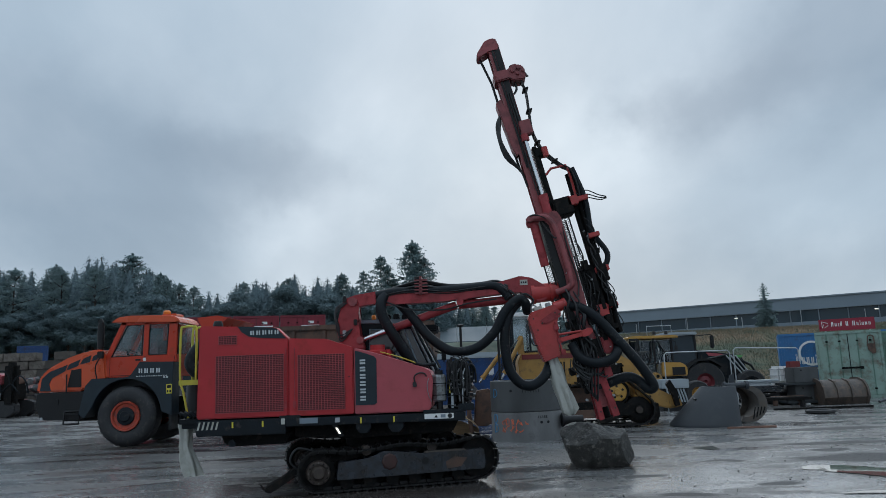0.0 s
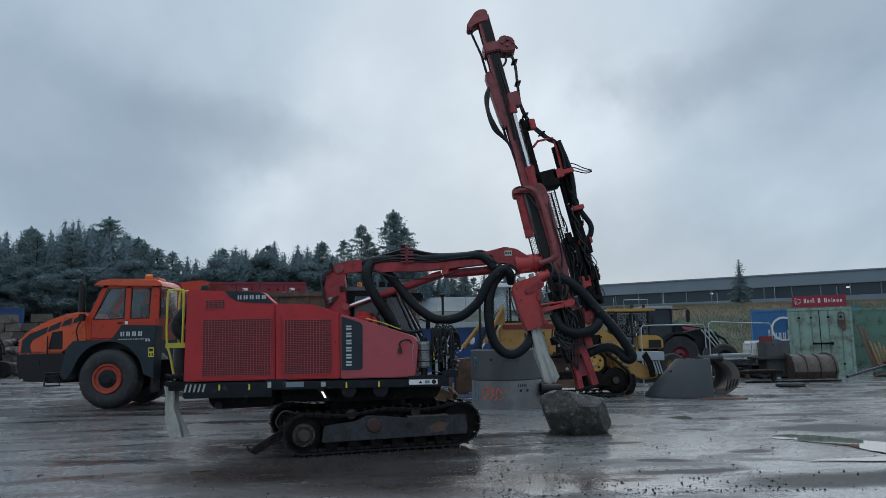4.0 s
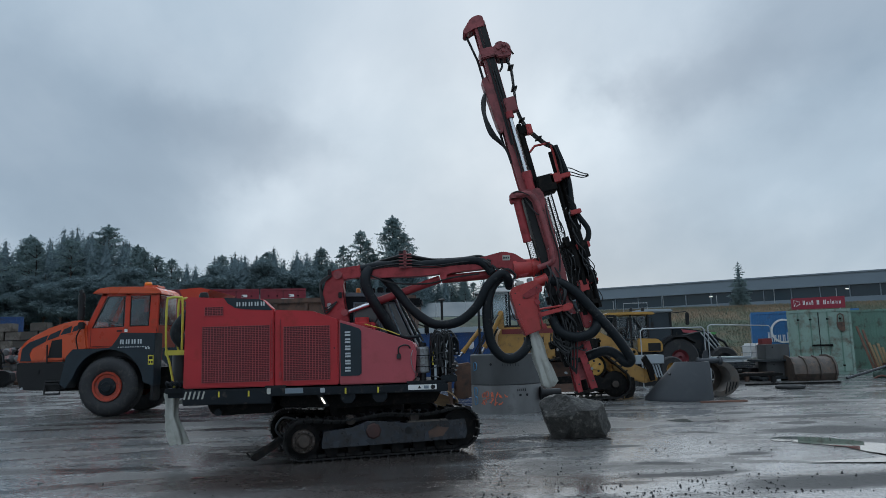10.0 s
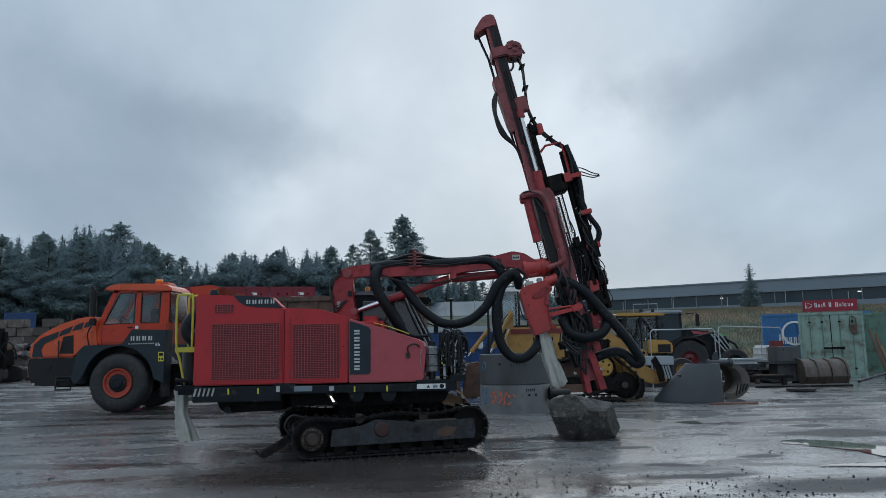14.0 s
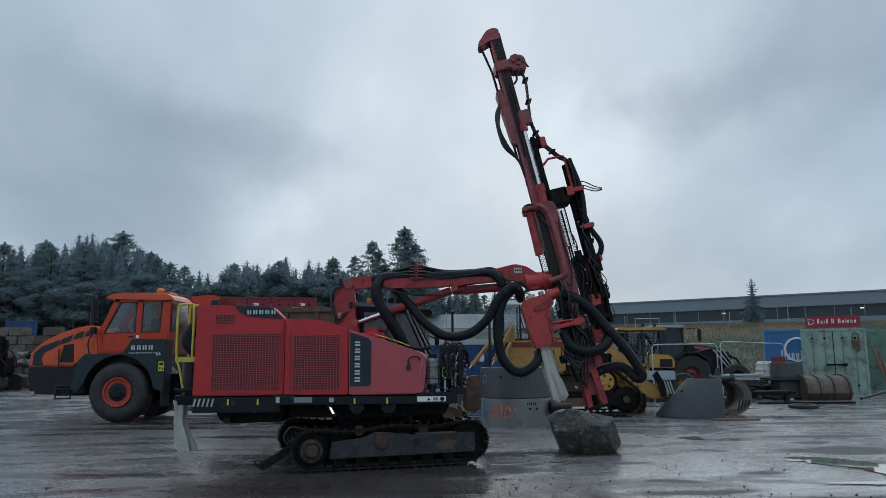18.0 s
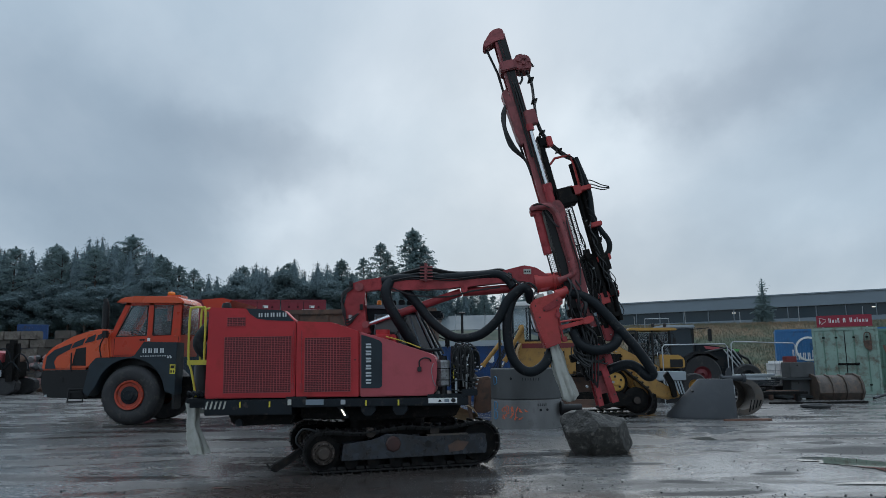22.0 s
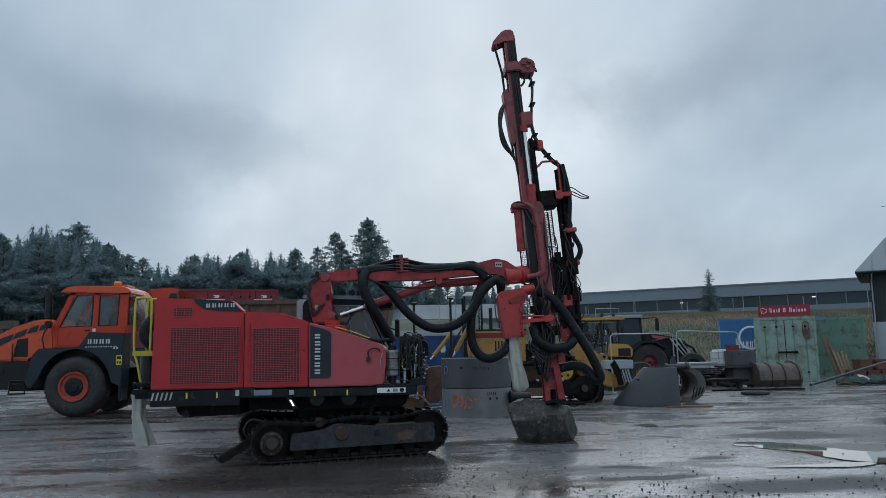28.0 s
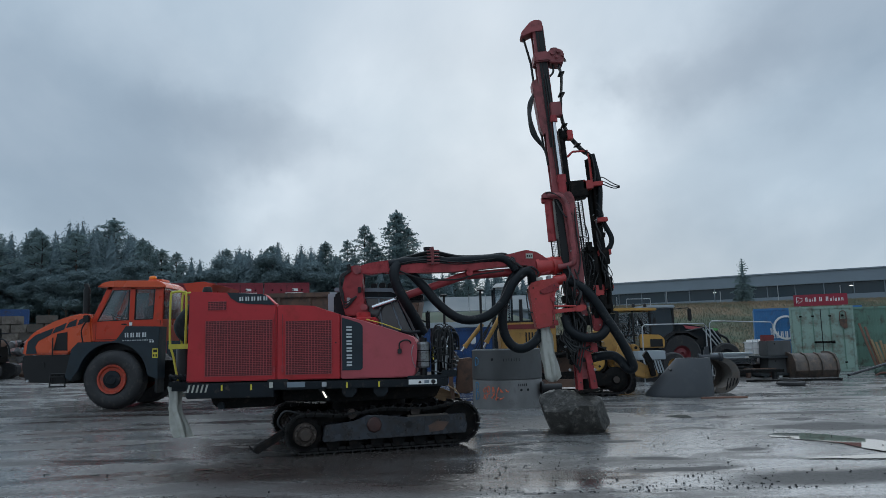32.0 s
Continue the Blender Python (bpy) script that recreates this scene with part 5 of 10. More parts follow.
AR = (-1.84, YB, 2.91)
b = B()
prism(b, [(-2.02, 2.86), (-1.98, 2.97), (-1.80, 3.03), (-1.42, 3.08), (-1.2, 3.02), (-0.6, 3.0), (0.1, 3.07), (0.6, 3.12), (1.02, 3.24), (1.22, 3.2), (1.50, 3.02), (1.46, 2.82), (1.3, 2.78), (1.02, 2.98), (0.6, 2.94), (0.2, 2.92), (0.06, 2.86), (-0.08, 2.9), (-0.3, 2.86), (-1.2, 2.84), (-1.5, 2.88), (-1.75, 2.82)], YB - 0.13, YB + 0.13, 0.018)
arm = part("boom_arm", b, M["red_boom"], rig, "worn red boom arm with black hose bundle", origin=AR)
b = B()
tube(b, [(-0.05, YB, 2.80), (0.35, YB, 2.82), (0.95, YB, 2.86)], 0.075, 14, straight=True)
cyl(b, (-0.02, YB - 0.16, 2.84), (-0.02, YB + 0.16, 2.84), 0.06, 14)
part("tilt_cylinder", b, M["red_boom"], arm)
b = B()
tube(b, [(-1.22, YB, 2.43), (-0.7, YB, 2.60), (-0.08, YB, 2.80)], 0.068, 14, straight=True)
cyl(b, (-1.24, YB, 2.42), (-1.14, YB, 2.455), 0.082, 14)
part("lift_cylinder", b, M["red_boom"], arm, "red lift cylinder")
b = B()
tube(b, [(-1.74, YB, 2.26), (-1.2, YB, 2.44)], 0.04, 12, straight=True)
part("piston_rod", b, M["chrome"], arm, "shiny chrome piston rod")
b = B()
cyl(b, (1.24, YB - 0.02, 2.93), (1.86, YB + 0.05, 2.99), 0.16, 20)
cyl(b, (1.20, YB - 0.02, 2.925), (1.26, YB - 0.02, 2.93), 0.175, 20)
cyl(b, (1.52, YB, 2.95), (1.56, YB, 2.955), 0.175, 20)
part("swing_drum", b, M["red_bright"], arm, "bright red rotary swing drum")
b = B()
box(b, 1.01, YB - 0.137, 3.08, 1.14, YB - 0.128, 3.17)
lab = part("label_plate", b, M["bag"], arm)
b = B()
for k in range(3):
    box(b, 1.025 + 0.037 * k, YB - 0.141, 3.11, 1.05 + 0.037 * k, YB - 0.136, 3.14)
part("symbol", b, M["black"], lab)
rnd = random.Random(11)
for k in range(20):                       # hose bundle on the arm
    b = B()
    dy, dz = rnd.uniform(-0.16, 0.13), rnd.uniform(-0.055, 0.055)
    pts = [(-1.35, YB + dy, 3.02 + dz), (-1.0, YB + dy, 3.10 + dz * 1.4), (-0.66, YB + dy, 3.13 + dz * 2), (-0.2, YB + dy, 3.07 + dz * 1.5), (0.3, YB + dy, 3.10 + dz), (0.62, YB + dy, 3.13 + dz)]
    tube(b, pts + [(0.80, YB + dy - 0.1, 3.02 + dz)], rnd.choice((0.010, 0.014, 0.02)), 8)
    part("hydraulic_hose", b, M["hose_small"], arm)
b = B()
tube(b, [(-1.45, YB - 0.1, 3.0), (-1.1, YB - 0.08, 3.06), (-0.7, YB - 0.06, 3.05), (0.1, YB - 0.08, 3.07), (0.55, YB - 0.1, 3.09), (0.72, YB - 0.14, 3.0), (0.82, YB - 0.16, 2.86)], 0.072, 12, 10, ribs=0.08)
part("hose_sleeve", b, M["rubber"], arm)
b = B()
tube(b, [(-1.3, YB - 0.08, 3.02), (-1.36, YB - 0.2, 2.85), (-1.32, YB - 0.22, 2.62), (-1.15, YB - 0.2, 2.3), (-0.98, YB - 0.1, 2.02), (-0.85, YB, 1.8)], 0.086, 14, 7, ribs=0.06)
part("hose_sleeve", b, M["rubber"], arm)
b = B()
box(b, -0.70, YB - 0.2, 2.98, -0.655, YB + 0.2, 3.3, 0.006)
for k in range(5):
    box(b, -0.78 + 0.0 * k, YB - 0.2, 3.0 + 0.055 * k, -0.56, YB - 0.16, 3.02 + 0.055 * k)
part("hose_clamp", b, M["red_mast"], arm)
b = B()
lathe(b, [(0.02, 0), (0.075, 0.0), (0.075, 0.16), (0.085, 0.17), (0.085, 0.21), (0.02, 0.22)], (-0.72, YB + 0.15, 3.12), (0, 0, 1), 14)
part("work_lamp", b, M["black"], arm)
b = B()
tube(b, [(-1.45, YB - 0.15, 2.96), (-0.9, YB - 0.16, 2.75), (-0.3, YB - 0.1, 2.72), (0.1, YB - 0.16, 2.8), (0.6, YB - 0.16, 2.86)], 0.014, 6)
tube(b, [(0.82, YB - 0.16, 3.0), (0.95, YB - 0.2, 2.9), (1.1, YB - 0.18, 2.92), (1.22, YB - 0.16, 2.82), (1.16, YB - 0.16, 2.72)], 0.02, 6)
part("hydraulic_hose", b, M["hose_small"], arm)
# thick dust hose slung under the arm
b = B()
tube(b, [(-1.12, YB + 0.05, 2.92), (-0.86, YB - 0.05, 2.64), (-0.56, YB - 0.12, 2.27), (-0.2, YB - 0.2, 2.02), (0.2, YB - 0.25, 2.04), (0.52, YB - 0.28, 2.28), (0.72, YB - 0.3, 2.62), (0.94, YB - 0.3, 2.82), (1.06, YB - 0.25, 2.78), (1.12, YB - 0.1, 2.62)], 0.079, 14, 14, ribs=0.035)
part("dust_hose", b, M["rubber"], arm, "thick black corrugated dust hose")


# mast, in its own space: x across it, z along it, origin at the swing drum
MAST0 = (1.8, YB, 3.0)
LEAN = -13.2
b = B()
box(b, -0.115, -0.13, -2.05, 0.10, -0.09, 4.56)
box(b, -0.115, 0.09, -2.05, 0.10, 0.13, 4.56)
box(b, -0.06, -0.1, -2.05, 0.05, 0.1, 4.56)
mast = new("drill_mast", mesh_of(b, "drill_mast", M["red_mast"], smooth=35))
mast.parent = rig
mast.matrix_basis = Matrix.Translation(-ORG[rig.name]) @ pose(*MAST0, 0, LEAN, 0)
ORG[mast.name] = Vector((0, 0, 0))
tagged(mast, "tall dusty red drill mast with hoses")


def on_mast():
    P = lambda name, b, m, label="", parent=mast, smooth=35: part(name, b, m, parent, label, smooth=smooth)
    # crown
    b = B()
    prism(b, [(-0.34, 4.42), (-0.30, 4.37), (-0.13, 4.46), (0.07, 4.44), (0.09, 4.62), (0.05, 4.67), (-0.05, 4.68), (-0.14, 4.65), (-0.32, 4.47)], -0.16, 0.16, 0.015)
    P("mast_crown", b, M["red_mast"], "dark red mast crown")
    b = B()
    tube(b, [(-0.28, 0, 4.4), (-0.2, 0, 3.9), (-0.19, 0, 3.4), (-0.16, 0, 2.2)], 0.022, 8, straight=True)
    P("feed_rail", b, M["black"])
    b = B()
    box(b, -0.01, -0.14, 3.0, 0.09, 0.08, 4.5)
    box(b, -0.06, -0.15, 2.2, -0.02, 0.1, 4.5)
    P("feed_chain", b, M["black"])
    # drill head near the top
    b = B()
    box(b, -0.15, -0.2, 3.84, 0.12, 0.2, 4.03, 0.02)
    prism(b, [(0.10, 3.86), (0.16, 3.80), (0.36, 3.77), (0.40, 3.80), (0.42, 3.98), (0.36, 4.06), (0.22, 4.09), (0.10, 4.02)], -0.17, 0.17, 0.02)
    h = P("drill_head", b, M["red_mast"], "dusty red rotary drill head")
    for x, z, r in ((0.20, 3.98, 0.04), (0.27, 3.90, 0.03), (0.31, 4.0, 0.035), (0.38, 3.92, 0.025)):
        b = B()
        cyl(b, (x, -0.21, z), (x, -0.16, z), r, 10)
        part("motor_cap", b, M["red_mast"], h)
    b = B()
    cyl(b, (0.26, 0, 4.06), (0.26, 0, 4.13), 0.07, 12)
    part("swivel", b, M["red_mast"], h)
    for k in range(5):
        b = B()
        cyl(b, (0.41, -0.12 + 0.05 * k, 3.82 + 0.045 * k), (0.45, -0.12 + 0.05 * k, 3.82 + 0.045 * k), 0.014, 8)
        part("fitting", b, M["hub"], h)
    for y, r in ((-0.12, 0.012), (-0.05, 0.014), (0.02, 0.014), (0.08, 0.012)):
        b = B()
        tube(b, [(0.30, y, 3.80), (0.33 + y * 0.1, y, 3.70), (0.33, y, 3.5), (0.27, y, 3.1), (0.24, y, 2.78), (0.32, y, 2.44), (0.53, y, 2.12), (0.67, y, 1.97), (0.70, y, 1.66), (0.68, y, 1.4)], r, 7)
        P("head_hose", b, M["hose_small"])
    for z, x in ((3.6, 0.335), (3.2, 0.29), (2.6, 0.265), (2.2, 0.46)):
        b = B()
        box(b, x - 0.05, -0.15, z, x + 0.05, 0.1, z + 0.022, 0.004)
        P("hose_clip", b, M["black"])
    b = B()
    tube(b, [(0.20, -0.06, 3.80), (0.19, -0.06, 3.66), (0.12, -0.06, 3.58)], 0.02, 6)
    P("head_hose", b, M["hose_small"])
    # cover and hoses on the rear edge
    b = B()
    prism(b, [(-0.25, 3.48), (-0.15, 3.53), (-0.10, 3.3), (-0.10, 2.5), (-0.16, 2.44), (-0.20, 2.6)], -0.15, 0.12, 0.012)
    P("hose_cover", b, M["red_mast"])
    for k in range(4):
        b = B()
        o = 0.022 * k
        tube(b, [(-0.22, -0.08 + o, 3.3), (-0.27 - o, -0.08 + o, 3.12), (-0.34 - o * 0.5, -0.08 + o, 2.85), (-0.28 - o, -0.08 + o, 2.5), (-0.16, -0.08 + o, 2.2), (-0.12, -0.06 + o, 1.9)], 0.016, 6)
        P("hydraulic_hose", b, M["hose_small"])
    # clamp box and bright feed rod
    b = B()
    box(b, 0.02, -0.22, 2.76, 0.23, -0.05, 3.03, 0.015)
    P("clamp_box", b, M["red_mast"])
    b = B()
    cyl(b, (0.06, -0.17, 1.55), (0.06, -0.17, 2.7), 0.03, 14)
    P("feed_rod", b, M["chrome"], "bright steel feed cylinder rod")
    b = B()
    cyl(b, (0.06, -0.17, 2.66), (0.06, -0.17, 2.78), 0.07, 12)
    P("rod_collar", b, M["red_boom"])
    b = B()
    cyl(b, (0.06, -0.17, 1.3), (0.06, -0.17, 1.62), 0.075, 12)
    box(b, -0.02, -0.22, 1.5, 0.14, -0.12, 1.66, 0.01)
    P("rod_collar", b, M["red_boom"])
    # rod rack on the front: strut, arm, clamps, guide tubes
    b = B()
    box(b, 0.14, -0.1, 1.2, 0.22, 0.1, 2.55, 0.01)
    box(b, 0.16, -0.12, 2.35, 0.36, 0.12, 2.50, 0.01)
    P("rack_post", b, M["steel_dark"])
    b = B()
    box(b, 0.28, -0.18, 2.30, 0.38, -0.05, 2.48, 0.012)
    tube(b, [(0.24, -0.06, 2.0), (0.35, -0.06, 2.09), (0.62, -0.06, 2.08), (0.64, -0.06, 1.9), (0.63, -0.06, 1.45)], 0.022, 8, straight=True)
    P("rack_arm", b, M["red_bright"], "bright red rod rack arm")
    b = B()
    cyl(b, (0.20, 0, 1.55), (0.20, 0, 2.35), 0.05, 12)
    box(b, 0.18, -0.2, 1.20, 0.52, 0.15, 1.52, 0.03)
    P("rod_gripper", b, M["steel_dark"])
    for x0, x1, z0, z1 in ((0.44, 0.62, 1.34, 1.50), (0.60, 0.80, 1.38, 1.46), (0.60, 0.80, 0.71, 0.79), (0.54, 0.78, 0.10, 0.20), (0.36, 0.56, -0.62, -0.42), (0.56, 0.74, -0.52, -0.44)):
        b = B()
        box(b, x0, -0.2, z0, x1, 0.1, z1, 0.01)
        P("rack_clamp", b, M["red_bright"], "bright red rack clamp")
    for x, y, r in ((0.56, 0.02, 0.05), (0.66, 0.0, 0.06), (0.62, 0.12, 0.055)):
        b = B()
        cyl(b, (x, y, -0.95), (x + 0.02, y, 1.95 if x > 0.6 else 1.5), r, 12)
        P("drill_rod", b, M["steel_dark"], "dark steel drill rod")
    b = B()
    tube(b, [(0.70, -0.08, 2.0), (0.76, -0.08, 1.4), (0.70, -0.08, 0.9), (0.74, -0.08, 0.7), (0.84, -0.08, 0.43), (0.80, -0.08, 0.26), (0.66, -0.08, 0.1), (0.66, -0.06, -0.3)], 0.048, 8)
    P("rack_hose", b, M["rubber"])
    rnd = random.Random(21)
    for k in range(7):
        b = B()
        z = rnd.uniform(-0.9, 1.7)
        tube(b, [(0.66, -0.1, z), (0.72 + rnd.uniform(0, 0.05), -0.12, z + 0.08), (0.70, -0.12, z + 0.25), (0.64, -0.1, z + 0.34)], 0.008, 5)
        P("cable", b, M["hose_small"])
    for dz in (0.0, 0.05, -0.04):
        b = B()
        tube(b, [(0.72, -0.1, 1.5 + dz), (0.84, -0.1, 1.46 + dz * 1.5), (1.0, -0.1, 1.36 + dz), (1.12, -0.1, 1.33 + dz * 0.3)], 0.010, 5)
        P("trip_lever", b, M["hose_small"])
    # cage panels of wire mesh
    for x0, x1, z0, z1, y in ((0.24, 0.38, 0.48, 1.18, -0.16), (0.27, 0.40, 0.22, 0.46, -0.16), (0.26, 0.34, -0.45, 0.18, -0.16), (-0.26, -0.15, -0.15, 0.5, -0.1), (0.24, 0.38, -0.45, 1.18, 0.2)):
        b = B()
        tube(b, [(x0, y, z0), (x1, y, z0), (x1, y, z1), (x0, y, z1), (x0, y, z0)], 0.014, 6, straight=True)
        nx, nz = max(2, round((x1 - x0) / 0.028)), round((z1 - z0) / 0.032)
        for i in range(1, nx):
            x = x0 + (x1 - x0) * i / nx
            box(b, x - 0.0025, y - 0.0025, z0, x + 0.0025, y + 0.0025, z1)
        for i in range(1, nz):
            z = z0 + (z1 - z0) * i / nz
            box(b, x0, y - 0.0025, z - 0.0025, x1, y + 0.0025, z + 0.0025)
        P("mesh_guard", b, M["black"], "black wire mesh guard", smooth=None)
    b = B()
    box(b, 0.30, -0.14, -0.55, 0.56, 0.16, 0.28, 0.02)
    P("rod_carousel", b, M["steel_dark"])
    lump = random.Random(64)
    for k in range(26):
        b = B()
        x, z = lump.uniform(0.28, 0.68), lump.uniform(-0.95, 0.5)
        w, h = lump.uniform(0.02, 0.06), lump.uniform(0.04, 0.16)
        box(b, x - w, lump.uniform(-0.26, -0.16), z - h, x + w, -0.1, z + h, 0.006)
        P("carousel_plate", b, M["steel_dark"])
    for k in range(16):
        b = B()
        x, z = lump.uniform(0.28, 0.62), lump.uniform(-0.6, 0.9)
        tube(b, [(x, -0.16, z), (x + lump.uniform(-0.07, 0.06), -0.24, z - 0.15), (x + lump.uniform(-0.07, 0.06), -0.24, z - 0.35), (x + lump.uniform(-0.08, 0.08), -0.16, z - 0.5)], lump.choice((0.008, 0.011, 0.015)), 6)
        P("cable", b, M["hose_small"])
    # hoses and valves that crowd the lower mast
    for k in range(22):
        b = B()
        x0 = lump.uniform(-0.2, 0.22)
        x1 = x0 + lump.uniform(-0.12, 0.12)
        z0 = lump.uniform(-0.9, 0.1)
        z1 = z0 - lump.uniform(0.3, 0.75)
        y = lump.uniform(-0.36, -0.24)
        tube(b, [(x0, y + 0.08, z0), (x0 + lump.uniform(-0.04, 0.04), y, z0 * 0.65 + z1 * 0.35), (x1 + lump.uniform(-0.04, 0.04), y, z0 * 0.3 + z1 * 0.7), (x1, y + 0.08, z1)], lump.choice((0.010, 0.014, 0.019)), 6)
        P("hydraulic_hose", b, M["hose_small"])
    for k in range(16):
        b = B()
        x, z = lump.uniform(-0.22, 0.24), lump.uniform(-1.6, -0.45)
        w, h = lump.uniform(0.025, 0.07), lump.uniform(0.03, 0.11)
        box(b, x - w, lump.uniform(-0.3, -0.22), z - h, x + w, -0.1, z + h, 0.01)
        P("valve", b, M["steel_dark"] if k % 5 else M["red_boom"])
    for k in range(12):
        b = B()
        x, z = lump.uniform(-0.2, 0.6), lump.uniform(-1.5, 1.0)
        cyl(b, (x, -0.3, z), (x, -0.2, z), lump.uniform(0.007, 0.014), 8)
        P("fitting", b, M["alu"])
    # hoses clipped along the upper mast
    for k in range(2):
        b = B()
        x = 0.0 + 0.035 * k
        tube(b, [(x, -0.16, 3.6), (x + lump.uniform(-0.02, 0.02), -0.18, 2.9), (x + lump.uniform(-0.02, 0.02), -0.17, 2.2), (x, -0.16, 1.4)], 0.011, 6)
        P("hydraulic_hose", b, M["hose_small"])
    # cradle: plate, tube frame, tilt cylinder
    b = B()
    prism(b, [(-0.36, 1.30), (-0.28, 1.36), (0.19, 1.32), (0.24, 1.2), (0.23, -0.2), (0.20, -0.95), (-0.02, -0.95), (-0.02, -0.2), (0.02, 0.2), (0.02, 1.1), (-0.05, 1.22), (-0.32, 1.24)], -0.24, -0.16, 0.015)
    P("cradle", b, M["red_mast"], "dusty red mast cradle")
    b = B()
    box(b, -0.12, -0.18, -0.5, 0.02, 0.18, 1.24, 0.01)
    P("cradle_core", b, M["black"])
    b = B()
    tube(b, [(-0.24, -0.22, 1.28), (-0.05, -0.24, 1.27), (0.05, -0.26, 1.15), (0.09, -0.28, 0.9), (0.09, -0.28, 0.15), (0.03, -0.27, 0.0), (-0.2, -0.2, -0.03)], 0.05, 14)
    P("cradle_tube", b, M["red_mast"], "bent dusty red cradle tube")
    b = B()
    cyl(b, (-0.24, -0.1, 0.46), (-0.22, -0.1, 1.2), 0.075, 16)
    box(b, -0.34, -0.17, 1.18, -0.14, 0.0, 1.3, 0.015)
    P("tilt_cylinder", b, M["red_boom"])
    b = B()
    tube(b, [(-0.32, -0.2, 1.3), (-0.2, -0.26, 1.34), (0.0, -0.28, 1.2), (0.1, -0.28, 1.0), (0.1, -0.3, 0.6)], 0.014, 6)
    tube(b, [(0.22, -0.22, 1.1), (0.19, -0.26, 0.6), (0.2, -0.26, 0.1), (0.12, -0.3, -0.2)], 0.014, 6)
    tube(b, [(-0.1, -0.2, 1.2), (-0.02, -0.28, 0.95), (0.04, -0.3, 0.85), (0.14, -0.3, 0.9)], 0.014, 6)
    P("hydraulic_hose", b, M["hose_small"])
    # dust hopper, arm and bag
    b = B()
    prism(b, [(-0.80, -0.33), (-0.73, -0.25), (-0.30, -0.22), (-0.28, -0.42), (-0.36, -0.50), (-0.40, -0.62), (-0.46, -1.06), (-0.74, -1.09), (-0.78, -0.75)], -0.36, -0.02, 0.014)
    hp = P("dust_hopper", b, M["red_bright"], "bright red dust cyclone hopper")
    b = B()
    cyl(b, (-0.32, -0.2, -0.27), (-0.10, -0.2, -0.25), 0.095, 18)
    cyl(b, (-0.14, -0.2, -0.255), (-0.11, -0.2, -0.252), 0.108, 18)
    part("spout", b, M["red_bright"], hp)
    b = B()
    prism(b, [(-0.62, -0.42), (-0.30, -0.30), (-0.25, -0.36), (-0.27, -0.44), (-0.56, -0.50)], -0.385, -0.36, 0.008)
    part("cover_plate", b, M["red_boom"], hp, "worn red cover plate")
    b = B()
    prism(b, [(-0.74, -0.60), (-0.50, -0.54), (-0.54, -1.02), (-0.73, -1.03)], -0.372, -0.36, 0.005)
    part("hatch", b, M["red_bright"], hp)
    for z in (-0.58, -0.80, -1.0):
        b = B()
        box(b, -0.44, -0.40, z - 0.06, -0.36, -0.30, z + 0.03, 0.008)
        part("clamp", b, M["red_boom"], hp)
    b = B()
    tube(b, [(-0.39, -0.38, -0.50), (-0.42, -0.38, -1.0)], 0.016, 6, straight=True)
    part("pull_rod", b, M["red_boom"], hp)
    for x, z in ((-0.72, -0.36), (-0.60, -0.47), (-0.35, -0.36), (-0.29, -0.40), (-0.70, -0.56)):
        b = B()
        cyl(b, (x, -0.395, z), (x, -0.37, z), 0.014, 6)
        part("bolt", b, M["hub"], hp)
    b = B()
    tube(b, [(-0.72, -0.2, -0.25), (-0.66, -0.25, -0.13), (-0.56, -0.22, -0.22)], 0.012, 6)
    part("lifting_ring", b, M["alu"], hp)
    b = B()
    box(b, -0.66, -0.3, -0.24, -0.52, -0.1, -0.18, 0.01)
    part("label_plate", b, M["bag"], hp)
    b = B()
    box(b, -0.44, -0.25, -0.24, -0.36, -0.1, -0.16, 0.01)
    part("fitting", b, M["alu"], hp)
    b = B()
    tube(b, [(-0.81, -0.25, -0.36), (-0.85, -0.3, -0.5), (-0.84, -0.3, -0.75), (-0.76, -0.33, -0.8)], 0.010, 6)
    part("cable", b, M["hose_small"], hp)
    b = B()
    box(b, -0.40, -0.42, -0.85, -0.02, -0.37, -0.78, 0.010)
    prism(b, [(-0.04, -0.86), (-0.03, -0.76), (0.10, -0.74), (0.17, -0.78), (0.15, -0.84), (0.06, -0.87)], -0.43, -0.35, 0.012)
    tube(b, [(-0.40, -0.40, -0.72), (-0.02, -0.40, -0.76)], 0.018, 8, straight=True)
    P("hopper_arm", b, M["red_bright"])
    b = B()
    frames = []
    for i in range(18):
        f = i / 17
        z = -1.05 - 0.97 * f
        r0 = (0.10 - 0.02 * math.exp(-((f - 0.08) / 0.05) ** 2) + 0.02 * f) * (0.55 if i == 17 else 1)
        ring = []
        for k in range(36):
            a = 2 * math.pi * k / 36
            fold = 1 + 0.15 * math.sin(5 * a + f) + 0.28 * noise.noise((2.1 * math.cos(a), 2.1 * math.sin(a), 2.8 * f)) + 0.09 * noise.noise((6 * math.cos(a), 6 * math.sin(a), 10 * f))
            ring.append(Vector((-0.60 + 0.05 * f + r0 * fold * math.cos(a), -0.2 + 0.72 * r0 * fold * math.sin(a), z + 0.012 * math.sin(4 * a))))
        frames.append(ring)
    rings(b, frames, 36)
    P("dust_bag", b, M["bag"], "grimy white plastic dust bag")
    # lower red plate, guide and feet
    b = B()
    prism(b, [(0.27, -0.70), (0.36, -0.76), (0.46, -0.98), (0.45, -1.14), (0.37, -1.25), (0.27, -1.22)], -0.24, -0.14, 0.02)
    P("guide_plate", b, M["red_boom"])
    b = B()
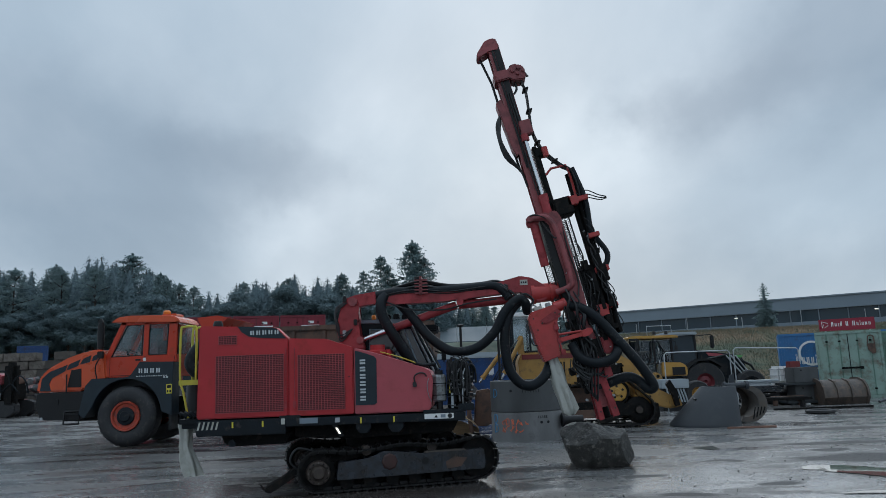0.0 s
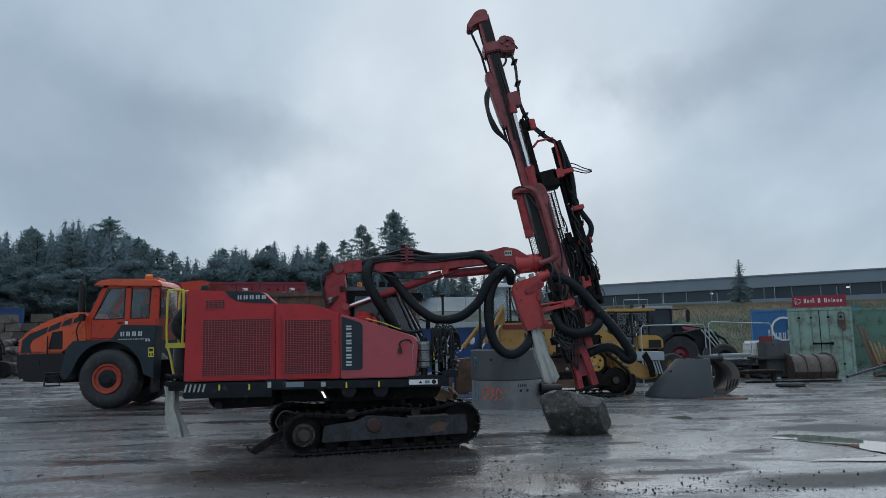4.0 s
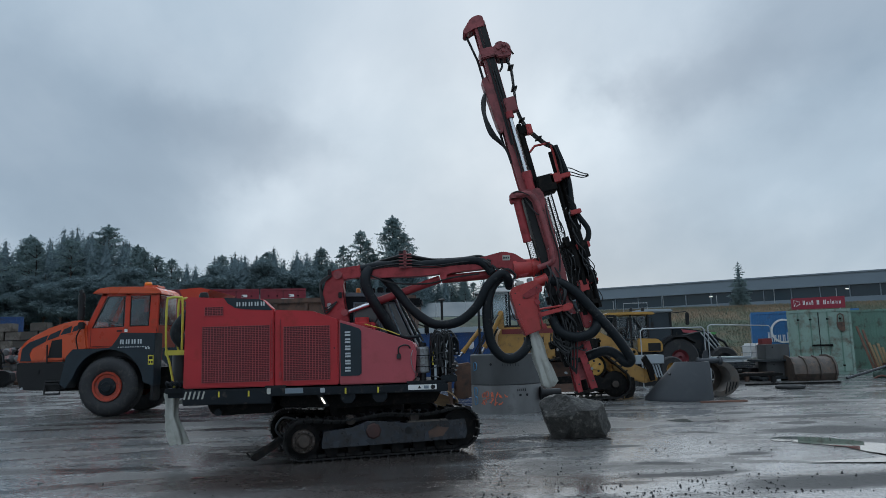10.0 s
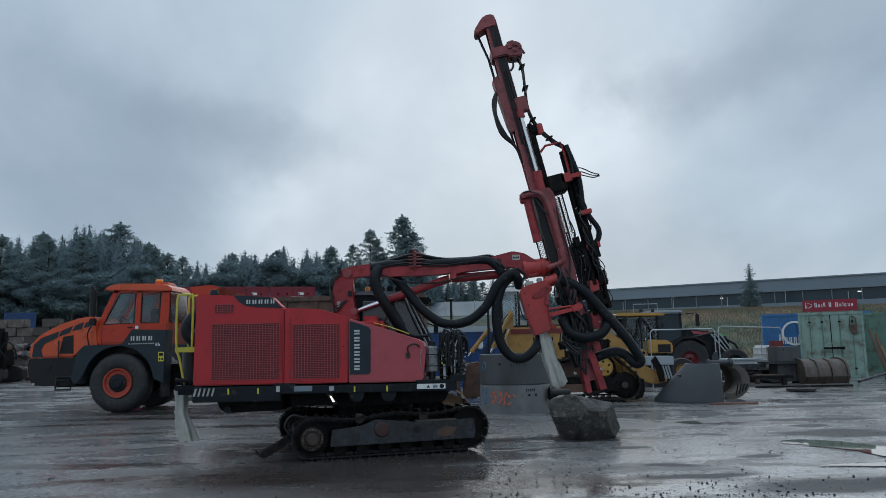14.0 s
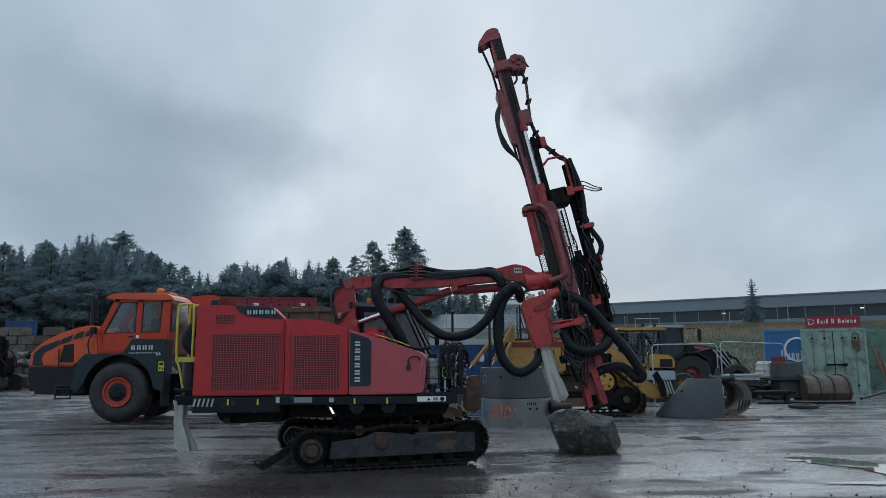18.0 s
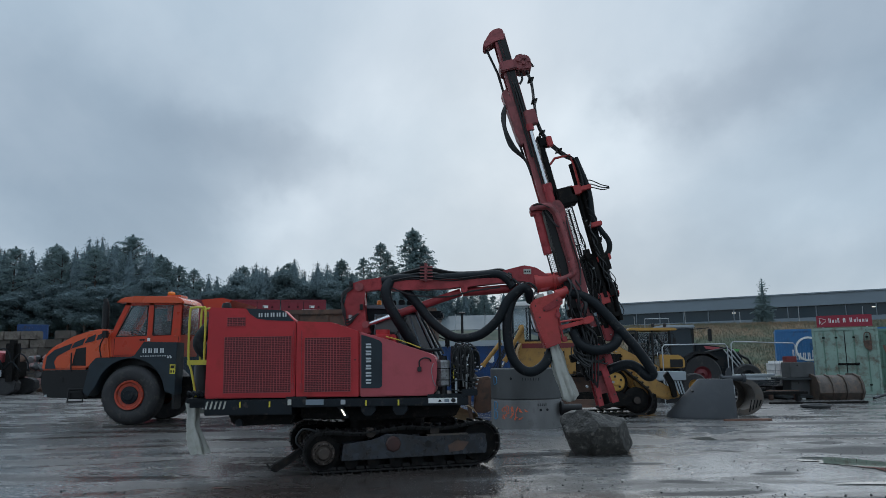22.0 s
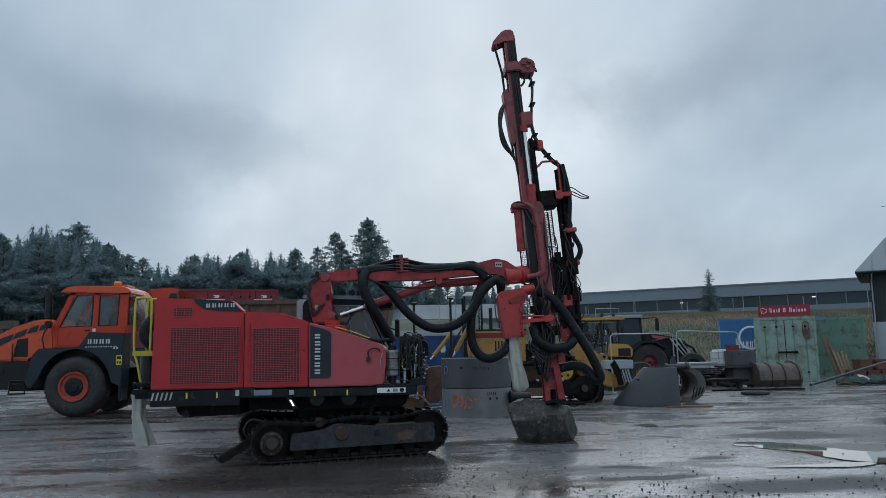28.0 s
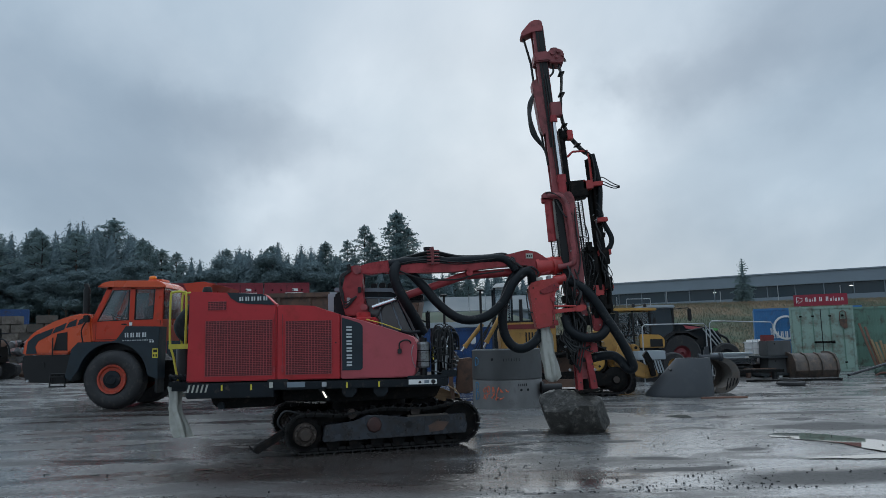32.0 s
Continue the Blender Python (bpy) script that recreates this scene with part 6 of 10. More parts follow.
    for x in (-0.13, -0.07, -0.01, 0.05):
        cyl(b, (x, -0.2, -1.3), (x, -0.2, -0.55), 0.024, 10)
    box(b, -0.2, -0.18, -1.6, 0.04, 0.15, -0.75, 0.02)
    box(b, -0.24, -0.24, -1.7, -0.1, 0.0, -1.25, 0.03)
    P("breaker", b, M["steel_dark"])
    # black sheet added to darken the gaps between the hoses
    b = B()
    box(b, -0.14, -0.19, -1.75, 0.12, -0.135, -0.3, 0.01)
    P("guide_cover", b, M["black"], "black sheet between the mast and its hoses")
    b = B()
    prism(b, [(-0.10, -1.66), (0.15, -1.68), (0.25, -1.42), (-0.05, -1.38)], -0.24, 0.16, 0.012)
    P("foot_block", b, M["red_boom"], "worn red mast foot block")
    for x0, x1, w in ((-0.10, -0.13, 0.085), (0.06, 0.10, 0.115)):
        for y in (-0.22, 0.08):
            b = B()
            prism(b, [(x0, -1.64), (x0 + w, -1.64), (x1 + w, -2.24), (x1, -2.24)], y, y + 0.05, 0.006)
            leg = P("foot_leg", b, M["red_boom"])
            for z in (-1.8, -2.1):
                bolt = B()
                cyl(bolt, (x1 + w * 0.5 + 0.01, y - 0.012, z), (x1 + w * 0.5 + 0.01, y, z), 0.016, 6)
                part("bolt", bolt, M["hub"], leg)
    b = B()
    box(b, -0.14, -0.24, -2.28, 0.22, 0.16, -2.23, 0.008)
    cyl(b, (0.04, -0.04, -2.31), (0.04, -0.04, -1.6), 0.055, 14)
    P("foot_plate", b, M["steel_dark"])
    # dark hoses, valves and couplings packed round the foot
    for k in range(14):
        b = B()
        x0, x1 = lump.uniform(-0.30, 0.1), lump.uniform(-0.28, 0.3)
        z0 = lump.uniform(-1.0, -1.3)
        y = lump.uniform(-0.34, -0.25)
        tube(b, [(x0, y + 0.1, z0), (x0 - 0.05, y, z0 - 0.15), ((x0 + x1) / 2, y, z0 - lump.uniform(0.25, 0.4)), (x1, y + 0.06, z0 - 0.2)], lump.choice((0.012, 0.016, 0.022)), 6)
        P("hydraulic_hose", b, M["hose_small"])
    for k in range(9):
        b = B()
        x, z = lump.uniform(-0.34, -0.05), lump.uniform(-1.75, -1.1)
        box(b, x - lump.uniform(0.03, 0.07), -0.22, z - 0.05, x + 0.05, -0.05, z + lump.uniform(0.03, 0.1), 0.012)
        P("valve", b, M["steel_dark"])
    for x, z in ((-0.27, -1.45), (-0.18, -1.62), (-0.24, -1.86), (0.2, -1.9)):
        b = B()
        cyl(b, (x, -0.27, z), (x, -0.2, z), 0.022, 8)
        P("fitting", b, M["alu"])
    # thick suction hoses hanging on the mast
    def W(x, z):
        a = radians(-LEAN)
        dx, dz = x - MAST0[0], z - MAST0[2]
        return dx * math.cos(a) + dz * math.sin(a), -dx * math.sin(a) + dz * math.cos(a)

    def hose(pts, r, name="suction_hose"):
        b = B()
        tube(b, [(W(x, z)[0], y, W(x, z)[1]) for x, y, z in pts], r, 14, 14, ribs=0.035)
        P(name, b, M["rubber"], "thick black corrugated suction hose")
    hose([(1.70, -0.2, 2.70), (1.95, -0.25, 2.66), (2.22, -0.3, 2.48), (2.54, -0.32, 2.10), (2.83, -0.32, 1.74), (3.03, -0.3, 1.44), (3.08, -0.28, 1.31), (3.0, -0.24, 1.28), (2.86, -0.18, 1.42), (2.72, -0.14, 1.48), (2.52, -0.1, 1.44), (2.32, -0.05, 1.34), (2.2, 0.05, 1.15)], 0.08)
    hose([(1.80, -0.26, 2.06), (1.90, -0.32, 1.84), (2.13, -0.36, 1.73), (2.40, -0.36, 1.77), (2.53, -0.32, 1.90), (2.58, -0.14, 2.05), (2.54, 0.05, 2.2)], 0.08)
    hose([(0.99, -0.2, 2.82), (0.80, -0.24, 2.6), (0.70, -0.26, 2.2), (0.74, -0.26, 1.72), (0.9, -0.26, 1.46), (1.1, -0.26, 1.40), (1.3, -0.24, 1.52), (1.42, -0.16, 1.72), (1.47, -0.02, 1.92), (1.48, 0.08, 2.1)], 0.08)
    for k in range(5):
        b = B()
        o = 0.05 * k
        tube(b, [(W(1.95 + o, 2.1)[0], -0.25, W(1.95 + o, 2.1)[1]), (W(2.0 + o, 1.75)[0], -0.3, W(2.0 + o, 1.75)[1]), (W(1.98 + o * 0.6, 1.4)[0], -0.3, W(1.98 + o, 1.35 - o)[1]), (W(2.15, 1.2)[0], -0.25, W(2.15, 1.2)[1])], 0.014, 6)
        P("hydraulic_hose", b, M["hose_small"])


on_mast()


# ---- dump truck ----
TN, TF = 20.6, 23.4
truck = thing("dump_truck", (-6.0, 22.0, 0), "orange-red articulated dump truck with dark fenders parked behind the rig", "dump truck")


def wheel(parent, x, y0, y1, r=0.82, rim=True):
    s = -1 if y0 < y1 else 1
    b = B()
    prof = [(0.40, 0.03), (0.43, 0.0), (0.52, -0.035), (0.66, -0.04), (0.745, -0.005), (0.795, 0.05), (r, 0.12), (r, 0.5), (0.79, 0.57), (0.70, 0.60), (0.40, 0.56)]
    lathe(b, prof, (x, y0, r), (0, -s, 0), 40)
    w = part("wheel", b, M["tyre"], parent, "large muddy tyre on a red rim", origin=(x, y0, r))
    for k in range(36):
        b = B()
        a = 2 * math.pi * k / 36
        q = 0.12
        pts = []
        for da, rr in ((-q * 0.4, r - 0.01), (q * 0.4, r - 0.01), (q * 0.4, r + 0.006), (-q * 0.4, r + 0.006)):
            pts.append((x + rr * math.sin(a + da), r + rr * math.cos(a + da)))
        prism(b, pts, y0 - s * 0.08, y0 - s * 0.3)
        part("tread_block", b, M["tyre"], w)
    if rim:
        b = B()
        lathe(b, [(0.20, 0.03), (0.27, 0.02), (0.33, 0.015), (0.345, -0.01), (0.36, -0.03), (0.40, -0.035), (0.41, 0.0), (0.41, 0.06), (0.20, 0.16)], (x, y0, r), (0, -s, 0), 32)
        rm = part("rim", b, M["rim_red"], w, "dull orange-red rim")
        b = B()
        lathe(b, [(0.01, -0.07), (0.13, -0.07), (0.15, -0.04), (0.23, -0.02), (0.245, 0.0), (0.245, 0.14), (0.01, 0.16)], (x, y0, r), (0, -s, 0), 28)
        part("hub", b, M["deck"], w, "dark hub")
    return w


def truck_front():
    wheel(truck, -9.39, TN, TF)
    wheel(truck, -9.39, TF, TN)
    for x in (-4.6, -2.75):
        wheel(truck, x, TN + 0.05, TF)
        wheel(truck, x, TF - 0.05, TN)
    b = B()
    prism(b, [(-12.0, 1.53), (-12.02, 1.2), (-11.9, 0.82), (-11.78, 0.78), (-10.95, 0.75), (-10.62, 0.78), (-10.6, 1.53)], TN + 0.15, TF - 0.15, 0.03)
    bp = part("bumper", b, M["black"], truck, "dark grey front bumper")
    b = B()
    cyl(b, (-11.82, TN + 0.12, 0.83), (-11.82, TN + 0.2, 0.83), 0.035, 12)
    part("tow_eye", b, M["galv"], bp)
    b = B()
    tube(b, [(-11.15, TN + 0.1, 1.0), (-11.15, TN + 0.05, 0.66), (-10.72, TN + 0.05, 0.66), (-10.72, TN + 0.1, 1.0), (-11.15, TN + 0.1, 1.0)], 0.03, 8, straight=True)
    box(b, -11.13, TN + 0.02, 0.9, -10.74, TN + 0.16, 0.96, 0.01)
    part("step", b, M["black"], truck, "black tubular step")
    b = B()
    box(b, -11.55, TN + 0.13, 1.2, -11.35, TN + 0.16, 1.34, 0.01)
    part("side_lamp", b, M["black"], bp)
    b = B()
    prism(b, [(-12.05, 1.54), (-12.01, 1.86), (-11.92, 2.03), (-11.72, 2.21), (-11.19, 2.47), (-10.75, 2.61), (-10.4, 2.69), (-10.15, 2.66), (-10.05, 1.85), (-10.6, 1.75), (-10.75, 1.54)], TN + 0.2, TF - 0.2, 0.05)
    bo = part("bonnet", b, M["truck_orange"], truck, "light orange sloping bonnet")
    y = TN + 0.2
    for pts in ([(-11.93, 1.58), (-11.89, 1.92), (-11.69, 2.10), (-11.17, 2.29), (-11.24, 2.11), (-11.60, 1.93), (-11.68, 1.77), (-11.62, 1.58)],
                [(-11.21, 2.13), (-11.12, 2.30), (-10.81, 2.43), (-10.88, 2.24)],
                [(-10.83, 2.28), (-10.73, 2.44), (-10.51, 2.53), (-10.55, 2.34)],
                [(-10.50, 2.36), (-10.45, 2.50), (-10.34, 2.55), (-10.33, 2.40)],
                [(-11.16, 1.66), (-11.06, 2.13), (-10.78, 2.17), (-10.76, 1.65)]):
        b = B()
        prism(b, pts, y - 0.012, y + 0.01)
        part("bonnet_panel", b, M["slate"] if pts[0][0] != -11.16 else M["black"], bo, "dark grille panel")
    b = B()
    tube(b, [(-11.15, y - 0.06, 1.5), (-11.15, y - 0.08, 2.02)], 0.02, 8, straight=True)
    part("marker_pole", b, M["black"], truck)
    # cab shell as posts, roof and lower body, with real window openings
    b = B()
    prism(b, [(-10.08, 1.88), (-10.13, 2.45), (-9.98, 2.42), (-9.1, 2.46), (-8.1, 2.48), (-8.12, 1.86)], TN + 0.25, TN + 1.65, 0.02)
    body = part("cab_body", b, M["truck"], truck, "orange-red cab body")
    for y0, y1 in ((TN + 0.25, TN + 0.33), (TN + 1.57, TN + 1.65)):
        for pts in ([(-10.15, 2.44), (-10, 2.40), (-9.54, 3.42), (-9.69, 3.44)], [(-9.07, 2.44), (-8.92, 2.45), (-8.89, 3.42), (-9.04, 3.42)], [(-8.38, 2.45), (-8.12, 2.45), (-8.1, 3.4), (-8.32, 3.42)], [(-9.71, 3.33), (-8.12, 3.33), (-8.12, 3.44), (-9.71, 3.44)]):
            b = B()
            prism(b, pts, y0, y1, 0.01)
            part("cab_post", b, M["truck"], truck)
    for y0 in (TN + 0.28, TN + 1.60):
        for pts in ([(-10, 2.42), (-9.07, 2.46), (-9.04, 3.36), (-9.54, 3.36)], [(-8.92, 2.46), (-8.37, 2.46), (-8.32, 3.36), (-8.9, 3.36)]):
            b = B()
            prism(b, pts, y0, y0 + 0.012)
            ob = part("side_window", b, M["clear"], truck, "clear tinted side window")
            ob.visible_shadow = False
    for y0 in (TN + 0.272,):
        for pts in ([(-9.97, 2.45), (-9.11, 2.48), (-9.08, 3.32), (-9.52, 3.32)], [(-8.91, 2.48), (-8.4, 2.48), (-8.36, 3.33), (-8.89, 3.33)]):
            b = B()
            tube(b, [(x, y0, z) for x, z in pts + pts[:1]], 0.018, 6, straight=True)
            part("window_seal", b, M["black"], truck)
    b = B()
    prism(b, [(-10.09, 2.55), (-10.07, 2.55), (-9.68, 3.42), (-9.71, 3.42)], TN + 0.33, TN + 1.57)
    part("windscreen", b, M["clear"], truck, "raked windscreen").visible_shadow = False
    b = B()
    box(b, -8.11, TN + 0.33, 2.5, -8.09, TN + 1.57, 3.36)
    part("rear_window", b, M["clear"], truck).visible_shadow = False
    b = B()
    prism(b, [(-9.99, 3.42), (-9.79, 3.56), (-9.42, 3.60), (-8.24, 3.57), (-8.04, 3.46), (-8, 3.34), (-8.12, 3.40), (-9.71, 3.42)], TN + 0.18, TN + 1.72, 0.03)
    part("cab_roof", b, M["truck_orange"], truck, "light orange cab roof")
    b = B()
    box(b, -8.74, TN + 0.7, 3.58, -8.32, TN + 1.3, 3.66, 0.02)
    lb = part("beacon_bar", b, M["truck_orange"], truck)
    b = B()
    lathe(b, [(0.1, 0), (0.11, 0.08), (0.08, 0.13), (0.01, 0.14)], (-8.67, TN + 0.9, 3.64), (0, 0, 1), 14)
    part("beacon", b, M["amber"], lb, "amber beacon")
    b = B()
    box(b, -10.05, TN + 0.5, 1.85, -9.32, TN + 1.4, 2.4, 0.05)
    cyl(b, (-9.71, TN + 0.95, 2.3), (-9.83, TN + 0.95, 2.62), 0.035, 8)
    lathe(b, [(0.2, 0), (0.22, 0.01), (0.22, 0.03), (0.2, 0.04)], (-9.72, TN + 0.95, 2.6), (0.5, 0, 1), 18)
    box(b, -8.87, TN + 0.75, 2.1, -8.42, TN + 1.4, 2.9, 0.06)
    part("seat", b, M["black"], truck, "black driver's seat and dash")
    b = B()
    cyl(b, (-10.36, TN + 0.4, 2.2), (-10.36, TN + 0.4, 3.45), 0.07, 14)
    cyl(b, (-10.36, TN + 0.4, 2.72), (-10.36, TN + 0.4, 3.40), 0.095, 16)
    cyl(b, (-10.36, TN + 0.4, 3.44), (-10.40, TN + 0.4, 3.54), 0.065, 14)
    part("exhaust_pipe", b, M["black"], truck, "black exhaust stack")
    b = B()
    tube(b, [(-10.28, TN + 0.1, 1.85), (-10.31, TN + 0.05, 2.2), (-10.15, TN + 0.05, 2.5), (-10.11, TN + 0.15, 2.55)], 0.02, 6)
    box(b, -10.25, TN - 0.02, 2.42, -10.09, TN + 0.1, 2.62, 0.02)
    part("mirror", b, M["black"], truck)
    for pts in ([(-10, 2.40), (-10, 1.93), (-9.04, 1.93), (-9.02, 2.44)], [(-8.98, 2.44), (-8.98, 2.31)], [(-8.17, 2.44), (-8.15, 2.30)]):
        b = B()
        tube(b, [(x, TN + 0.249, z) for x, z in pts], 0.007, 5, straight=True)
        part("door_seam", b, M["black"], truck)
    b = B()
    box(b, -9.27, TN + 0.225, 2.33, -9.12, TN + 0.255, 2.37, 0.006)
    part("door_handle", b, M["black"], truck)
    b = B()
    box(b, -9.05, TN + 0.235, 2.31, -8.97, TN + 0.25, 2.40)
    part("label_plate", b, M["white"], truck)
    # fender with wheel arch
    b = B()
    arch = [(-9.39 + 0.98 * math.cos(a), 0.86 + 0.98 * math.sin(a)) for a in (math.pi * (0.02 + 0.90 * i / 18) for i in range(19))]
    prism(b, [(-8.12, 0.8), (-8.09, 2.26), (-9.05, 2.29), (-9.29, 1.90), (-9.42, 1.86), (-10.38, 1.87), (-10.56, 1.68), (-10.72, 0.92), (-10.55, 0.80)] + arch[::-1], TN + 0.0, TN + 0.55, 0.015)
    well = B()
    box(well, -10.55, TN + 0.56, 0.85, -8.17, TN + 0.62, 2.2)
    part("wheel_well", well, M["black"], truck)
    fe = part("fender", b, M["slate"], truck, "dark slate fender with pale lettering")
    bars(fe, -9.06, 1.975, (0.13, 0.13, 0.14, 0.14), (0.125,) * 4, TN, 0.03, M["letter"])
    bars(fe, -9.12, 1.875, (0.05,) * 13, (0.03,) * 13, TN, 0.018, M["letter"])
    bars(fe, -8.36, 1.82, (0.16,), (0.05,), TN, 0.02, M["letter"])
    b = B()
    box(b, -8.27, TN - 0.008, 1.39, -8.12, TN, 1.65)
    st = part("warning_label", b, M["stripe_yellow"], fe, "yellow warning label")
    b = B()
    box(b, -8.25, TN - 0.012, 1.54, -8.14, TN - 0.008, 1.62)
    box(b, -8.25, TN - 0.012, 1.42, -8.21, TN - 0.008, 1.49)
    box(b, -8.18, TN - 0.012, 1.42, -8.14, TN - 0.008, 1.49)
    part("symbol", b, M["black"], st)
    b = B()
    box(b, -8.2, TN + 0.02, 0.42, -8.12, TN + 0.5, 0.85, 0.01)
    part("mudflap", b, M["black"], truck)
    b = B()
    box(b, -11.6, TN + 0.85, 0.7, -7.0, TF - 0.85, 1.3, 0.04)
    box(b, -7.2, TN + 0.95, 0.8, -1.2, TF - 0.95, 1.35, 0.04)
    box(b, -9.6, TN + 0.4, 0.7, -9.3, TF - 0.4, 0.95, 0.04)
    part("chassis", b, M["steel_dark"], truck)
    b = B()
    prism(b, [(-7.2, 3.05), (-6.8, 1.75), (-5.9, 1.5), (-2.2, 1.45), (-0.9, 2.1), (-0.75, 2.95), (-0.9, 3.0), (-2.0, 2.98)], TN - 0.15, TF + 0.15, 0.04)
    du = part("dump_body", b, M["rust"], truck, "rusty brown dump body")
    b = B()
    box(b, -7.25, TN - 0.22, 2.95, -0.8, TN - 0.1, 3.09, 0.02)
    part("top_rail", b, M["rust"], du)
    for k in range(7):
        b = B()
        x = -6.4 + 0.85 * k
        box(b, x - 0.06, TN - 0.22, 1.6, x + 0.06, TN - 0.1, 2.96, 0.02)
        part("rib", b, M["rust"], du)
    b = B()
    prism(b, [(-7.3, 3.1), (-7.0, 3.1), (-6.6, 3.42), (-6.9, 3.5), (-7.5, 3.45)], TN + 0.1, TF - 0.1, 0.02)
    part("spill_guard", b, M["truck"], du, "orange spill guard")


truck_front()


# ---- yard: concrete goods and the rock ----
def boulder():
    bm = B()
    bmesh.ops.create_icosphere(bm, subdivisions=5, radius=1.0)
    # flat faces of the block: outward normal and distance from its heart
    faces = [((-0.91, -0.05, 0.41), 0.62), ((-0.94, 0.05, -0.34), 0.53), ((0.958, -0.08, 0.287), 0.515), ((0.83, -0.1, -0.555), 0.62), ((0.2, 0.12, 0.97), 0.30),
             ((-0.33, 0.05, 0.945), 0.45), ((0.55, 0.1, 0.83), 0.43), ((0.2, -0.93, -0.30), 0.50), ((-0.55, -0.58, 0.60), 0.43), ((-0.66, -0.72, -0.15), 0.52), ((0.80, -0.60, 0.10), 0.53),
             ((0.2, -0.45, 0.87), 0.37), ((0.1, -0.8, -0.58), 0.50), ((0, 1, 0.1), 0.55), ((0.7, 0.7, 0.1), 0.60), ((-0.7, 0.7, 0.1), 0.60)]
    planes = [(Vector(q).normalized(), p) for q, p in faces]
    for v in bm.verts:
        d = v.co.normalized()
        r = min(p / max(d.dot(q), 1e-3) for q, p in planes if d.dot(q) > 0.05)
        r += 0.022 * noise.noise(d * 2.5) - 0.024 * abs(noise.noise(d * 4.0)) + 0.008 * noise.noise(d * 10) + 0.003 * noise.noise(d * 24)
        v.co = d * r
    low = -0.37
    for v in bm.verts:
        v.co.z = max(v.co.z, low)
        v.co += Vector((2.24, 13.35, -low))
    solid("boulder", bm, M["rock"], "angular grey granite boulder on the wet yard", "rock", origin=(2.13, 13.2, 0), smooth=22)


boulder()


def manhole():
    c = Vector((1.46, 18.75, 0))
    t = thing("concrete_manhole", c, "two stacked grey concrete manhole rings with spray marks", "manhole ring")
    b = B()
    lathe(b, [(0.70, 0.0), (0.87, 0.0), (0.87, 0.665), (0.85, 0.68), (0.70, 0.68)], c, (0, 0, 1), 64)
    low = part("lower_ring", b, M["concrete"], t, "lighter grey concrete ring")
    b = B()
    lathe(b, [(0.70, 0.682), (0.86, 0.69), (0.872, 0.70), (0.872, 1.40), (0.85, 1.42), (0.70, 1.42)], c, (0, 0, 1), 64)
    up = part("upper_ring", b, M["concrete_dark"], t, "darker damp concrete ring")

    def on(a, z, r=0.874):
        return c + Vector((r * math.sin(radians(a)), -r * math.cos(radians(a)), z))
    for a, z, h in ((-28, 1.18, up), (18, 0.44, low), (30, 0.44, low)):
        b = B()
        cyl(b, on(a, z, 0.86), on(a, z, 0.877), 0.032, 12)
        part("lifting_hole", b, M["black"], h)
    for k in range(7):                   # stencilled marks, not legible
        b = B()
        a = -9 + 4.2 * k
        tube(b, [on(a, 1.13), on(a, 1.20)], 0.007, 5, straight=True)
        part("stencil_bar", b, M["black"], up)
        if k < 5:
            b = B()
            a = 14 + 3.4 * k
            tube(b, [on(a, 0.53), on(a, 0.59)], 0.010, 5, straight=True)
            part("stencil_bar", b, M["black"], low)
    rnd = random.Random(4)
    for row, z in enumerate((0.46, 0.30)):
        for k in range(6 - row):
            b = B()
            a = -46 + 7.5 * k
            pts = [on(a + rnd.uniform(-1, 6), z + rnd.uniform(-0.085, 0.085), 0.873) for _ in range(5)]
            tube(b, pts, 0.011, 5, 4)
            part("spray_mark", b, M["graffiti"], low, "orange spray scribble")
    for z, h in ((1.12, up), (0.52, low), (0.3, low)):
        b = B()
        tube(b, [on(-66, z - 0.09), on(-66, z + 0.1), on(-58, z + 0.08), on(-58, z - 0.05), on(-66, z - 0.09)], 0.011, 5, 2)
        part("spray_mark", b, M["chalk_blue"], h, "blue spray mark")
    b = B()
    lathe(b, [(0.10, 0), (0.17, 0), (0.17, 0.05), (0.11, 0.06), (0.105, 0.5), (0.08, 0.5)], (2.24, 18.2, 0.45), (1, 0.1, 0), 24)
    part("pipe_stub", b, M["black"], t, "black plastic pipe stub")


manhole()


def cone():
    t = thing("concrete_cone", (6.3, 20.9, 0), "dark grey eccentric concrete manhole cone", "manhole cone")
    b = B()
    n = 56
    def ring(cx, cy, r, z):
        return [Vector((cx + r * math.cos(a), cy + r * math.sin(a), z)) for a in (2 * math.pi * i / n for i in range(n))]
    rings(b, [ring(6.42, 20.9, 0.92, 0.0), ring(6.42, 20.9, 0.92, 0.07), ring(6.84, 20.9, 0.47, 1.0), ring(6.84, 20.9, 0.46, 1.02), ring(6.84, 20.9, 0.36, 1.02), ring(6.42, 20.9, 0.8, 0.05)], n, False)
    part("cone", b, M["concrete_slate"], t, smooth=50)
    b = B()
    cyl(b, (6.0, 20.15, 0.72), (6.0, 20.32, 0.74), 0.03, 10)
    part("lifting_hole", b, M["black"], t)


cone()


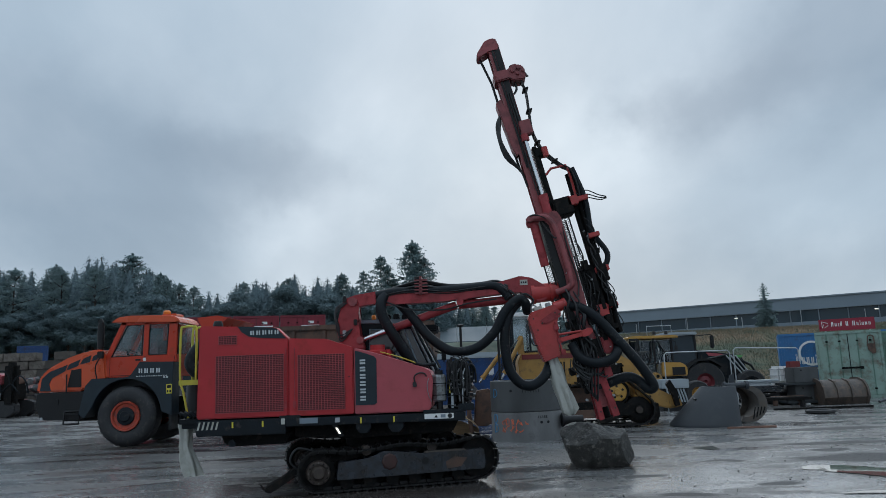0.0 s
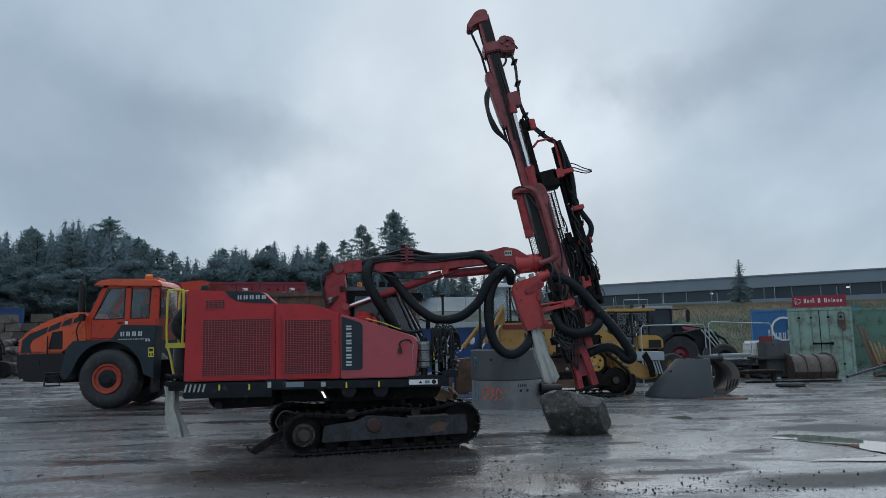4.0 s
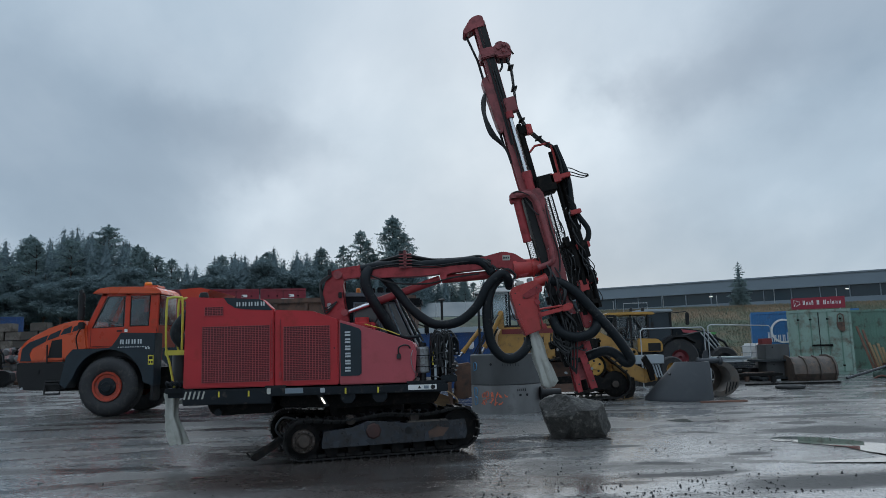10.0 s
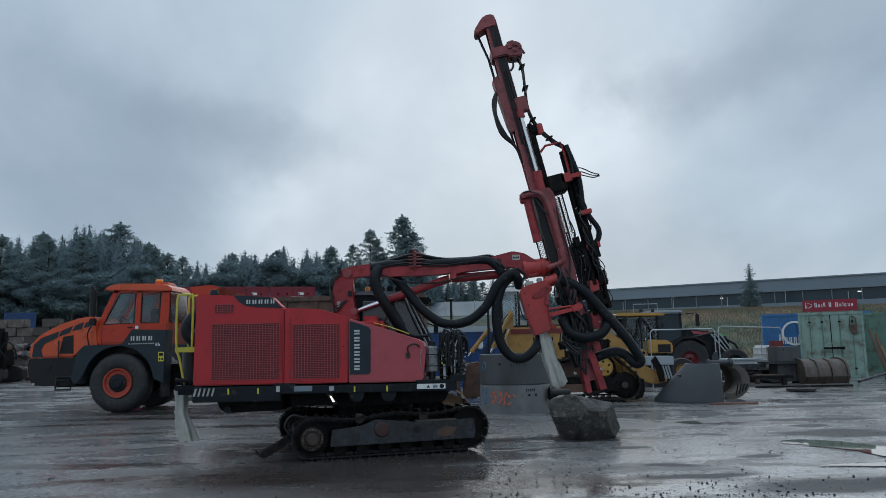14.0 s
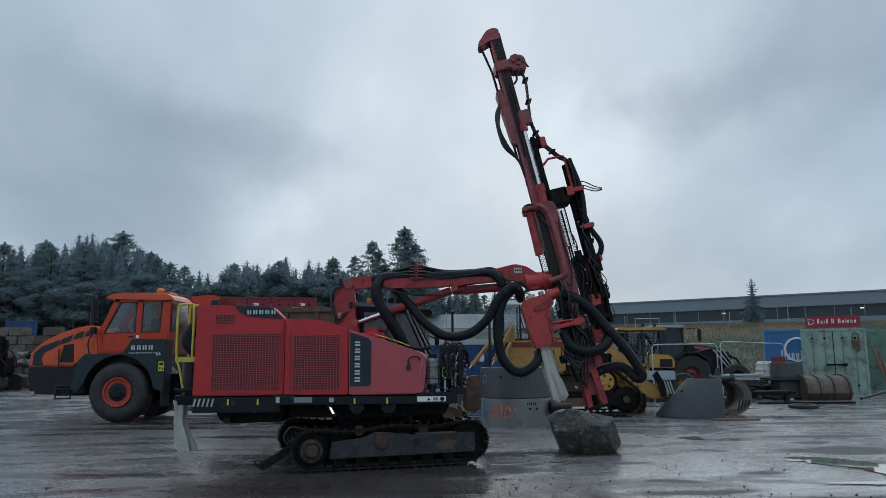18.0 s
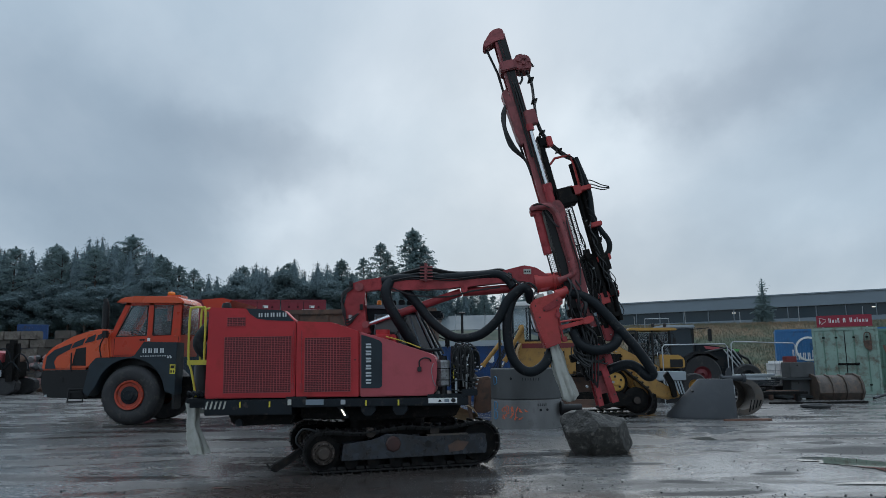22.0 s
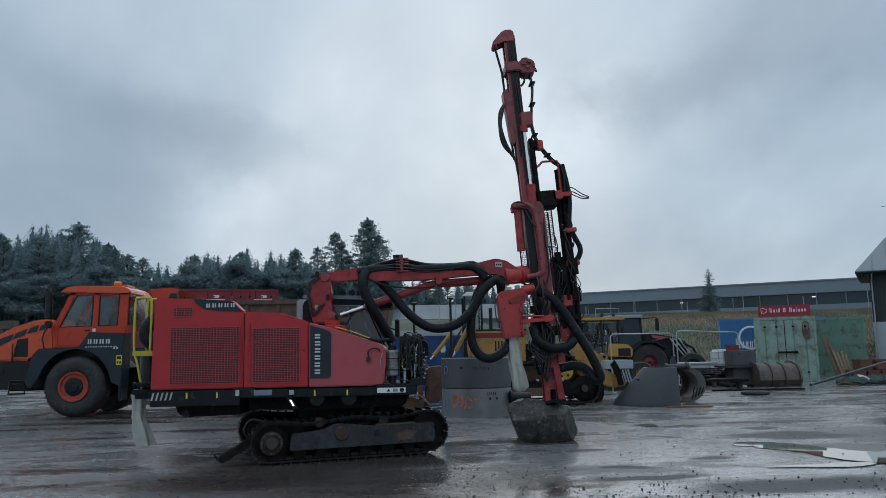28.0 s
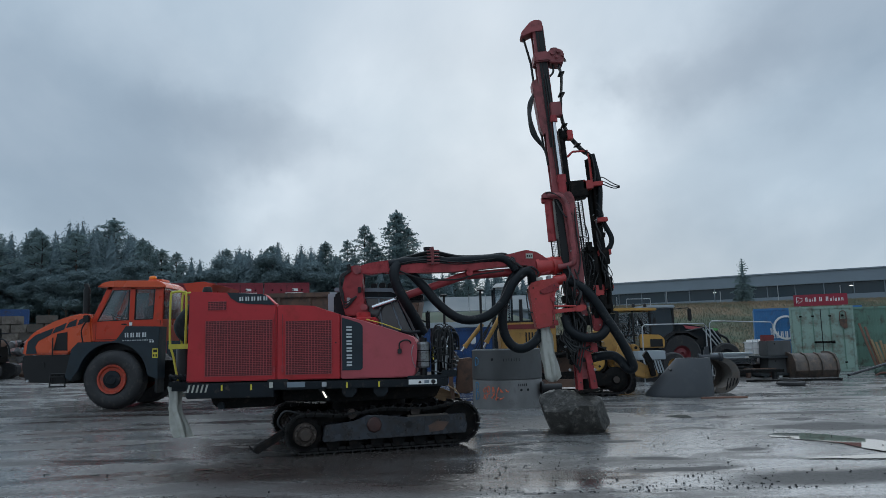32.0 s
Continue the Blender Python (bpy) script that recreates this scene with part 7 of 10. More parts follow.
def digger_bucket():
    t = thing("excavator_bucket", (7.75, 21.9, 0), "worn grey steel excavator bucket lying on the yard", "bucket")
    arc = [(7.75 + 0.58 * math.cos(a) * 0.95, 0.50 + 0.5 * math.sin(a)) for a in (math.pi * (-0.62 + 1.12 * i / 16) for i in range(17))]
    inner = [(7.75 + (x - 7.75) * 0.93, 0.50 + (z - 0.50) * 0.93) for x, z in arc]
    b = B()
    prism(b, arc + inner[::-1], 21.35, 22.6)
    part("bucket_shell", b, M["worn_steel"], t, "worn shiny brown-grey bucket shell")
    for y in (21.3, 22.6):
        b = B()
        crescent = [(7.95 + (x - 7.95) * 0.62 - 0.1, 0.52 + (z - 0.50) * 0.74) for x, z in arc]
        prism(b, arc + crescent[::-1], y, y + 0.05)
        part("bucket_side", b, M["worn_steel"], t, "worn pale steel side plate")
    for k in range(4):
        b = B()
        y = 21.4 + 0.36 * k
        prism(b, [(7.42, 0.06), (7.2, 0.02), (7.18, 0.05), (7.42, 0.12)], y, y + 0.1, 0.008)
        part("tooth", b, M["hub"], t)
    b = B()
    for k in range(4):
        x = 7.86 + 0.09 * k
        prism(b, [(x, 0.08 + 0.05 * k), (x + 0.03, 0.09 + 0.05 * k), (x + 0.10, 0.40), (x + 0.08, 0.42)], 21.28, 21.3)
    part("wear_strip", b, M["steel_dark"], t)
    b = B()
    cyl(b, (7.15, 21.2, 1.02), (7.75, 21.2, 1.02), 0.075, 14)
    cyl(b, (7.1, 21.2, 1.02), (7.16, 21.2, 1.02), 0.11, 14)
    cyl(b, (7.7, 21.2, 1.02), (7.78, 21.2, 1.02), 0.12, 14)
    part("hitch_pin", b, M["concrete_slate"], t)
    b = B()
    prism(b, [(7.3, 0.95), (7.38, 1.3), (7.5, 1.34), (7.46, 1.0)], 21.4, 21.46, 0.01)
    prism(b, [(7.52, 0.95), (7.5, 1.2), (7.66, 1.28), (7.7, 1.0)], 21.9, 21.96, 0.01)
    part("hitch", b, M["concrete_slate"], t, "grey hitch with pins")


digger_bucket()
b = B()
box(b, 6.55, 19.45, 0.0, 7.75, 19.55, 0.045, 0.005)
solid("plank", b, M["wood_red"], "reddish wet wooden batten on the ground", "plank", origin=(7.1, 19.5, 0))


# ---- bulldozer ----
def belt(wheels, n):
    """Even points with headings along a belt laid tightly round wheels of (x, z, radius)."""
    dots = sorted((x + r * math.cos(a), z + r * math.sin(a)) for x, z, r in wheels for a in (2 * math.pi * k / 40 for k in range(40)))

    def chain(seq):
        out = []
        for p in seq:
            while len(out) > 1 and (out[-1][0] - out[-2][0]) * (p[1] - out[-2][1]) - (out[-1][1] - out[-2][1]) * (p[0] - out[-2][0]) <= 0:
                out.pop()
            out.append(p)
        return out[:-1]
    hull = [Vector((x, 0, z)) for x, z in chain(dots) + chain(dots[::-1])]
    sides = [(hull[(i + 1) % len(hull)] - p).length for i, p in enumerate(hull)]
    total, out, i, gone = sum(sides), [], 0, 0.0
    for k in range(n):
        want = total * k / n
        while gone + sides[i] < want:
            gone += sides[i]
            i += 1
        a, c = hull[i], hull[(i + 1) % len(hull)]
        out.append((a + (c - a) * ((want - gone) / sides[i]), math.atan2(c.z - a.z, c.x - a.x)))
    return out


def bulldozer():
    t = thing("bulldozer", (3.2, 22.0, 0), "old yellow crawler bulldozer with rusty blade and rear ripper", "bulldozer")
    P = lambda n, b, m, label="": part(n, b, M[m], t, label)
    b = B()
    prism(b, [(1.55, 1.15), (3.15, 1.15), (3.15, 2.16), (1.62, 2.14), (1.50, 1.9)], 21.6, 22.9, 0.03)
    h = P("engine_hood", b, "yellow", "dirty yellow engine hood")
    b = B()
    box(b, 1.62, 21.585, 1.95, 3.12, 21.60, 2.09)
    part("stripe", b, M["maroon"], h, "maroon stripe")
    b = B()
    for k in range(7):
        box(b, 2.25 + 0.09 * k, 21.585, 1.3, 2.29 + 0.09 * k, 21.6, 1.85)
    part("side_louvre", b, M["black"], h)
    b = B()
    box(b, 1.6, 21.65, 2.14, 3.2, 22.85, 2.2, 0.02)
    cyl(b, (2.2, 22.2, 2.18), (2.2, 22.2, 2.85), 0.055, 12)
    cyl(b, (2.6, 22.2, 2.18), (2.6, 22.2, 2.5), 0.1, 14)
    part("exhaust", b, M["black"], h, "black exhaust and air cleaner")
    b = B()
    box(b, 3.15, 21.6, 1.0, 4.5, 22.9, 1.75, 0.04)
    box(b, 3.5, 21.9, 1.7, 4.1, 22.6, 2.25, 0.08)
    P("operator_station", b, "steel_dark")
    b = B()
    box(b, 4.35, 21.6, 0.9, 4.8, 22.9, 1.7, 0.05)
    P("fuel_tank", b, "yellow")
    for y0 in (21.0, 22.95):
        b = B()
        prism(b, [(1.55, 0.3), (4.55, 0.3), (4.6, 0.55), (4.2, 0.72), (1.7, 0.66)], y0 + 0.05, y0 + 0.5, 0.03)
        fr = P("track_frame", b, "steel_dark")
        for x, z, r in ((1.55, 0.46, 0.36), (4.72, 0.46, 0.36)):
            b = B()
            lathe(b, [(0.03, 0), (r, 0.02), (r, 0.1), (r - 0.06, 0.14), (0.12, 0.14), (0.1, 0.2), (0.03, 0.2)], (x, y0 + 0.25, z), (0, -1, 0), 26)
            w = P("track_wheel", b, "steel_dark", "black muddy track wheel")
            b = B()
            lathe(b, [(0.02, 0), (r * 0.3, 0.0), (r * 0.26, 0.05), (0.02, 0.06)], (x, y0 + 0.1, z), (0, -1, 0), 18)
            part("hub_cap", b, M["hub"], w)
        b = B()
        lathe(b, [(0.03, 0), (0.34, 0.0), (0.36, 0.04), (0.34, 0.08), (0.03, 0.08)], (4.16, y0 + 0.26, 0.96), (0, -1, 0), 26)
        w = P("drive_sprocket", b, "steel_dark", "dark raised drive sprocket")
        b = B()
        lathe(b, [(0.02, 0), (0.27, 0.0), (0.27, 0.05), (0.23, 0.09), (0.10, 0.10), (0.08, 0.14), (0.02, 0.14)], (4.16, y0 + 0.18, 0.96), (0, -1, 0), 26)
        part("final_drive", b, M["yellow_bright"], w, "yellow final drive cover")
        for k in range(5):
            b = B()
            q = 2 * math.pi * k / 5 + 0.4
            cyl(b, (4.16 + 0.16 * math.cos(q), y0 + 0.075, 0.96 + 0.16 * math.sin(q)), (4.16 + 0.16 * math.cos(q), y0 + 0.10, 0.96 + 0.16 * math.sin(q)), 0.035, 10)
            part("bolt_hole", b, M["black"], w)
        b = B()
        box(b, -0.1, 0.0, -0.02, 0.1, 0.52, 0.02)
        box(b, -0.02, 0.0, -0.07, 0.02, 0.52, 0.0)
        me = mesh_of(b, "track_shoe", M["shoe"])
        for p, a in belt(((1.55, 0.46, 0.40), (4.16, 0.96, 0.42), (4.72, 0.46, 0.41)), 46):
            ob = new("track_shoe", me)
            ob.parent = t
            ob.matrix_basis = Matrix.Translation(Vector((p.x, y0, p.z + 0.03)) - ORG[t.name]) @ Matrix.Rotation(-a, 4, "Y")
    b = B()
    box(b, 1.3, 21.55, 0.25, 4.5, 22.9, 1.1, 0.03)
    P("belly_guard", b, "rust", "rusty belly guard")
    # blade seen end-on, push arms, lift cylinders
    b = B()
    prism(b, [(0.15, 0.08), (0.05, 0.1), (-0.02, 0.5), (0.0, 0.9), (0.12, 1.32), (0.2, 1.34), (0.12, 0.9), (0.1, 0.5)], 20.0, 24.0, 0.01)
    bl = P("blade", b, "rust", "rusty brown dozer blade")
    b = B()
    prism(b, [(0.16, 0.25), (0.24, 1.15), (0.62, 1.2), (0.66, 1.1), (0.66, 0.3), (0.5, 0.22)], 20.3, 20.9, 0.03)
    part("blade_bracket", b, M["rust"], bl, "rusty brown blade bracket")
    b = B()
    prism(b, [(-0.25, 1.42), (0.05, 1.45), (0.38, 1.05), (0.2, 0.9), (-0.15, 0.95)], 20.95, 21.0, 0.01)
    prism(b, [(-0.27, 1.44), (0.05, 1.47), (0.40, 1.07), (0.37, 1.03), (0.04, 1.42), (-0.27, 1.41)], 20.93, 20.96)
    part("blade_wing", b, M["concrete"], bl, "grey steel wing plate")
    for y in (20.75, 23.2):
        b = B()
        box(b, 0.2, y, 0.3, 3.6, y + 0.16, 0.52, 0.02)
        P("push_arm", b, "rust", "rusty push arm")
    for x0, z0, x1, z1, y in ((0.36, 1.36, 0.98, 2.12, 21.05), (0.99, 1.42, 1.62, 2.55, 21.25)):
        d = Vector((x1 - x0, 0, z1 - z0))
        a = Vector((x0, y, z0))
        b = B()
        cyl(b, a + d * 0.16, a + d, 0.062, 14)
        cyl(b, a + d * 0.14, a + d * 0.2, 0.075, 14)
        c = P("lift_cylinder", b, "yellow", "dirty yellow lift cylinder")
        b = B()
        cyl(b, a, a + d * 0.2, 0.035, 12)
        part("piston_rod", b, M["chrome"], c)
    b = B()
    prism(b, [(1.5, 2.1), (1.49, 2.5), (1.54, 2.62), (1.66, 2.62), (1.68, 2.1)], 21.3, 21.45, 0.02)
    P("cylinder_bracket", b, "yellow")
    b = B()
    for k in range(3):
        tube(b, [(0.75 + 0.07 * k, 21.0, 1.4), (0.95, 20.95, 1.75 - 0.1 * k), (1.25, 21.0, 2.2), (1.5, 21.1, 2.5)], 0.016, 6)
    P("hydraulic_hose", b, "hose_small")
    b = B()
    box(b, 0.62, 21.02, 1.55, 0.78, 21.16, 1.78, 0.03)
    P("valve", b, "white", "pale valve block")
    for x, top in ((-0.10, 2.9), (0.93, 3.02)):
        b = B()
        cyl(b, (x, 20.7, 1.2), (x, 20.7, top), 0.035, 10)
        m = P("antenna_mast", b, "black", "black positioning mast")
        b = B()
        lathe(b, [(0.02, 0), (0.10, 0.02), (0.10, 0.05), (0.02, 0.08)], (x, 20.7, top), (0, 0, 1), 16)
        part("receiver", b, M["black"], m)
    # ripper
    b = B()
    prism(b, [(4.7, 0.9), (4.9, 1.45), (5.1, 1.42), (5.35, 0.95), (5.9, 0.72), (5.98, 0.52), (5.6, 0.45), (5.0, 0.62)], 21.25, 21.5, 0.03)
    prism(b, [(4.7, 0.9), (4.9, 1.45), (5.1, 1.42), (5.35, 0.95), (5.9, 0.72), (5.98, 0.52), (5.6, 0.45), (5.0, 0.62)], 22.4, 22.65, 0.03)
    box(b, 5.55, 21.2, 0.48, 5.85, 22.8, 0.72, 0.04)
    r = P("ripper_frame", b, "yellow", "worn yellow ripper frame")
    b = B()
    prism(b, [(5.1, 0.62), (5.28, 0.62), (5.30, 0.3), (5.22, 0.1), (5.02, 0.04), (4.98, 0.08), (5.14, 0.2), (5.15, 0.4)], 21.15, 21.25, 0.012)
    part("ripper_shank", b, M["steel_dark"], r)
    b = B()
    prism(b, [(5.62, 1.25), (5.78, 0.95), (5.85, 0.55), (5.72, 0.52), (5.66, 0.85), (5.5, 1.12)], 21.05, 21.2, 0.012)
    part("ripper_shank", b, M["steel_dark"], r)


bulldozer()


def parked_cab():
    t = thing("excavator_cab", (1.9, 26.0, 0), "pale roofed glazed cab of a machine parked behind the dozer", "cab")
    b = B()
    box(b, 1.6, 26.0, 0.6, 2.3, 27.3, 2.2, 0.03)
    part("cab_body", b, M["deck"], t)
    for x in (1.62, 2.22):
        for y in (26.02, 27.22):
            b = B()
            box(b, x, y, 2.2, x + 0.07, y + 0.07, 3.52, 0.01)
            part("post", b, M["deck"], t)
    b = B()
    prism(b, [(1.56, 3.5), (2.34, 3.5), (2.32, 3.6), (2.2, 3.66), (1.72, 3.64)], 25.95, 27.35, 0.02)
    part("roof", b, M["white"], t, "white cab roof")
    b = B()
    box(b, 1.69, 26.04, 2.2, 2.22, 26.06, 3.5)
    part("side_window", b, M["clear"], t).visible_shadow = False
    b = B()
    box(b, 1.5, 26.1, 0.0, 2.4, 27.2, 0.6, 0.03)
    part("undercarriage", b, M["steel_dark"], t)


parked_cab()


def tan_blade():
    arc = [(-0.55 + 0.85 * math.cos(a), 0.05 + 0.55 * math.sin(a)) for a in (math.pi * (0.08 + 0.6 * i / 14) for i in range(15))]
    b = B()
    prism(b, arc + [(x * 1.0, z - 0.03) for x, z in arc[::-1]], 19.9, 20.7)
    prism(b, [(-1.05, 0.0), (0.3, 0.0), (0.28, 0.16), (-0.2, 0.36), (-0.6, 0.38)], 20.7, 20.75, 0.01)
    solid("grading_bucket", b, M["wood"], "tan painted grading bucket beside the dozer blade", "bucket", origin=(-0.3, 20.3, 0))


tan_blade()


# ---- backhoe loader and tractor ----
def rubber_wheel(parent, x, y, r, w, rim, rim_r):
    b = B()
    lathe(b, [(rim_r, 0.02), (r * 0.92, 0.0), (r, 0.06), (r, w - 0.06), (r * 0.92, w), (rim_r, w - 0.02)], (x, y, r), (0, 1, 0), 30)
    k = part("wheel", b, M["tyre"], parent, "black lugged tyre")
    b = B()
    lathe(b, [(0.03, 0.1), (0.1, 0.04), (rim_r * 0.7, 0.12), (rim_r, 0.02), (rim_r, w - 0.02), (0.03, w - 0.05)], (x, y, r), (0, 1, 0), 24)
    part("rim", b, M[rim], k)


def backhoe():
    t = thing("backhoe_loader", (7.6, 31, 0), "yellow backhoe loader with dark glazed cab", "loader")
    P = lambda n, b, m, label="": part(n, b, M[m], t, label)
    b = B()
    prism(b, [(6.42, 2.70), (8.46, 2.70), (8.48, 2.75), (8.35, 2.81), (6.6, 2.82), (6.42, 2.76)], 29.95, 31.7, 0.03)
    P("cab_roof", b, "yellow_bright", "bright yellow cab roof")
    b = B()
    tube(b, [(6.78, 29.93, 1.25), (6.72, 29.95, 2.0), (6.84, 29.97, 2.7)], 0.045, 8, 4)
    P("rear_post", b, "black", "black rear cab post")
    for z in (1.72, 2.2):
        b = B()
        tube(b, [(7.62, 29.9, z - 0.1), (7.62, 29.86, z), (7.62, 29.9, z + 0.1)], 0.015, 6)
        P("door_handle", b, "galv")
    b = B()
    box(b, 8.25, 29.88, 2.05, 8.38, 29.93, 2.4, 0.02)
    tube(b, [(8.2, 30.0, 2.6), (8.32, 29.9, 2.55), (8.32, 29.9, 2.4)], 0.015, 6, straight=True)
    P("mirror", b, "black")
    b = B()
    box(b, 6.5, 29.93, 2.63, 6.8, 29.96, 2.72)
    P("roof_lamp", b, "black")
    for x in (6.85, 7.45, 8.15):
        for y in (30.05, 31.6):
            b = B()
            box(b, x, y, 1.2, x + 0.08, y + 0.06, 2.7, 0.01)
            P("cab_post", b, "black")
    for x0, x1 in ((6.93, 7.45), (7.53, 8.15)):
        b = B()
        box(b, x0, 29.98, 1.25, x1, 30.0, 2.66)
        for v in b.verts:
            v.co.y += (v.co.z - 1.25) * 0.13
        P("side_window", b, "cab_glass", "clear tinted cab window").visible_shadow = False
    b = B()
    box(b, 6.9, 31.55, 1.25, 8.15, 31.57, 2.66)
    box(b, 8.16, 30.1, 1.7, 8.18, 31.6, 2.66)
    P("window", b, "glass", "dark tinted window")
    b = B()
    box(b, 7.2, 30.5, 1.2, 7.65, 31.0, 1.55, 0.05)
    box(b, 7.15, 30.5, 1.5, 7.3, 31.0, 2.2, 0.05)
    cyl(b, (7.95, 30.75, 1.2), (7.85, 30.75, 1.75), 0.05, 8)
    lathe(b, [(0.17, 0), (0.19, 0.02), (0.17, 0.04)], (7.85, 30.75, 1.75), (-0.4, 0, 1), 16)
    P("seat", b, "black", "black seat and steering wheel")
    b = B()
    box(b, 6.8, 30.1, 0.7, 8.3, 31.6, 1.25, 0.04)
    P("chassis", b, "black")
    for pts in ([(6.93, 30.02, 1.7), (7.5, 30.02, 1.72), (8.2, 30.02, 1.72)], [(7.0, 30.02, 1.3), (7.3, 30.0, 1.9), (7.38, 30.02, 2.6)], [(7.62, 30.02, 2.6), (7.9, 30.0, 2.1), (7.95, 30.02, 1.8)]):
        b = B()
        tube(b, pts, 0.025, 6, 4)
        P("cab_bar", b, "black")
    for k in range(5):
        b = B()
        x = 6.6 + 0.1 * k
        tube(b, [(x, 29.6, 1.5), (x - 0.15, 29.55, 1.9), (x + 0.1, 29.6, 2.2), (x + 0.3, 29.8, 1.9)], 0.02, 6)
        P("hydraulic_hose", b, "hose_small")
    b = B()
    prism(b, [(7.7, 1.2), (8.7, 1.2), (8.7, 1.55), (8.5, 1.72), (7.7, 1.75)], 29.9, 31.2, 0.04)
    h = P("bonnet", b, "yellow_bright", "bright yellow bonnet")
    b = B()
    box(b, 8.1, 29.88, 1.24, 8.6, 29.9, 1.55)
    part("grille", b, M["black"], h)
    b = B()
    prism(b, [(5.7, 1.9), (6.0, 2.1), (6.9, 1.6), (8.0, 0.7), (7.8, 0.5), (6.6, 1.3)], 29.5, 29.7, 0.03)
    P("loader_arm", b, "yellow")
    b = B()
    prism(b, [(6.98, 1.34), (7.12, 1.40), (7.33, 1.26), (7.36, 0.72), (7.9, 0.60), (8.2, 0.36), (8.2, 0.18), (8.02, 0.12), (7.5, 0.30), (7.1, 0.40), (7.14, 0.9)], 28.5, 28.75, 0.04)
    k = P("loader_link", b, "yellow", "bent yellow loader link")
    for x, z in ((7.16, 1.24), (7.26, 0.5), (8.08, 0.28)):
        b = B()
        cyl(b, (x, 28.46, z), (x, 28.5, z), 0.06, 12)
        part("pin", b, M["steel_dark"], k)
    b = B()
    prism(b, [(7.45, 1.05), (7.7, 1.0), (7.95, 0.8), (7.98, 0.5), (7.86, 0.52), (7.8, 0.78), (7.6, 0.92)], 28.55, 28.65, 0.02)
    P("tipping_link", b, "deck")
    rubber_wheel(t, 7.0, 29.7, 0.75, 0.45, "yellow", 0.38)
    rubber_wheel(t, 9.0, 29.8, 0.5, 0.35, "yellow", 0.25)
    rubber_wheel(t, 7.0, 31.5, 0.75, 0.45, "yellow", 0.38)
    rubber_wheel(t, 9.0, 31.5, 0.5, 0.35, "yellow", 0.25)
    for x, y in ((7.6, 30.3), (8.1, 30.4)):
        b = B()
        lathe(b, [(0.07, 0), (0.07, 0.1), (0.05, 0.14), (0.01, 0.15)], (x, y, 2.86), (0, 0, 1), 12)
        P("beacon", b, "black")


backhoe()


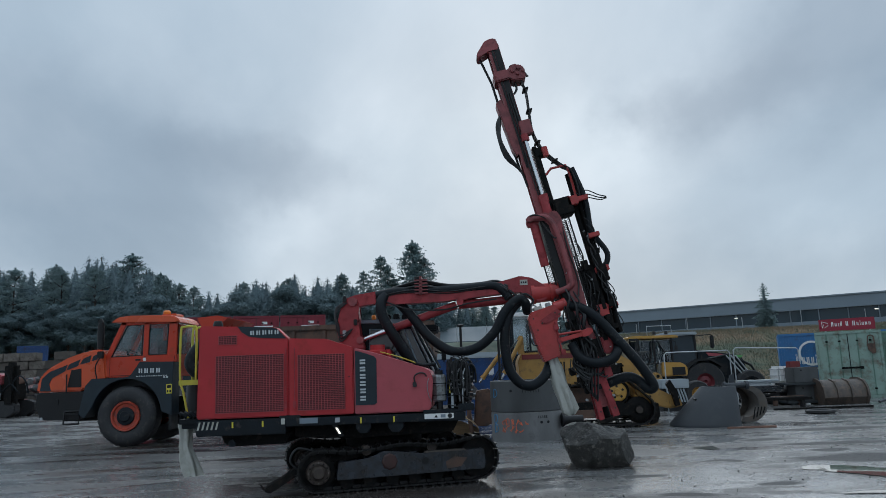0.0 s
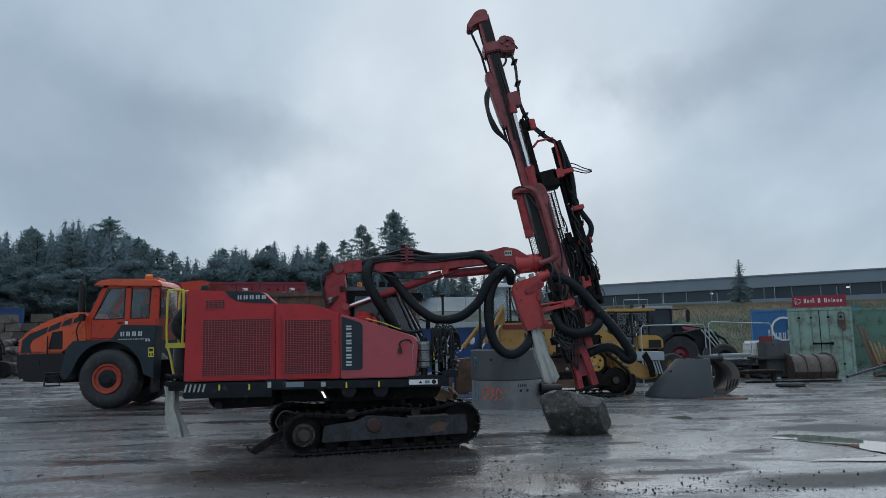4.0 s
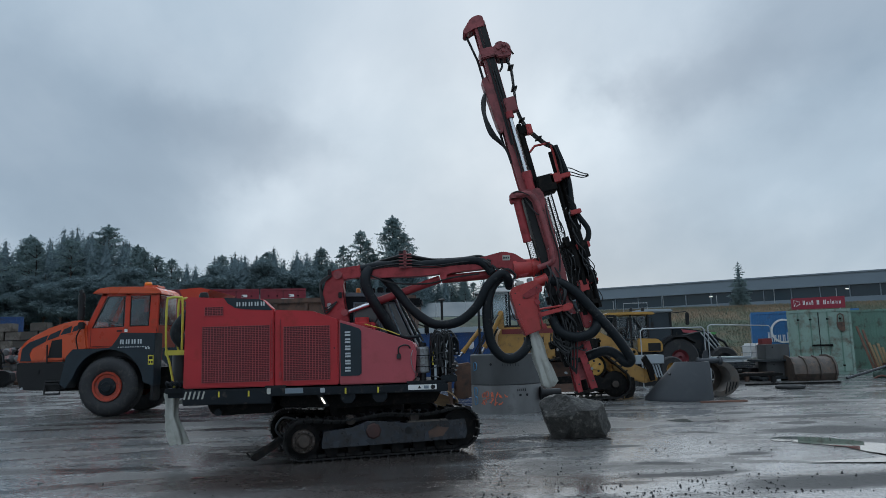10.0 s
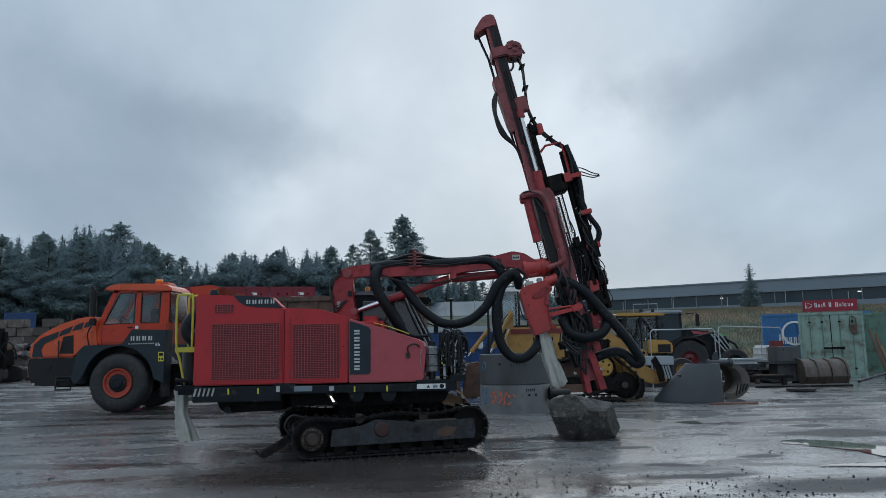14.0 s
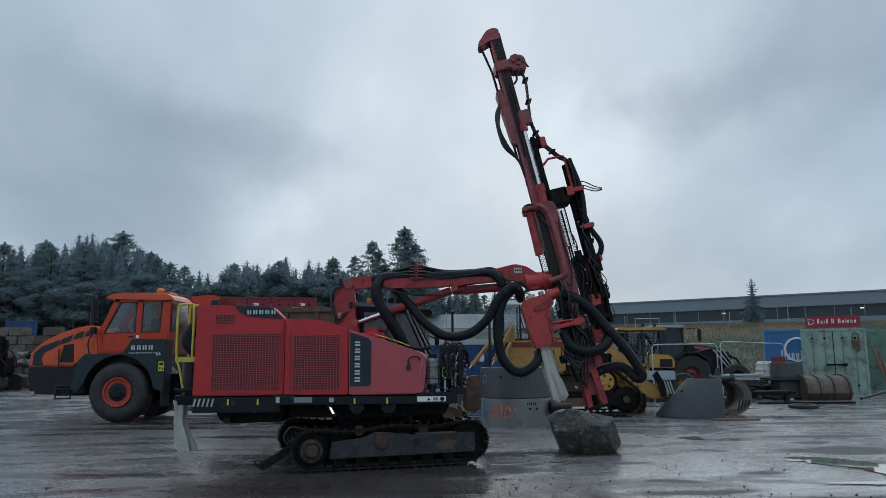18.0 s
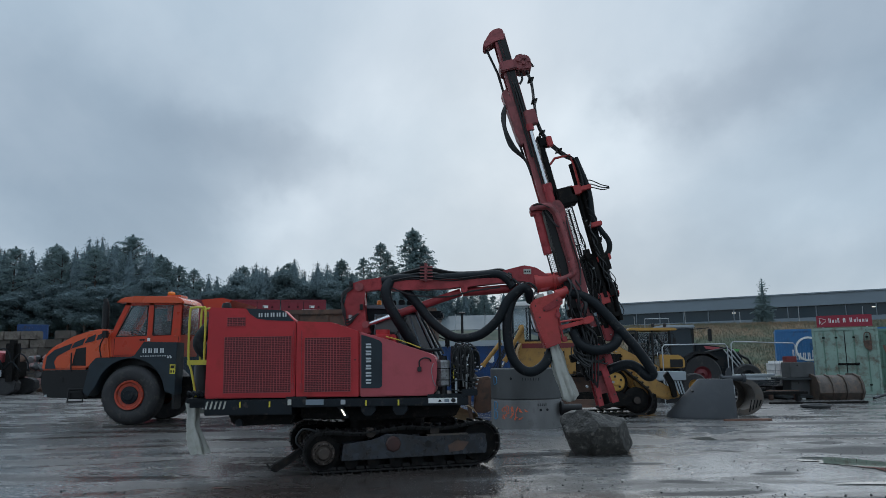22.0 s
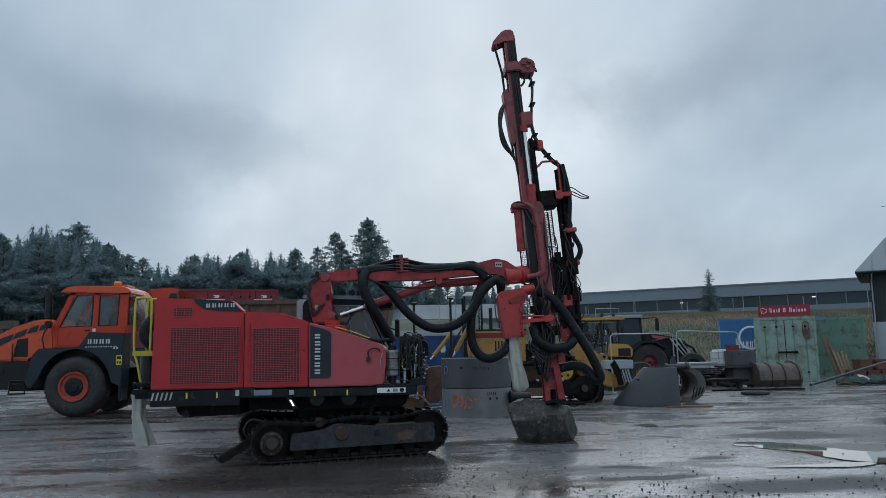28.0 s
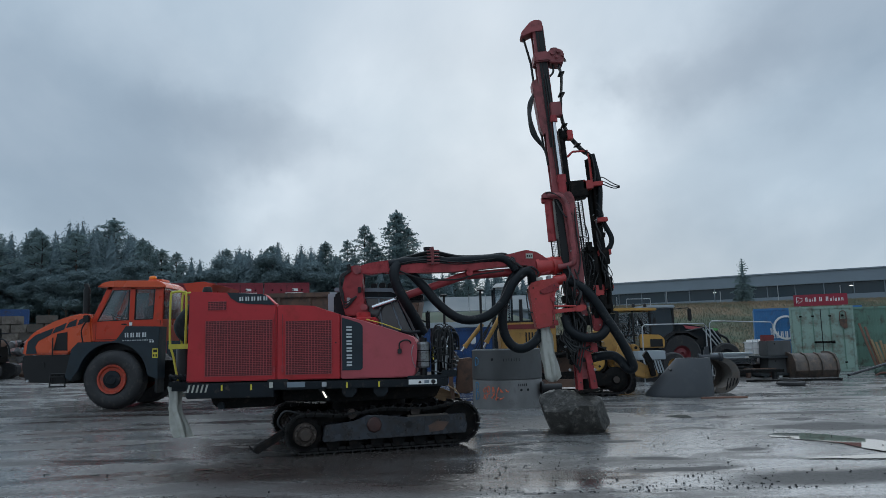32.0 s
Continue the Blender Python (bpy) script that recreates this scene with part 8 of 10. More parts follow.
def tractor():
    t = thing("tractor", (10.0, 34, 0), "dark farm tractor with red wheel rims and front loader", "tractor")
    P = lambda n, b, m, label="": part(n, b, M[m], t, label)
    b = B()
    box(b, 8.7, 33.2, 2.90, 10.2, 34.8, 3.05, 0.05)
    P("cab_roof", b, "clad_light", "pale grey cab roof")
    for x in (8.75, 10.05):
        for y in (33.25, 34.7):
            b = B()
            box(b, x, y, 1.4, x + 0.08, y + 0.06, 2.92, 0.01)
            P("cab_post", b, "black")
    b = B()
    box(b, 8.83, 33.17, 1.5, 10.05, 33.19, 2.9)
    for v in b.verts:
        v.co.y += (v.co.z - 1.5) * 0.13
    box(b, 10.08, 33.3, 1.5, 10.1, 34.7, 2.9)
    P("window", b, "glass", "dark tinted cab window")
    b = B()
    box(b, 9.2, 33.8, 1.4, 9.7, 34.3, 1.75, 0.05)
    box(b, 9.15, 33.8, 1.7, 9.3, 34.3, 2.4, 0.05)
    P("seat", b, "black")
    b = B()
    prism(b, [(10.1, 1.1), (12.2, 1.0), (12.3, 1.6), (12.1, 1.95), (10.2, 2.25)], 33.5, 34.5, 0.06)
    bo = P("bonnet", b, "deck", "dark bonnet")
    b = B()
    for k in range(4):
        g = B()
        prism(g, [(10.3 + 0.42 * k, 1.25), (10.6 + 0.42 * k, 1.22), (10.6 + 0.42 * k, 1.7 - 0.05 * k), (10.3 + 0.42 * k, 1.75 - 0.05 * k)], 33.47, 33.5)
        part("side_grille", g, M["black"], bo)
    prism(b, [(10.6, 2.12), (11.5, 2.0), (11.3, 1.9), (10.7, 1.98)], 33.48, 33.5)
    part("stripe", b, M["red_faded"], bo, "faded red stripe")
    b = B()
    prism(b, [(11.4, 2.02), (12.2, 1.93), (12.1, 1.84), (11.5, 1.92)], 33.48, 33.5)
    part("stripe", b, M["stripe_green"], bo, "bright green stripe")
    b = B()
    tube(b, [(10.2, 33.2, 1.75), (11.5, 33.2, 2.0), (12.4, 33.2, 1.5), (12.8, 33.2, 0.7)], 0.055, 8, straight=True)
    tube(b, [(10.2, 34.6, 1.75), (11.5, 34.6, 2.0), (12.4, 34.6, 1.5), (12.8, 34.6, 0.7)], 0.055, 8, straight=True)
    P("loader_arm", b, "black")
    for k in range(3):
        b = B()
        tube(b, [(11.35 + 0.2 * k, 33.15, 1.95), (12.0 + 0.16 * k, 33.15, 1.1)], 0.03, 8, straight=True)
        P("loader_cylinder", b, "galv")
    b = B()
    tube(b, [(10.1, 33.2, 2.85), (10.75, 33.1, 2.9), (10.78, 33.1, 2.85)], 0.02, 6, straight=True)
    box(b, 10.7, 33.0, 2.3, 10.85, 33.15, 2.85, 0.03)
    P("mirror", b, "black")
    b = B()
    box(b, 8.9, 33.6, 0.7, 12.0, 34.4, 1.3, 0.05)
    P("chassis", b, "deck")
    rubber_wheel(t, 10.3, 32.9, 0.85, 0.55, "rim_crimson", 0.38)
    rubber_wheel(t, 10.3, 34.6, 0.85, 0.55, "red_box", 0.46)
    rubber_wheel(t, 12.3, 33.0, 0.65, 0.45, "deck", 0.38)
    rubber_wheel(t, 12.3, 34.6, 0.65, 0.45, "red_box", 0.36)
    b = B()
    prism(b, [(9.4, 1.1), (9.55, 1.62), (10.0, 1.86), (10.6, 1.86), (11.1, 1.55), (11.05, 1.48), (10.58, 1.77), (10.02, 1.77), (9.63, 1.55), (9.5, 1.1)], 32.85, 33.4)
    P("mudguard", b, "black")


tractor()


def barrier(x0, x1, y, z, y2):
    t = thing("guard_rail", (x0, y, 0), "galvanised tubular guard rail frame", "guard rail", "tubular guard rails")
    b = B()
    tube(b, [(x0, y, 0.0), (x0, y, z - 0.08), (x0 + 0.08, y, z), (x1 - 0.08, y2, z), (x1, y2, z - 0.08), (x1, y2, 0.0)], 0.021, 8, straight=True)
    part("frame", b, M["galv"], t)
    for x, v in ((x0 + 0.06, y), (x1 - 0.06, y2)):
        b = B()
        box(b, x - 0.04, v - 0.3, 0.0, x + 0.04, v + 0.3, 0.03, 0.004)
        part("foot", b, M["galv"], t)


barrier(6.80, 9.03, 26.0, 2.06, 26.0)
barrier(9.20, 13.75, 26.1, 2.14, 31.5)


def goods():
    # white slatted crate
    t = thing("slatted_crate", (7.4, 27.5, 0), "white slatted crate with dark lower louvres", "crate")
    b = B()
    box(b, 7.0, 27.5, 0.80, 8.0, 28.4, 1.12, 0.02)
    part("top_panel", b, M["clad_light"], t)
    b = B()
    box(b, 7.05, 27.6, 0.0, 7.95, 28.3, 0.80)
    part("core", b, M["black"], t)
    for k in range(7):
        b = B()
        x = 7.3 + 0.10 * k
        prism(b, [(x, 0.3), (x + 0.05, 0.3), (x - 0.08, 0.78), (x - 0.13, 0.78)], 27.54, 27.6)
        part("slat", b, M["clad_light"], t)
    # low flatbed of timber and boards
    rnd = random.Random(31)
    t = thing("timber_stack", (11.4, 29.6, 0), "loose stack of pale boards and dark timber", "timber stack")
    for k in range(16):
        b = B()
        z = 0.35 + 0.075 * (k // 2)
        x0 = 10.2 + rnd.uniform(-0.3, 0.4)
        y0 = 29.2 + 0.5 * (k % 2) + rnd.uniform(-0.1, 0.1)
        box(b, x0, y0, z, x0 + rnd.uniform(1.3, 2.0), y0 + 0.4, z + 0.06, 0.006)
        part("board", b, M[rnd.choice(("black", "steel_dark", "galv", "track_frame", "dark_wood"))] if k < 11 else M[rnd.choice(("bag", "galv", "clad_light"))], t)
    for x in (10.4, 11.6):
        b = B()
        box(b, x, 29.1, 0.0, x + 0.15, 30.1, 0.35, 0.01)
        part("bearer", b, M["dark_wood"], t)
    t = thing("pallet_stack", (8.3, 24.5, 0), "low dark stack of wooden pallets", "pallet stack")
    for k in range(4):
        b = B()
        box(b, 7.75, 24.3, 0.02 + 0.08 * k, 9.15, 25.3, 0.07 + 0.08 * k, 0.006)
        part("pallet_deck", b, M["dark_wood"], t)
    t = thing("beam_stack", (9.6, 26.8, 0), "long dark steel beams on bearers", "beam stack")
    for k in range(3):
        b = B()
        box(b, 8.9, 27.0 + 0.3 * k, 0.26, 12.1, 27.12 + 0.3 * k, 0.36, 0.01)
        part("beam", b, M["steel_dark"], t)
    for x in (8.9, 10.3, 11.8):
        b = B()
        box(b, x, 27.2, 0.0, x + 0.12, 27.4, 0.26, 0.01)
        part("bearer", b, M["black"], t)
    # plastic tank in a cage
    t = thing("liquid_tank", (12.7, 30.4, 0), "white plastic liquid tank in a wire cage on a pallet", "tank")
    b = B()
    box(b, 12.35, 30.3, 0.45, 13.2, 31.2, 1.42, 0.08)
    part("tank", b, M["white"], t)
    b = B()
    box(b, 12.3, 30.25, 0.0, 13.25, 31.25, 0.42, 0.02)
    part("pallet", b, M["black"], t)
    for k in range(4):
        b = B()
        z = 0.55 + 0.25 * k
        tube(b, [(12.33, 31.22, z), (12.33, 30.28, z), (13.22, 30.28, z)], 0.012, 6, straight=True)
        part("cage_bar", b, M["galv"], t)
    for k in range(5):
        b = B()
        x = 12.36 + 0.2 * k
        tube(b, [(x, 30.27, 0.44), (x, 30.27, 1.42)], 0.012, 6, straight=True)
        part("cage_bar", b, M["galv"], t)
    b = B()
    box(b, 12.55, 29.6, 0.1, 12.95, 30.0, 1.6, 0.02)
    solid("red_cabinet", b, M["maroon"], "narrow dull maroon steel cabinet", "cabinet", origin=(12.75, 29.8, 0))
    # concrete ballast blocks
    for z, h in ((0.14, 0.58), (0.80, 0.57)):
        b = B()
        box(b, 12.22, 28.6, z, 13.08 + 0.06 * (z > 0.5), 29.4, z + h, 0.02)
        t = solid("ballast_block", b, M["concrete_dark"], "dark concrete ballast block on a timber pallet", "concrete block", "ballast blocks", origin=(12.9, 29.0, z))
        b = B()
        cyl(b, (12.5, 28.59, z + h * 0.8), (12.5, 28.62, z + h * 0.8), 0.03, 10)
        part("lifting_hole", b, M["black"], t)
    for z, a, c in ((0.0, 11.82, 13.4), (0.72, 11.88, 13.45)):
        t = thing("timber_pallet", (12.9, 29.0, z), "dark flat timber pallet under the blocks", "pallet", "block pallets")
        b = B()
        box(b, a, 28.4, z + 0.06 if z == 0 else z, c, 29.6, z + 0.138 if z == 0 else z + 0.078, 0.006)
        part("pallet_deck", b, M["dark_wood"], t)
        if z == 0:
            for x in (11.95, 12.5, 13.1):
                b = B()
                box(b, x, 28.42, 0.0, x + 0.14, 29.58, 0.06)
                part("bearer", b, M["white"] if x != 11.95 else M["dark_wood"], t)
    b = B()
    lathe(b, [(0.30, 0.02), (0.36, 0.0), (0.44, 0.03), (0.44, 0.09), (0.36, 0.12), (0.30, 0.1)], (10.9, 23.9, 0), (0, 0, 1), 30)
    solid("rubber_ring", b, M["tyre"], "black rubber ring lying on the ground", "ring", origin=(10.9, 23.9, 0))
    b = B()
    box(b, 10.3, 25.9, 0.0, 13.6, 26.0, 0.06, 0.008)
    solid("steel_bar", b, M["steel_dark"], "thin dark steel bar on the ground", "bar", origin=(12, 25.95, 0))
    b = B()
    cyl(b, (11.2, 28.4, 0.3), (12.4, 28.4, 0.3), 0.05, 12)
    box(b, 11.3, 28.3, 0.0, 11.4, 28.5, 0.25)
    box(b, 12.2, 28.3, 0.0, 12.3, 28.5, 0.25)
    solid("red_pipes", b, M["rust"], "dark red pipe on bearers beside the blocks", "pipe", origin=(11.6, 29.1, 0))
    # ribbed loader bucket
    t = thing("loader_bucket", (13.9, 28.3, 0), "long rusty grey loader bucket with welded ribs", "bucket")
    prof = [(28.0, 0.0), (27.85, 0.25), (27.9, 0.55), (28.1, 0.78), (28.5, 0.88), (29.2, 0.86), (29.2, 0.8), (28.5, 0.8), (28.15, 0.65), (28.0, 0.4), (28.1, 0.06), (29.2, 0.04), (29.2, 0.0)]
    def xprism(b, x0, x1, pts):
        a = [b.verts.new((x0, y, z)) for y, z in pts]
        c = [b.verts.new((x1, y, z)) for y, z in pts]
        b.faces.new(a), b.faces.new(c[::-1])
        n = len(pts)
        for i in range(n):
            b.faces.new((a[i], c[i], c[(i + 1) % n], a[(i + 1) % n]))
    b = B()
    xprism(b, 13.15, 14.72, prof)
    part("bucket_shell", b, M["rusty_steel"], t, "rusty grey bucket shell")
    for x in (13.1, 13.6, 14.1, 14.66):
        b = B()
        xprism(b, x, x + 0.07, [(27.95, 0.0), (27.78, 0.25), (27.83, 0.57), (28.05, 0.84), (28.5, 0.94), (29.0, 0.92), (29.2, 0.5), (29.2, 0.0)] if x in (13.1, 14.66) else [(27.95, 0.02), (27.79, 0.25), (27.84, 0.56), (28.06, 0.83), (28.5, 0.92), (28.5, 0.86), (28.15, 0.7), (28.0, 0.4)])
        part("rib", b, M["rusty_steel"], t)
    t.location.x -= 0.2
    # pole, planks, pots, netting by the green container
    b = B()
    tube(b, [(14.7, 27.6, 0.06), (19.5, 29.4, 0.98)], 0.05, 10, straight=True)
    solid("steel_pole", b, M["track_frame"], "long grey steel pole leaning over the clutter", "pole", origin=(17, 28.5, 0))
    for k in range(6):
        b = B()
        x, h = 17.95 + 0.1 * k, (2.0, 1.85, 1.3, 1.2, 1.25, 1.1)[k]
        lean = (0.62, 0.5, 0.42, 0.36, 0.3, 0.26)[k]
        prism(b, [(x + 0.2, 0.0), (x + 0.3, 0.0), (x + 0.3 - lean, h), (x + 0.2 - lean, h)], 31.8 - 0.05 * k, 31.83 - 0.05 * k)
        solid("plank", b, M["wood" if k > 1 else "wood_red"], "raw timber plank leaning on the green container", "plank", "leaning planks", origin=(x, 31.8, 0))
    for k, (x, z) in enumerate(((18.3, 0.0), (18.9, 0.0), (19.5, 0.0), (20.1, 0.0), (18.6, 0.45), (19.3, 0.45))):
        t = thing("crate", (x, 31.0, z), "terracotta red plastic crate", "crate", "stacked crates")
        b = B()
        box(b, x, 30.8, z, x + 0.52, 31.4, z + 0.42, 0.02)
        part("tub", b, M["terracotta"], t)
        b = B()
        box(b, x - 0.02, 30.78, z + 0.36, x + 0.54, 31.42, z + 0.44, 0.01)
        part("rim", b, M["terracotta"], t)
    rnd2 = random.Random(12)
    t = thing("netting_heap", (17.9, 28.6, 0), "heap of green netting and black hoses", "netting")
    for k in range(9):
        b = B()
        bmesh.ops.create_icosphere(b, subdivisions=3, radius=0.4)
        cx, cy = 16.6 + rnd2.uniform(0, 2.4), 28.3 + rnd2.uniform(-0.3, 0.5)
        for v in b.verts:
            d = v.co.copy()
            v.co = Vector((cx + d.x * 1.1, cy + d.y, max(0, 0.08 + d.z * 0.55 * (1 + 0.8 * noise.noise(d * 6 + Vector((k, 0, 0)))))))
        part("net_fold", b, M[("dull_green", "black", "dull_green", "galv")[k % 4]], t)
    for k in range(5):
        b = B()
        x, y = 15.6 + 0.5 * k, 27.4 + 0.1 * (k % 2)
        tube(b, [(x, y, 0.05), (x + 0.2, y - 0.1, 0.14), (x + 0.5, y, 0.08), (x + 0.9, y + 0.1, 0.05)], 0.035, 6)
        part("hose", b, M["terracotta" if k == 0 else "black"], t)


goods()


# ---- containers ----
def container(name, x0, y0, z0, w, d, h, m, label, group="", doors=True, ribs=True, rz=0.0):
    t = thing(name, (x0, y0, z0), label, "container", group, local=True, rz=rz)
    x0 = y0 = z0 = 0.0
    b = B()
    box(b, x0 + 0.04, y0 + 0.05, z0 + 0.04, x0 + w - 0.04, y0 + d, z0 + h - 0.04)
    part("body", b, M[m], t)
    for x in (x0, x0 + w - 0.1):
        b = B()
        box(b, x, y0, z0, x + 0.1, y0 + 0.12, z0 + h, 0.01)
        part("corner_post", b, M[m], t)
    for z in (z0, z0 + h - 0.12):
        b = B()
        box(b, x0 + 0.1, y0 + 0.0, z, x0 + w - 0.1, y0 + 0.1, z + 0.12, 0.01)
        part("cross_rail", b, M[m], t)
    if doors:
        for k in range(2):
            b = B()
            xa = x0 + 0.1 + k * (w - 0.2) / 2
            xb = xa + (w - 0.2) / 2
            box(b, xa + 0.008, y0 + 0.02, z0 + 0.13, xb - 0.008, y0 + 0.06, z0 + h - 0.13, 0.008)
            dr = part("door", b, M[m], t)
            b = B()
            box(b, (xa if k else xb - 0.008) - 0.012, y0 + 0.012, z0 + 0.13, (xa if k else xb - 0.008) + 0.012, y0 + 0.03, z0 + h - 0.13)
            part("door_gasket", b, M["black"], dr)
            for f in (0.3, 0.72):
                b = B()
                x = xa + (xb - xa) * f
                cyl(b, (x, y0, z0 + 0.1), (x, y0, z0 + h - 0.1), 0.018, 8)
                part("lock_bar", b, M["green_dark" if m == "green_box" else m], dr)
                for zz in (0.35, h - 0.45):
                    b = B()
                    box(b, x - 0.05, y0 - 0.03, z0 + zz, x + 0.05, y0 + 0.02, z0 + zz + 0.07, 0.008)
                    part("bar_keeper", b, M["steel_dark"], dr)
    elif ribs:
        n = int(w / 0.13)
        for k in range(n):
            b = B()
            x = x0 + 0.12 + (w - 0.24) * k / n
            box(b, x, y0 + 0.02, z0 + 0.13, x + 0.065, y0 + 0.06, z0 + h - 0.13, 0.006)
            part("corrugation", b, M[m], t)
    return t


GX, GY = 14.85, 32.3
g = container("green_container", GX, GY, 0, 2.46, 6.0, 2.76, "green_box", "weathered pale green shipping container with closed doors", rz=-27)
b = B()
box(b, 0.90, -0.08, 1.20, 1.60, -0.04, 1.28, 0.01)
cyl(b, (1.57, -0.07, 1.24), (1.70, -0.07, 1.24), 0.06, 10)
part("door_handle", b, M["steel_dark"], g)
b = B()
prism(b, [(1.90, 2.2), (2.20, 2.2), (2.20, 1.82), (2.07, 1.78), (1.93, 1.95)], -0.12, -0.04, 0.01)
tube(b, [(1.93, -0.1, 2.2), (1.97, -0.12, 2.5), (2.15, -0.12, 2.5), (2.18, -0.1, 2.2)], 0.02, 6)
part("basket", b, M["rust"], g, "rusty hanging basket")
container("green_container", 19.45, 36.6, 0, 2.6, 5.0, 2.85, "green_dark", "dark green corrugated shipping container with rusty edges", doors=False, rz=-26)
bc = container("blue_container", 15.85, 38.5, 0, 5.0, 2.4, 2.95, "blue_box", "blue shipping container with white emblem", doors=False, rz=-20)
b = B()
lathe(b, [(0.52, 0), (0.62, 0), (0.62, 0.01), (0.52, 0.01)], (1.5, -0.01, 1.95), (0, 1, 0), 36)
part("emblem", b, M["white"], bc, "white ring emblem")
bars(bc, 0.75, 1.42, (0.09, 0.07, 0.16, 0.16, 0.16, 0.09), (0.5, 0.38, 0.34, 0.34, 0.34, 0.45), 0, 0.05, M["white"])
bars(bc, 0.8, 1.15, (0.12,) * 6, (0.08,) * 6, 0, 0.05, M["white"])


def sign():
    t = thing("sign_board", (GX, GY, 2.76), "crimson sign board with white emblem and lettering on the container roof", "sign", local=True, rz=-27)
    b = B()
    box(b, 0.22, 0.1, 0.04, 2.3, 0.16, 0.53, 0.008)
    p = part("panel", b, M["sign"], t)
    for x in (0.45, 2.1):
        b = B()
        tube(b, [(x, 0.19, 0.0), (x, 0.19, 0.44)], 0.025, 6, straight=True)
        tube(b, [(x, 0.19, 0.39), (x, 0.7, 0.01)], 0.02, 6, straight=True)
        part("strut", b, M["galv"], t)
    y = 0.1
    b = B()
    tube(b, [(0.34, y, 0.17), (0.34, y, 0.44), (0.57, y, 0.36), (0.57, y, 0.27), (0.41, y, 0.17), (0.41, y, 0.32), (0.34, y, 0.17)], 0.013, 6, straight=True)
    part("emblem", b, M["white"], p, "white line emblem")
    bars(p, 0.69, 0.22, (0.10, 0.085, 0.05, 0.08), (0.19, 0.125, 0.125, 0.19), y, 0.035, M["white"])
    bars(p, 1.23, 0.22, (0.12,), (0.19,), y, 0.03, M["white"])
    bars(p, 1.48, 0.22, (0.12, 0.085, 0.03, 0.09, 0.09, 0.09), (0.19, 0.125, 0.19, 0.125, 0.125, 0.125), y, 0.035, M["white"])


sign()
for i in range(3):
    for z in (0.0, 2.6):
        ca, sa = math.cos(radians(14)), math.sin(radians(14))
        r = container("red_container", -15.3 + 2.56 * i * ca, 40.0 + 2.56 * i * sa, z, 2.5, 6.0, 2.59, "red_box" if z else "slate", "wine red steel container, stacked two high" if z else "dark slate steel container under the red ones", "stacked red containers", rz=14)
        if z and i:
            bars(r, 1.15, 1.75, (1.0,), (0.28,), 0, 0.1, M["white"], "label_plate", thick=0.02)
            bars(r, 1.3, 1.82, (0.14, 0.14, 0.14, 0.14), (0.14,) * 4, -0.022, 0.05, M["black"])
            bars(r, 1.55, 2.12, (0.3,), (0.14,), 0, 0.1, M["white"], "label_plate", thick=0.02)
        elif z:
            bars(r, 1.5, 1.8, (0.6,), (0.25,), 0, 0.1, M["white"], "label_plate", thick=0.02)
container("red_container", -20.2, 46.0, 0.0, 2.0, 2.4, 3.65, "red_box", "wine red tall container behind the truck", "stacked red containers", doors=False)
nb = container("navy_container", -1.25, 30.0, 0, 3.4, 2.4, 2.2, "navy", "navy blue site container with a white roof edge", doors=False)
b = B()
box(b, -0.05, -0.05, 2.2, 3.45, 2.4, 2.42, 0.01)
part("roof_edge", b, M["clad_light"], nb)
container("blue_container", -37.2, 60.5, 0, 2.3, 2.4, 5.2, "navy", "blue container behind the block wall", doors=False, rz=28)


# ---- buildings ----
def hall():
    a, c = Vector((14.0, 81.3, 0)), Vector((56.0, 56.4, 0))
    way = (c - a).normalized()
    turn = math.degrees(math.atan2(way.y, way.x))
    L = (c - a).length
    t = thing("industrial_hall", a, "long low grey industrial hall with a dark window band", "building", local=True, rz=turn)
    z0, z1 = 4.2, 7.45
    b = B()
    box(b, 0, 0.1, 3.5, L, 14, z1 - 0.1)
    part("wall", b, M["clad"], t)
    b = B()
    box(b, -0.1, -0.25, 6.22, L, 0.1, z1 - 0.12, 0.02)
    part("cladding_band", b, M["clad"], t, "dark grey cladding band")
    b = B()
    box(b, -0.2, -0.35, z1 - 0.14, L, 14, z1, 0.02)
    part("roof", b, M["clad"], t)
    b = B()
    box(b, 0, -0.05, 3.5, L, 0.1, 5.15, 0.02)
    part("plinth", b, M["clad"], t, "grey base panels")
    n = 20
    for k in range(n):
        x = L * k / n
        b = B()
        box(b, x + 0.06, 0.04, 5.15, x + L / n - 0.06, 0.08, 6.22)
        part("window", b, M["window"], t)
        b = B()
        box(b, x - 0.04, -0.08, 5.15, x + 0.04, 0.1, 6.22, 0.01)
        part("mullion", b, M["clad"], t)
    for x in (14.5, 26.5, 36.5, 41.0):
        b = B()
        box(b, x, 0.0, 5.85, x + 0.3, 0.04, 5.92)
        part("lamp", b, M["hall_lamp"], t, "lit lamp behind the glass")
    for k in range(9):
        b = B()
        x = 5 + 5.2 * k
        tube(b, [(x, -1.2, 4.6), (x, -1.2, 5.9 + 0.3 * (k % 2))], 0.035, 6, straight=True)
        part("post", b, M["galv"], t)


hall()


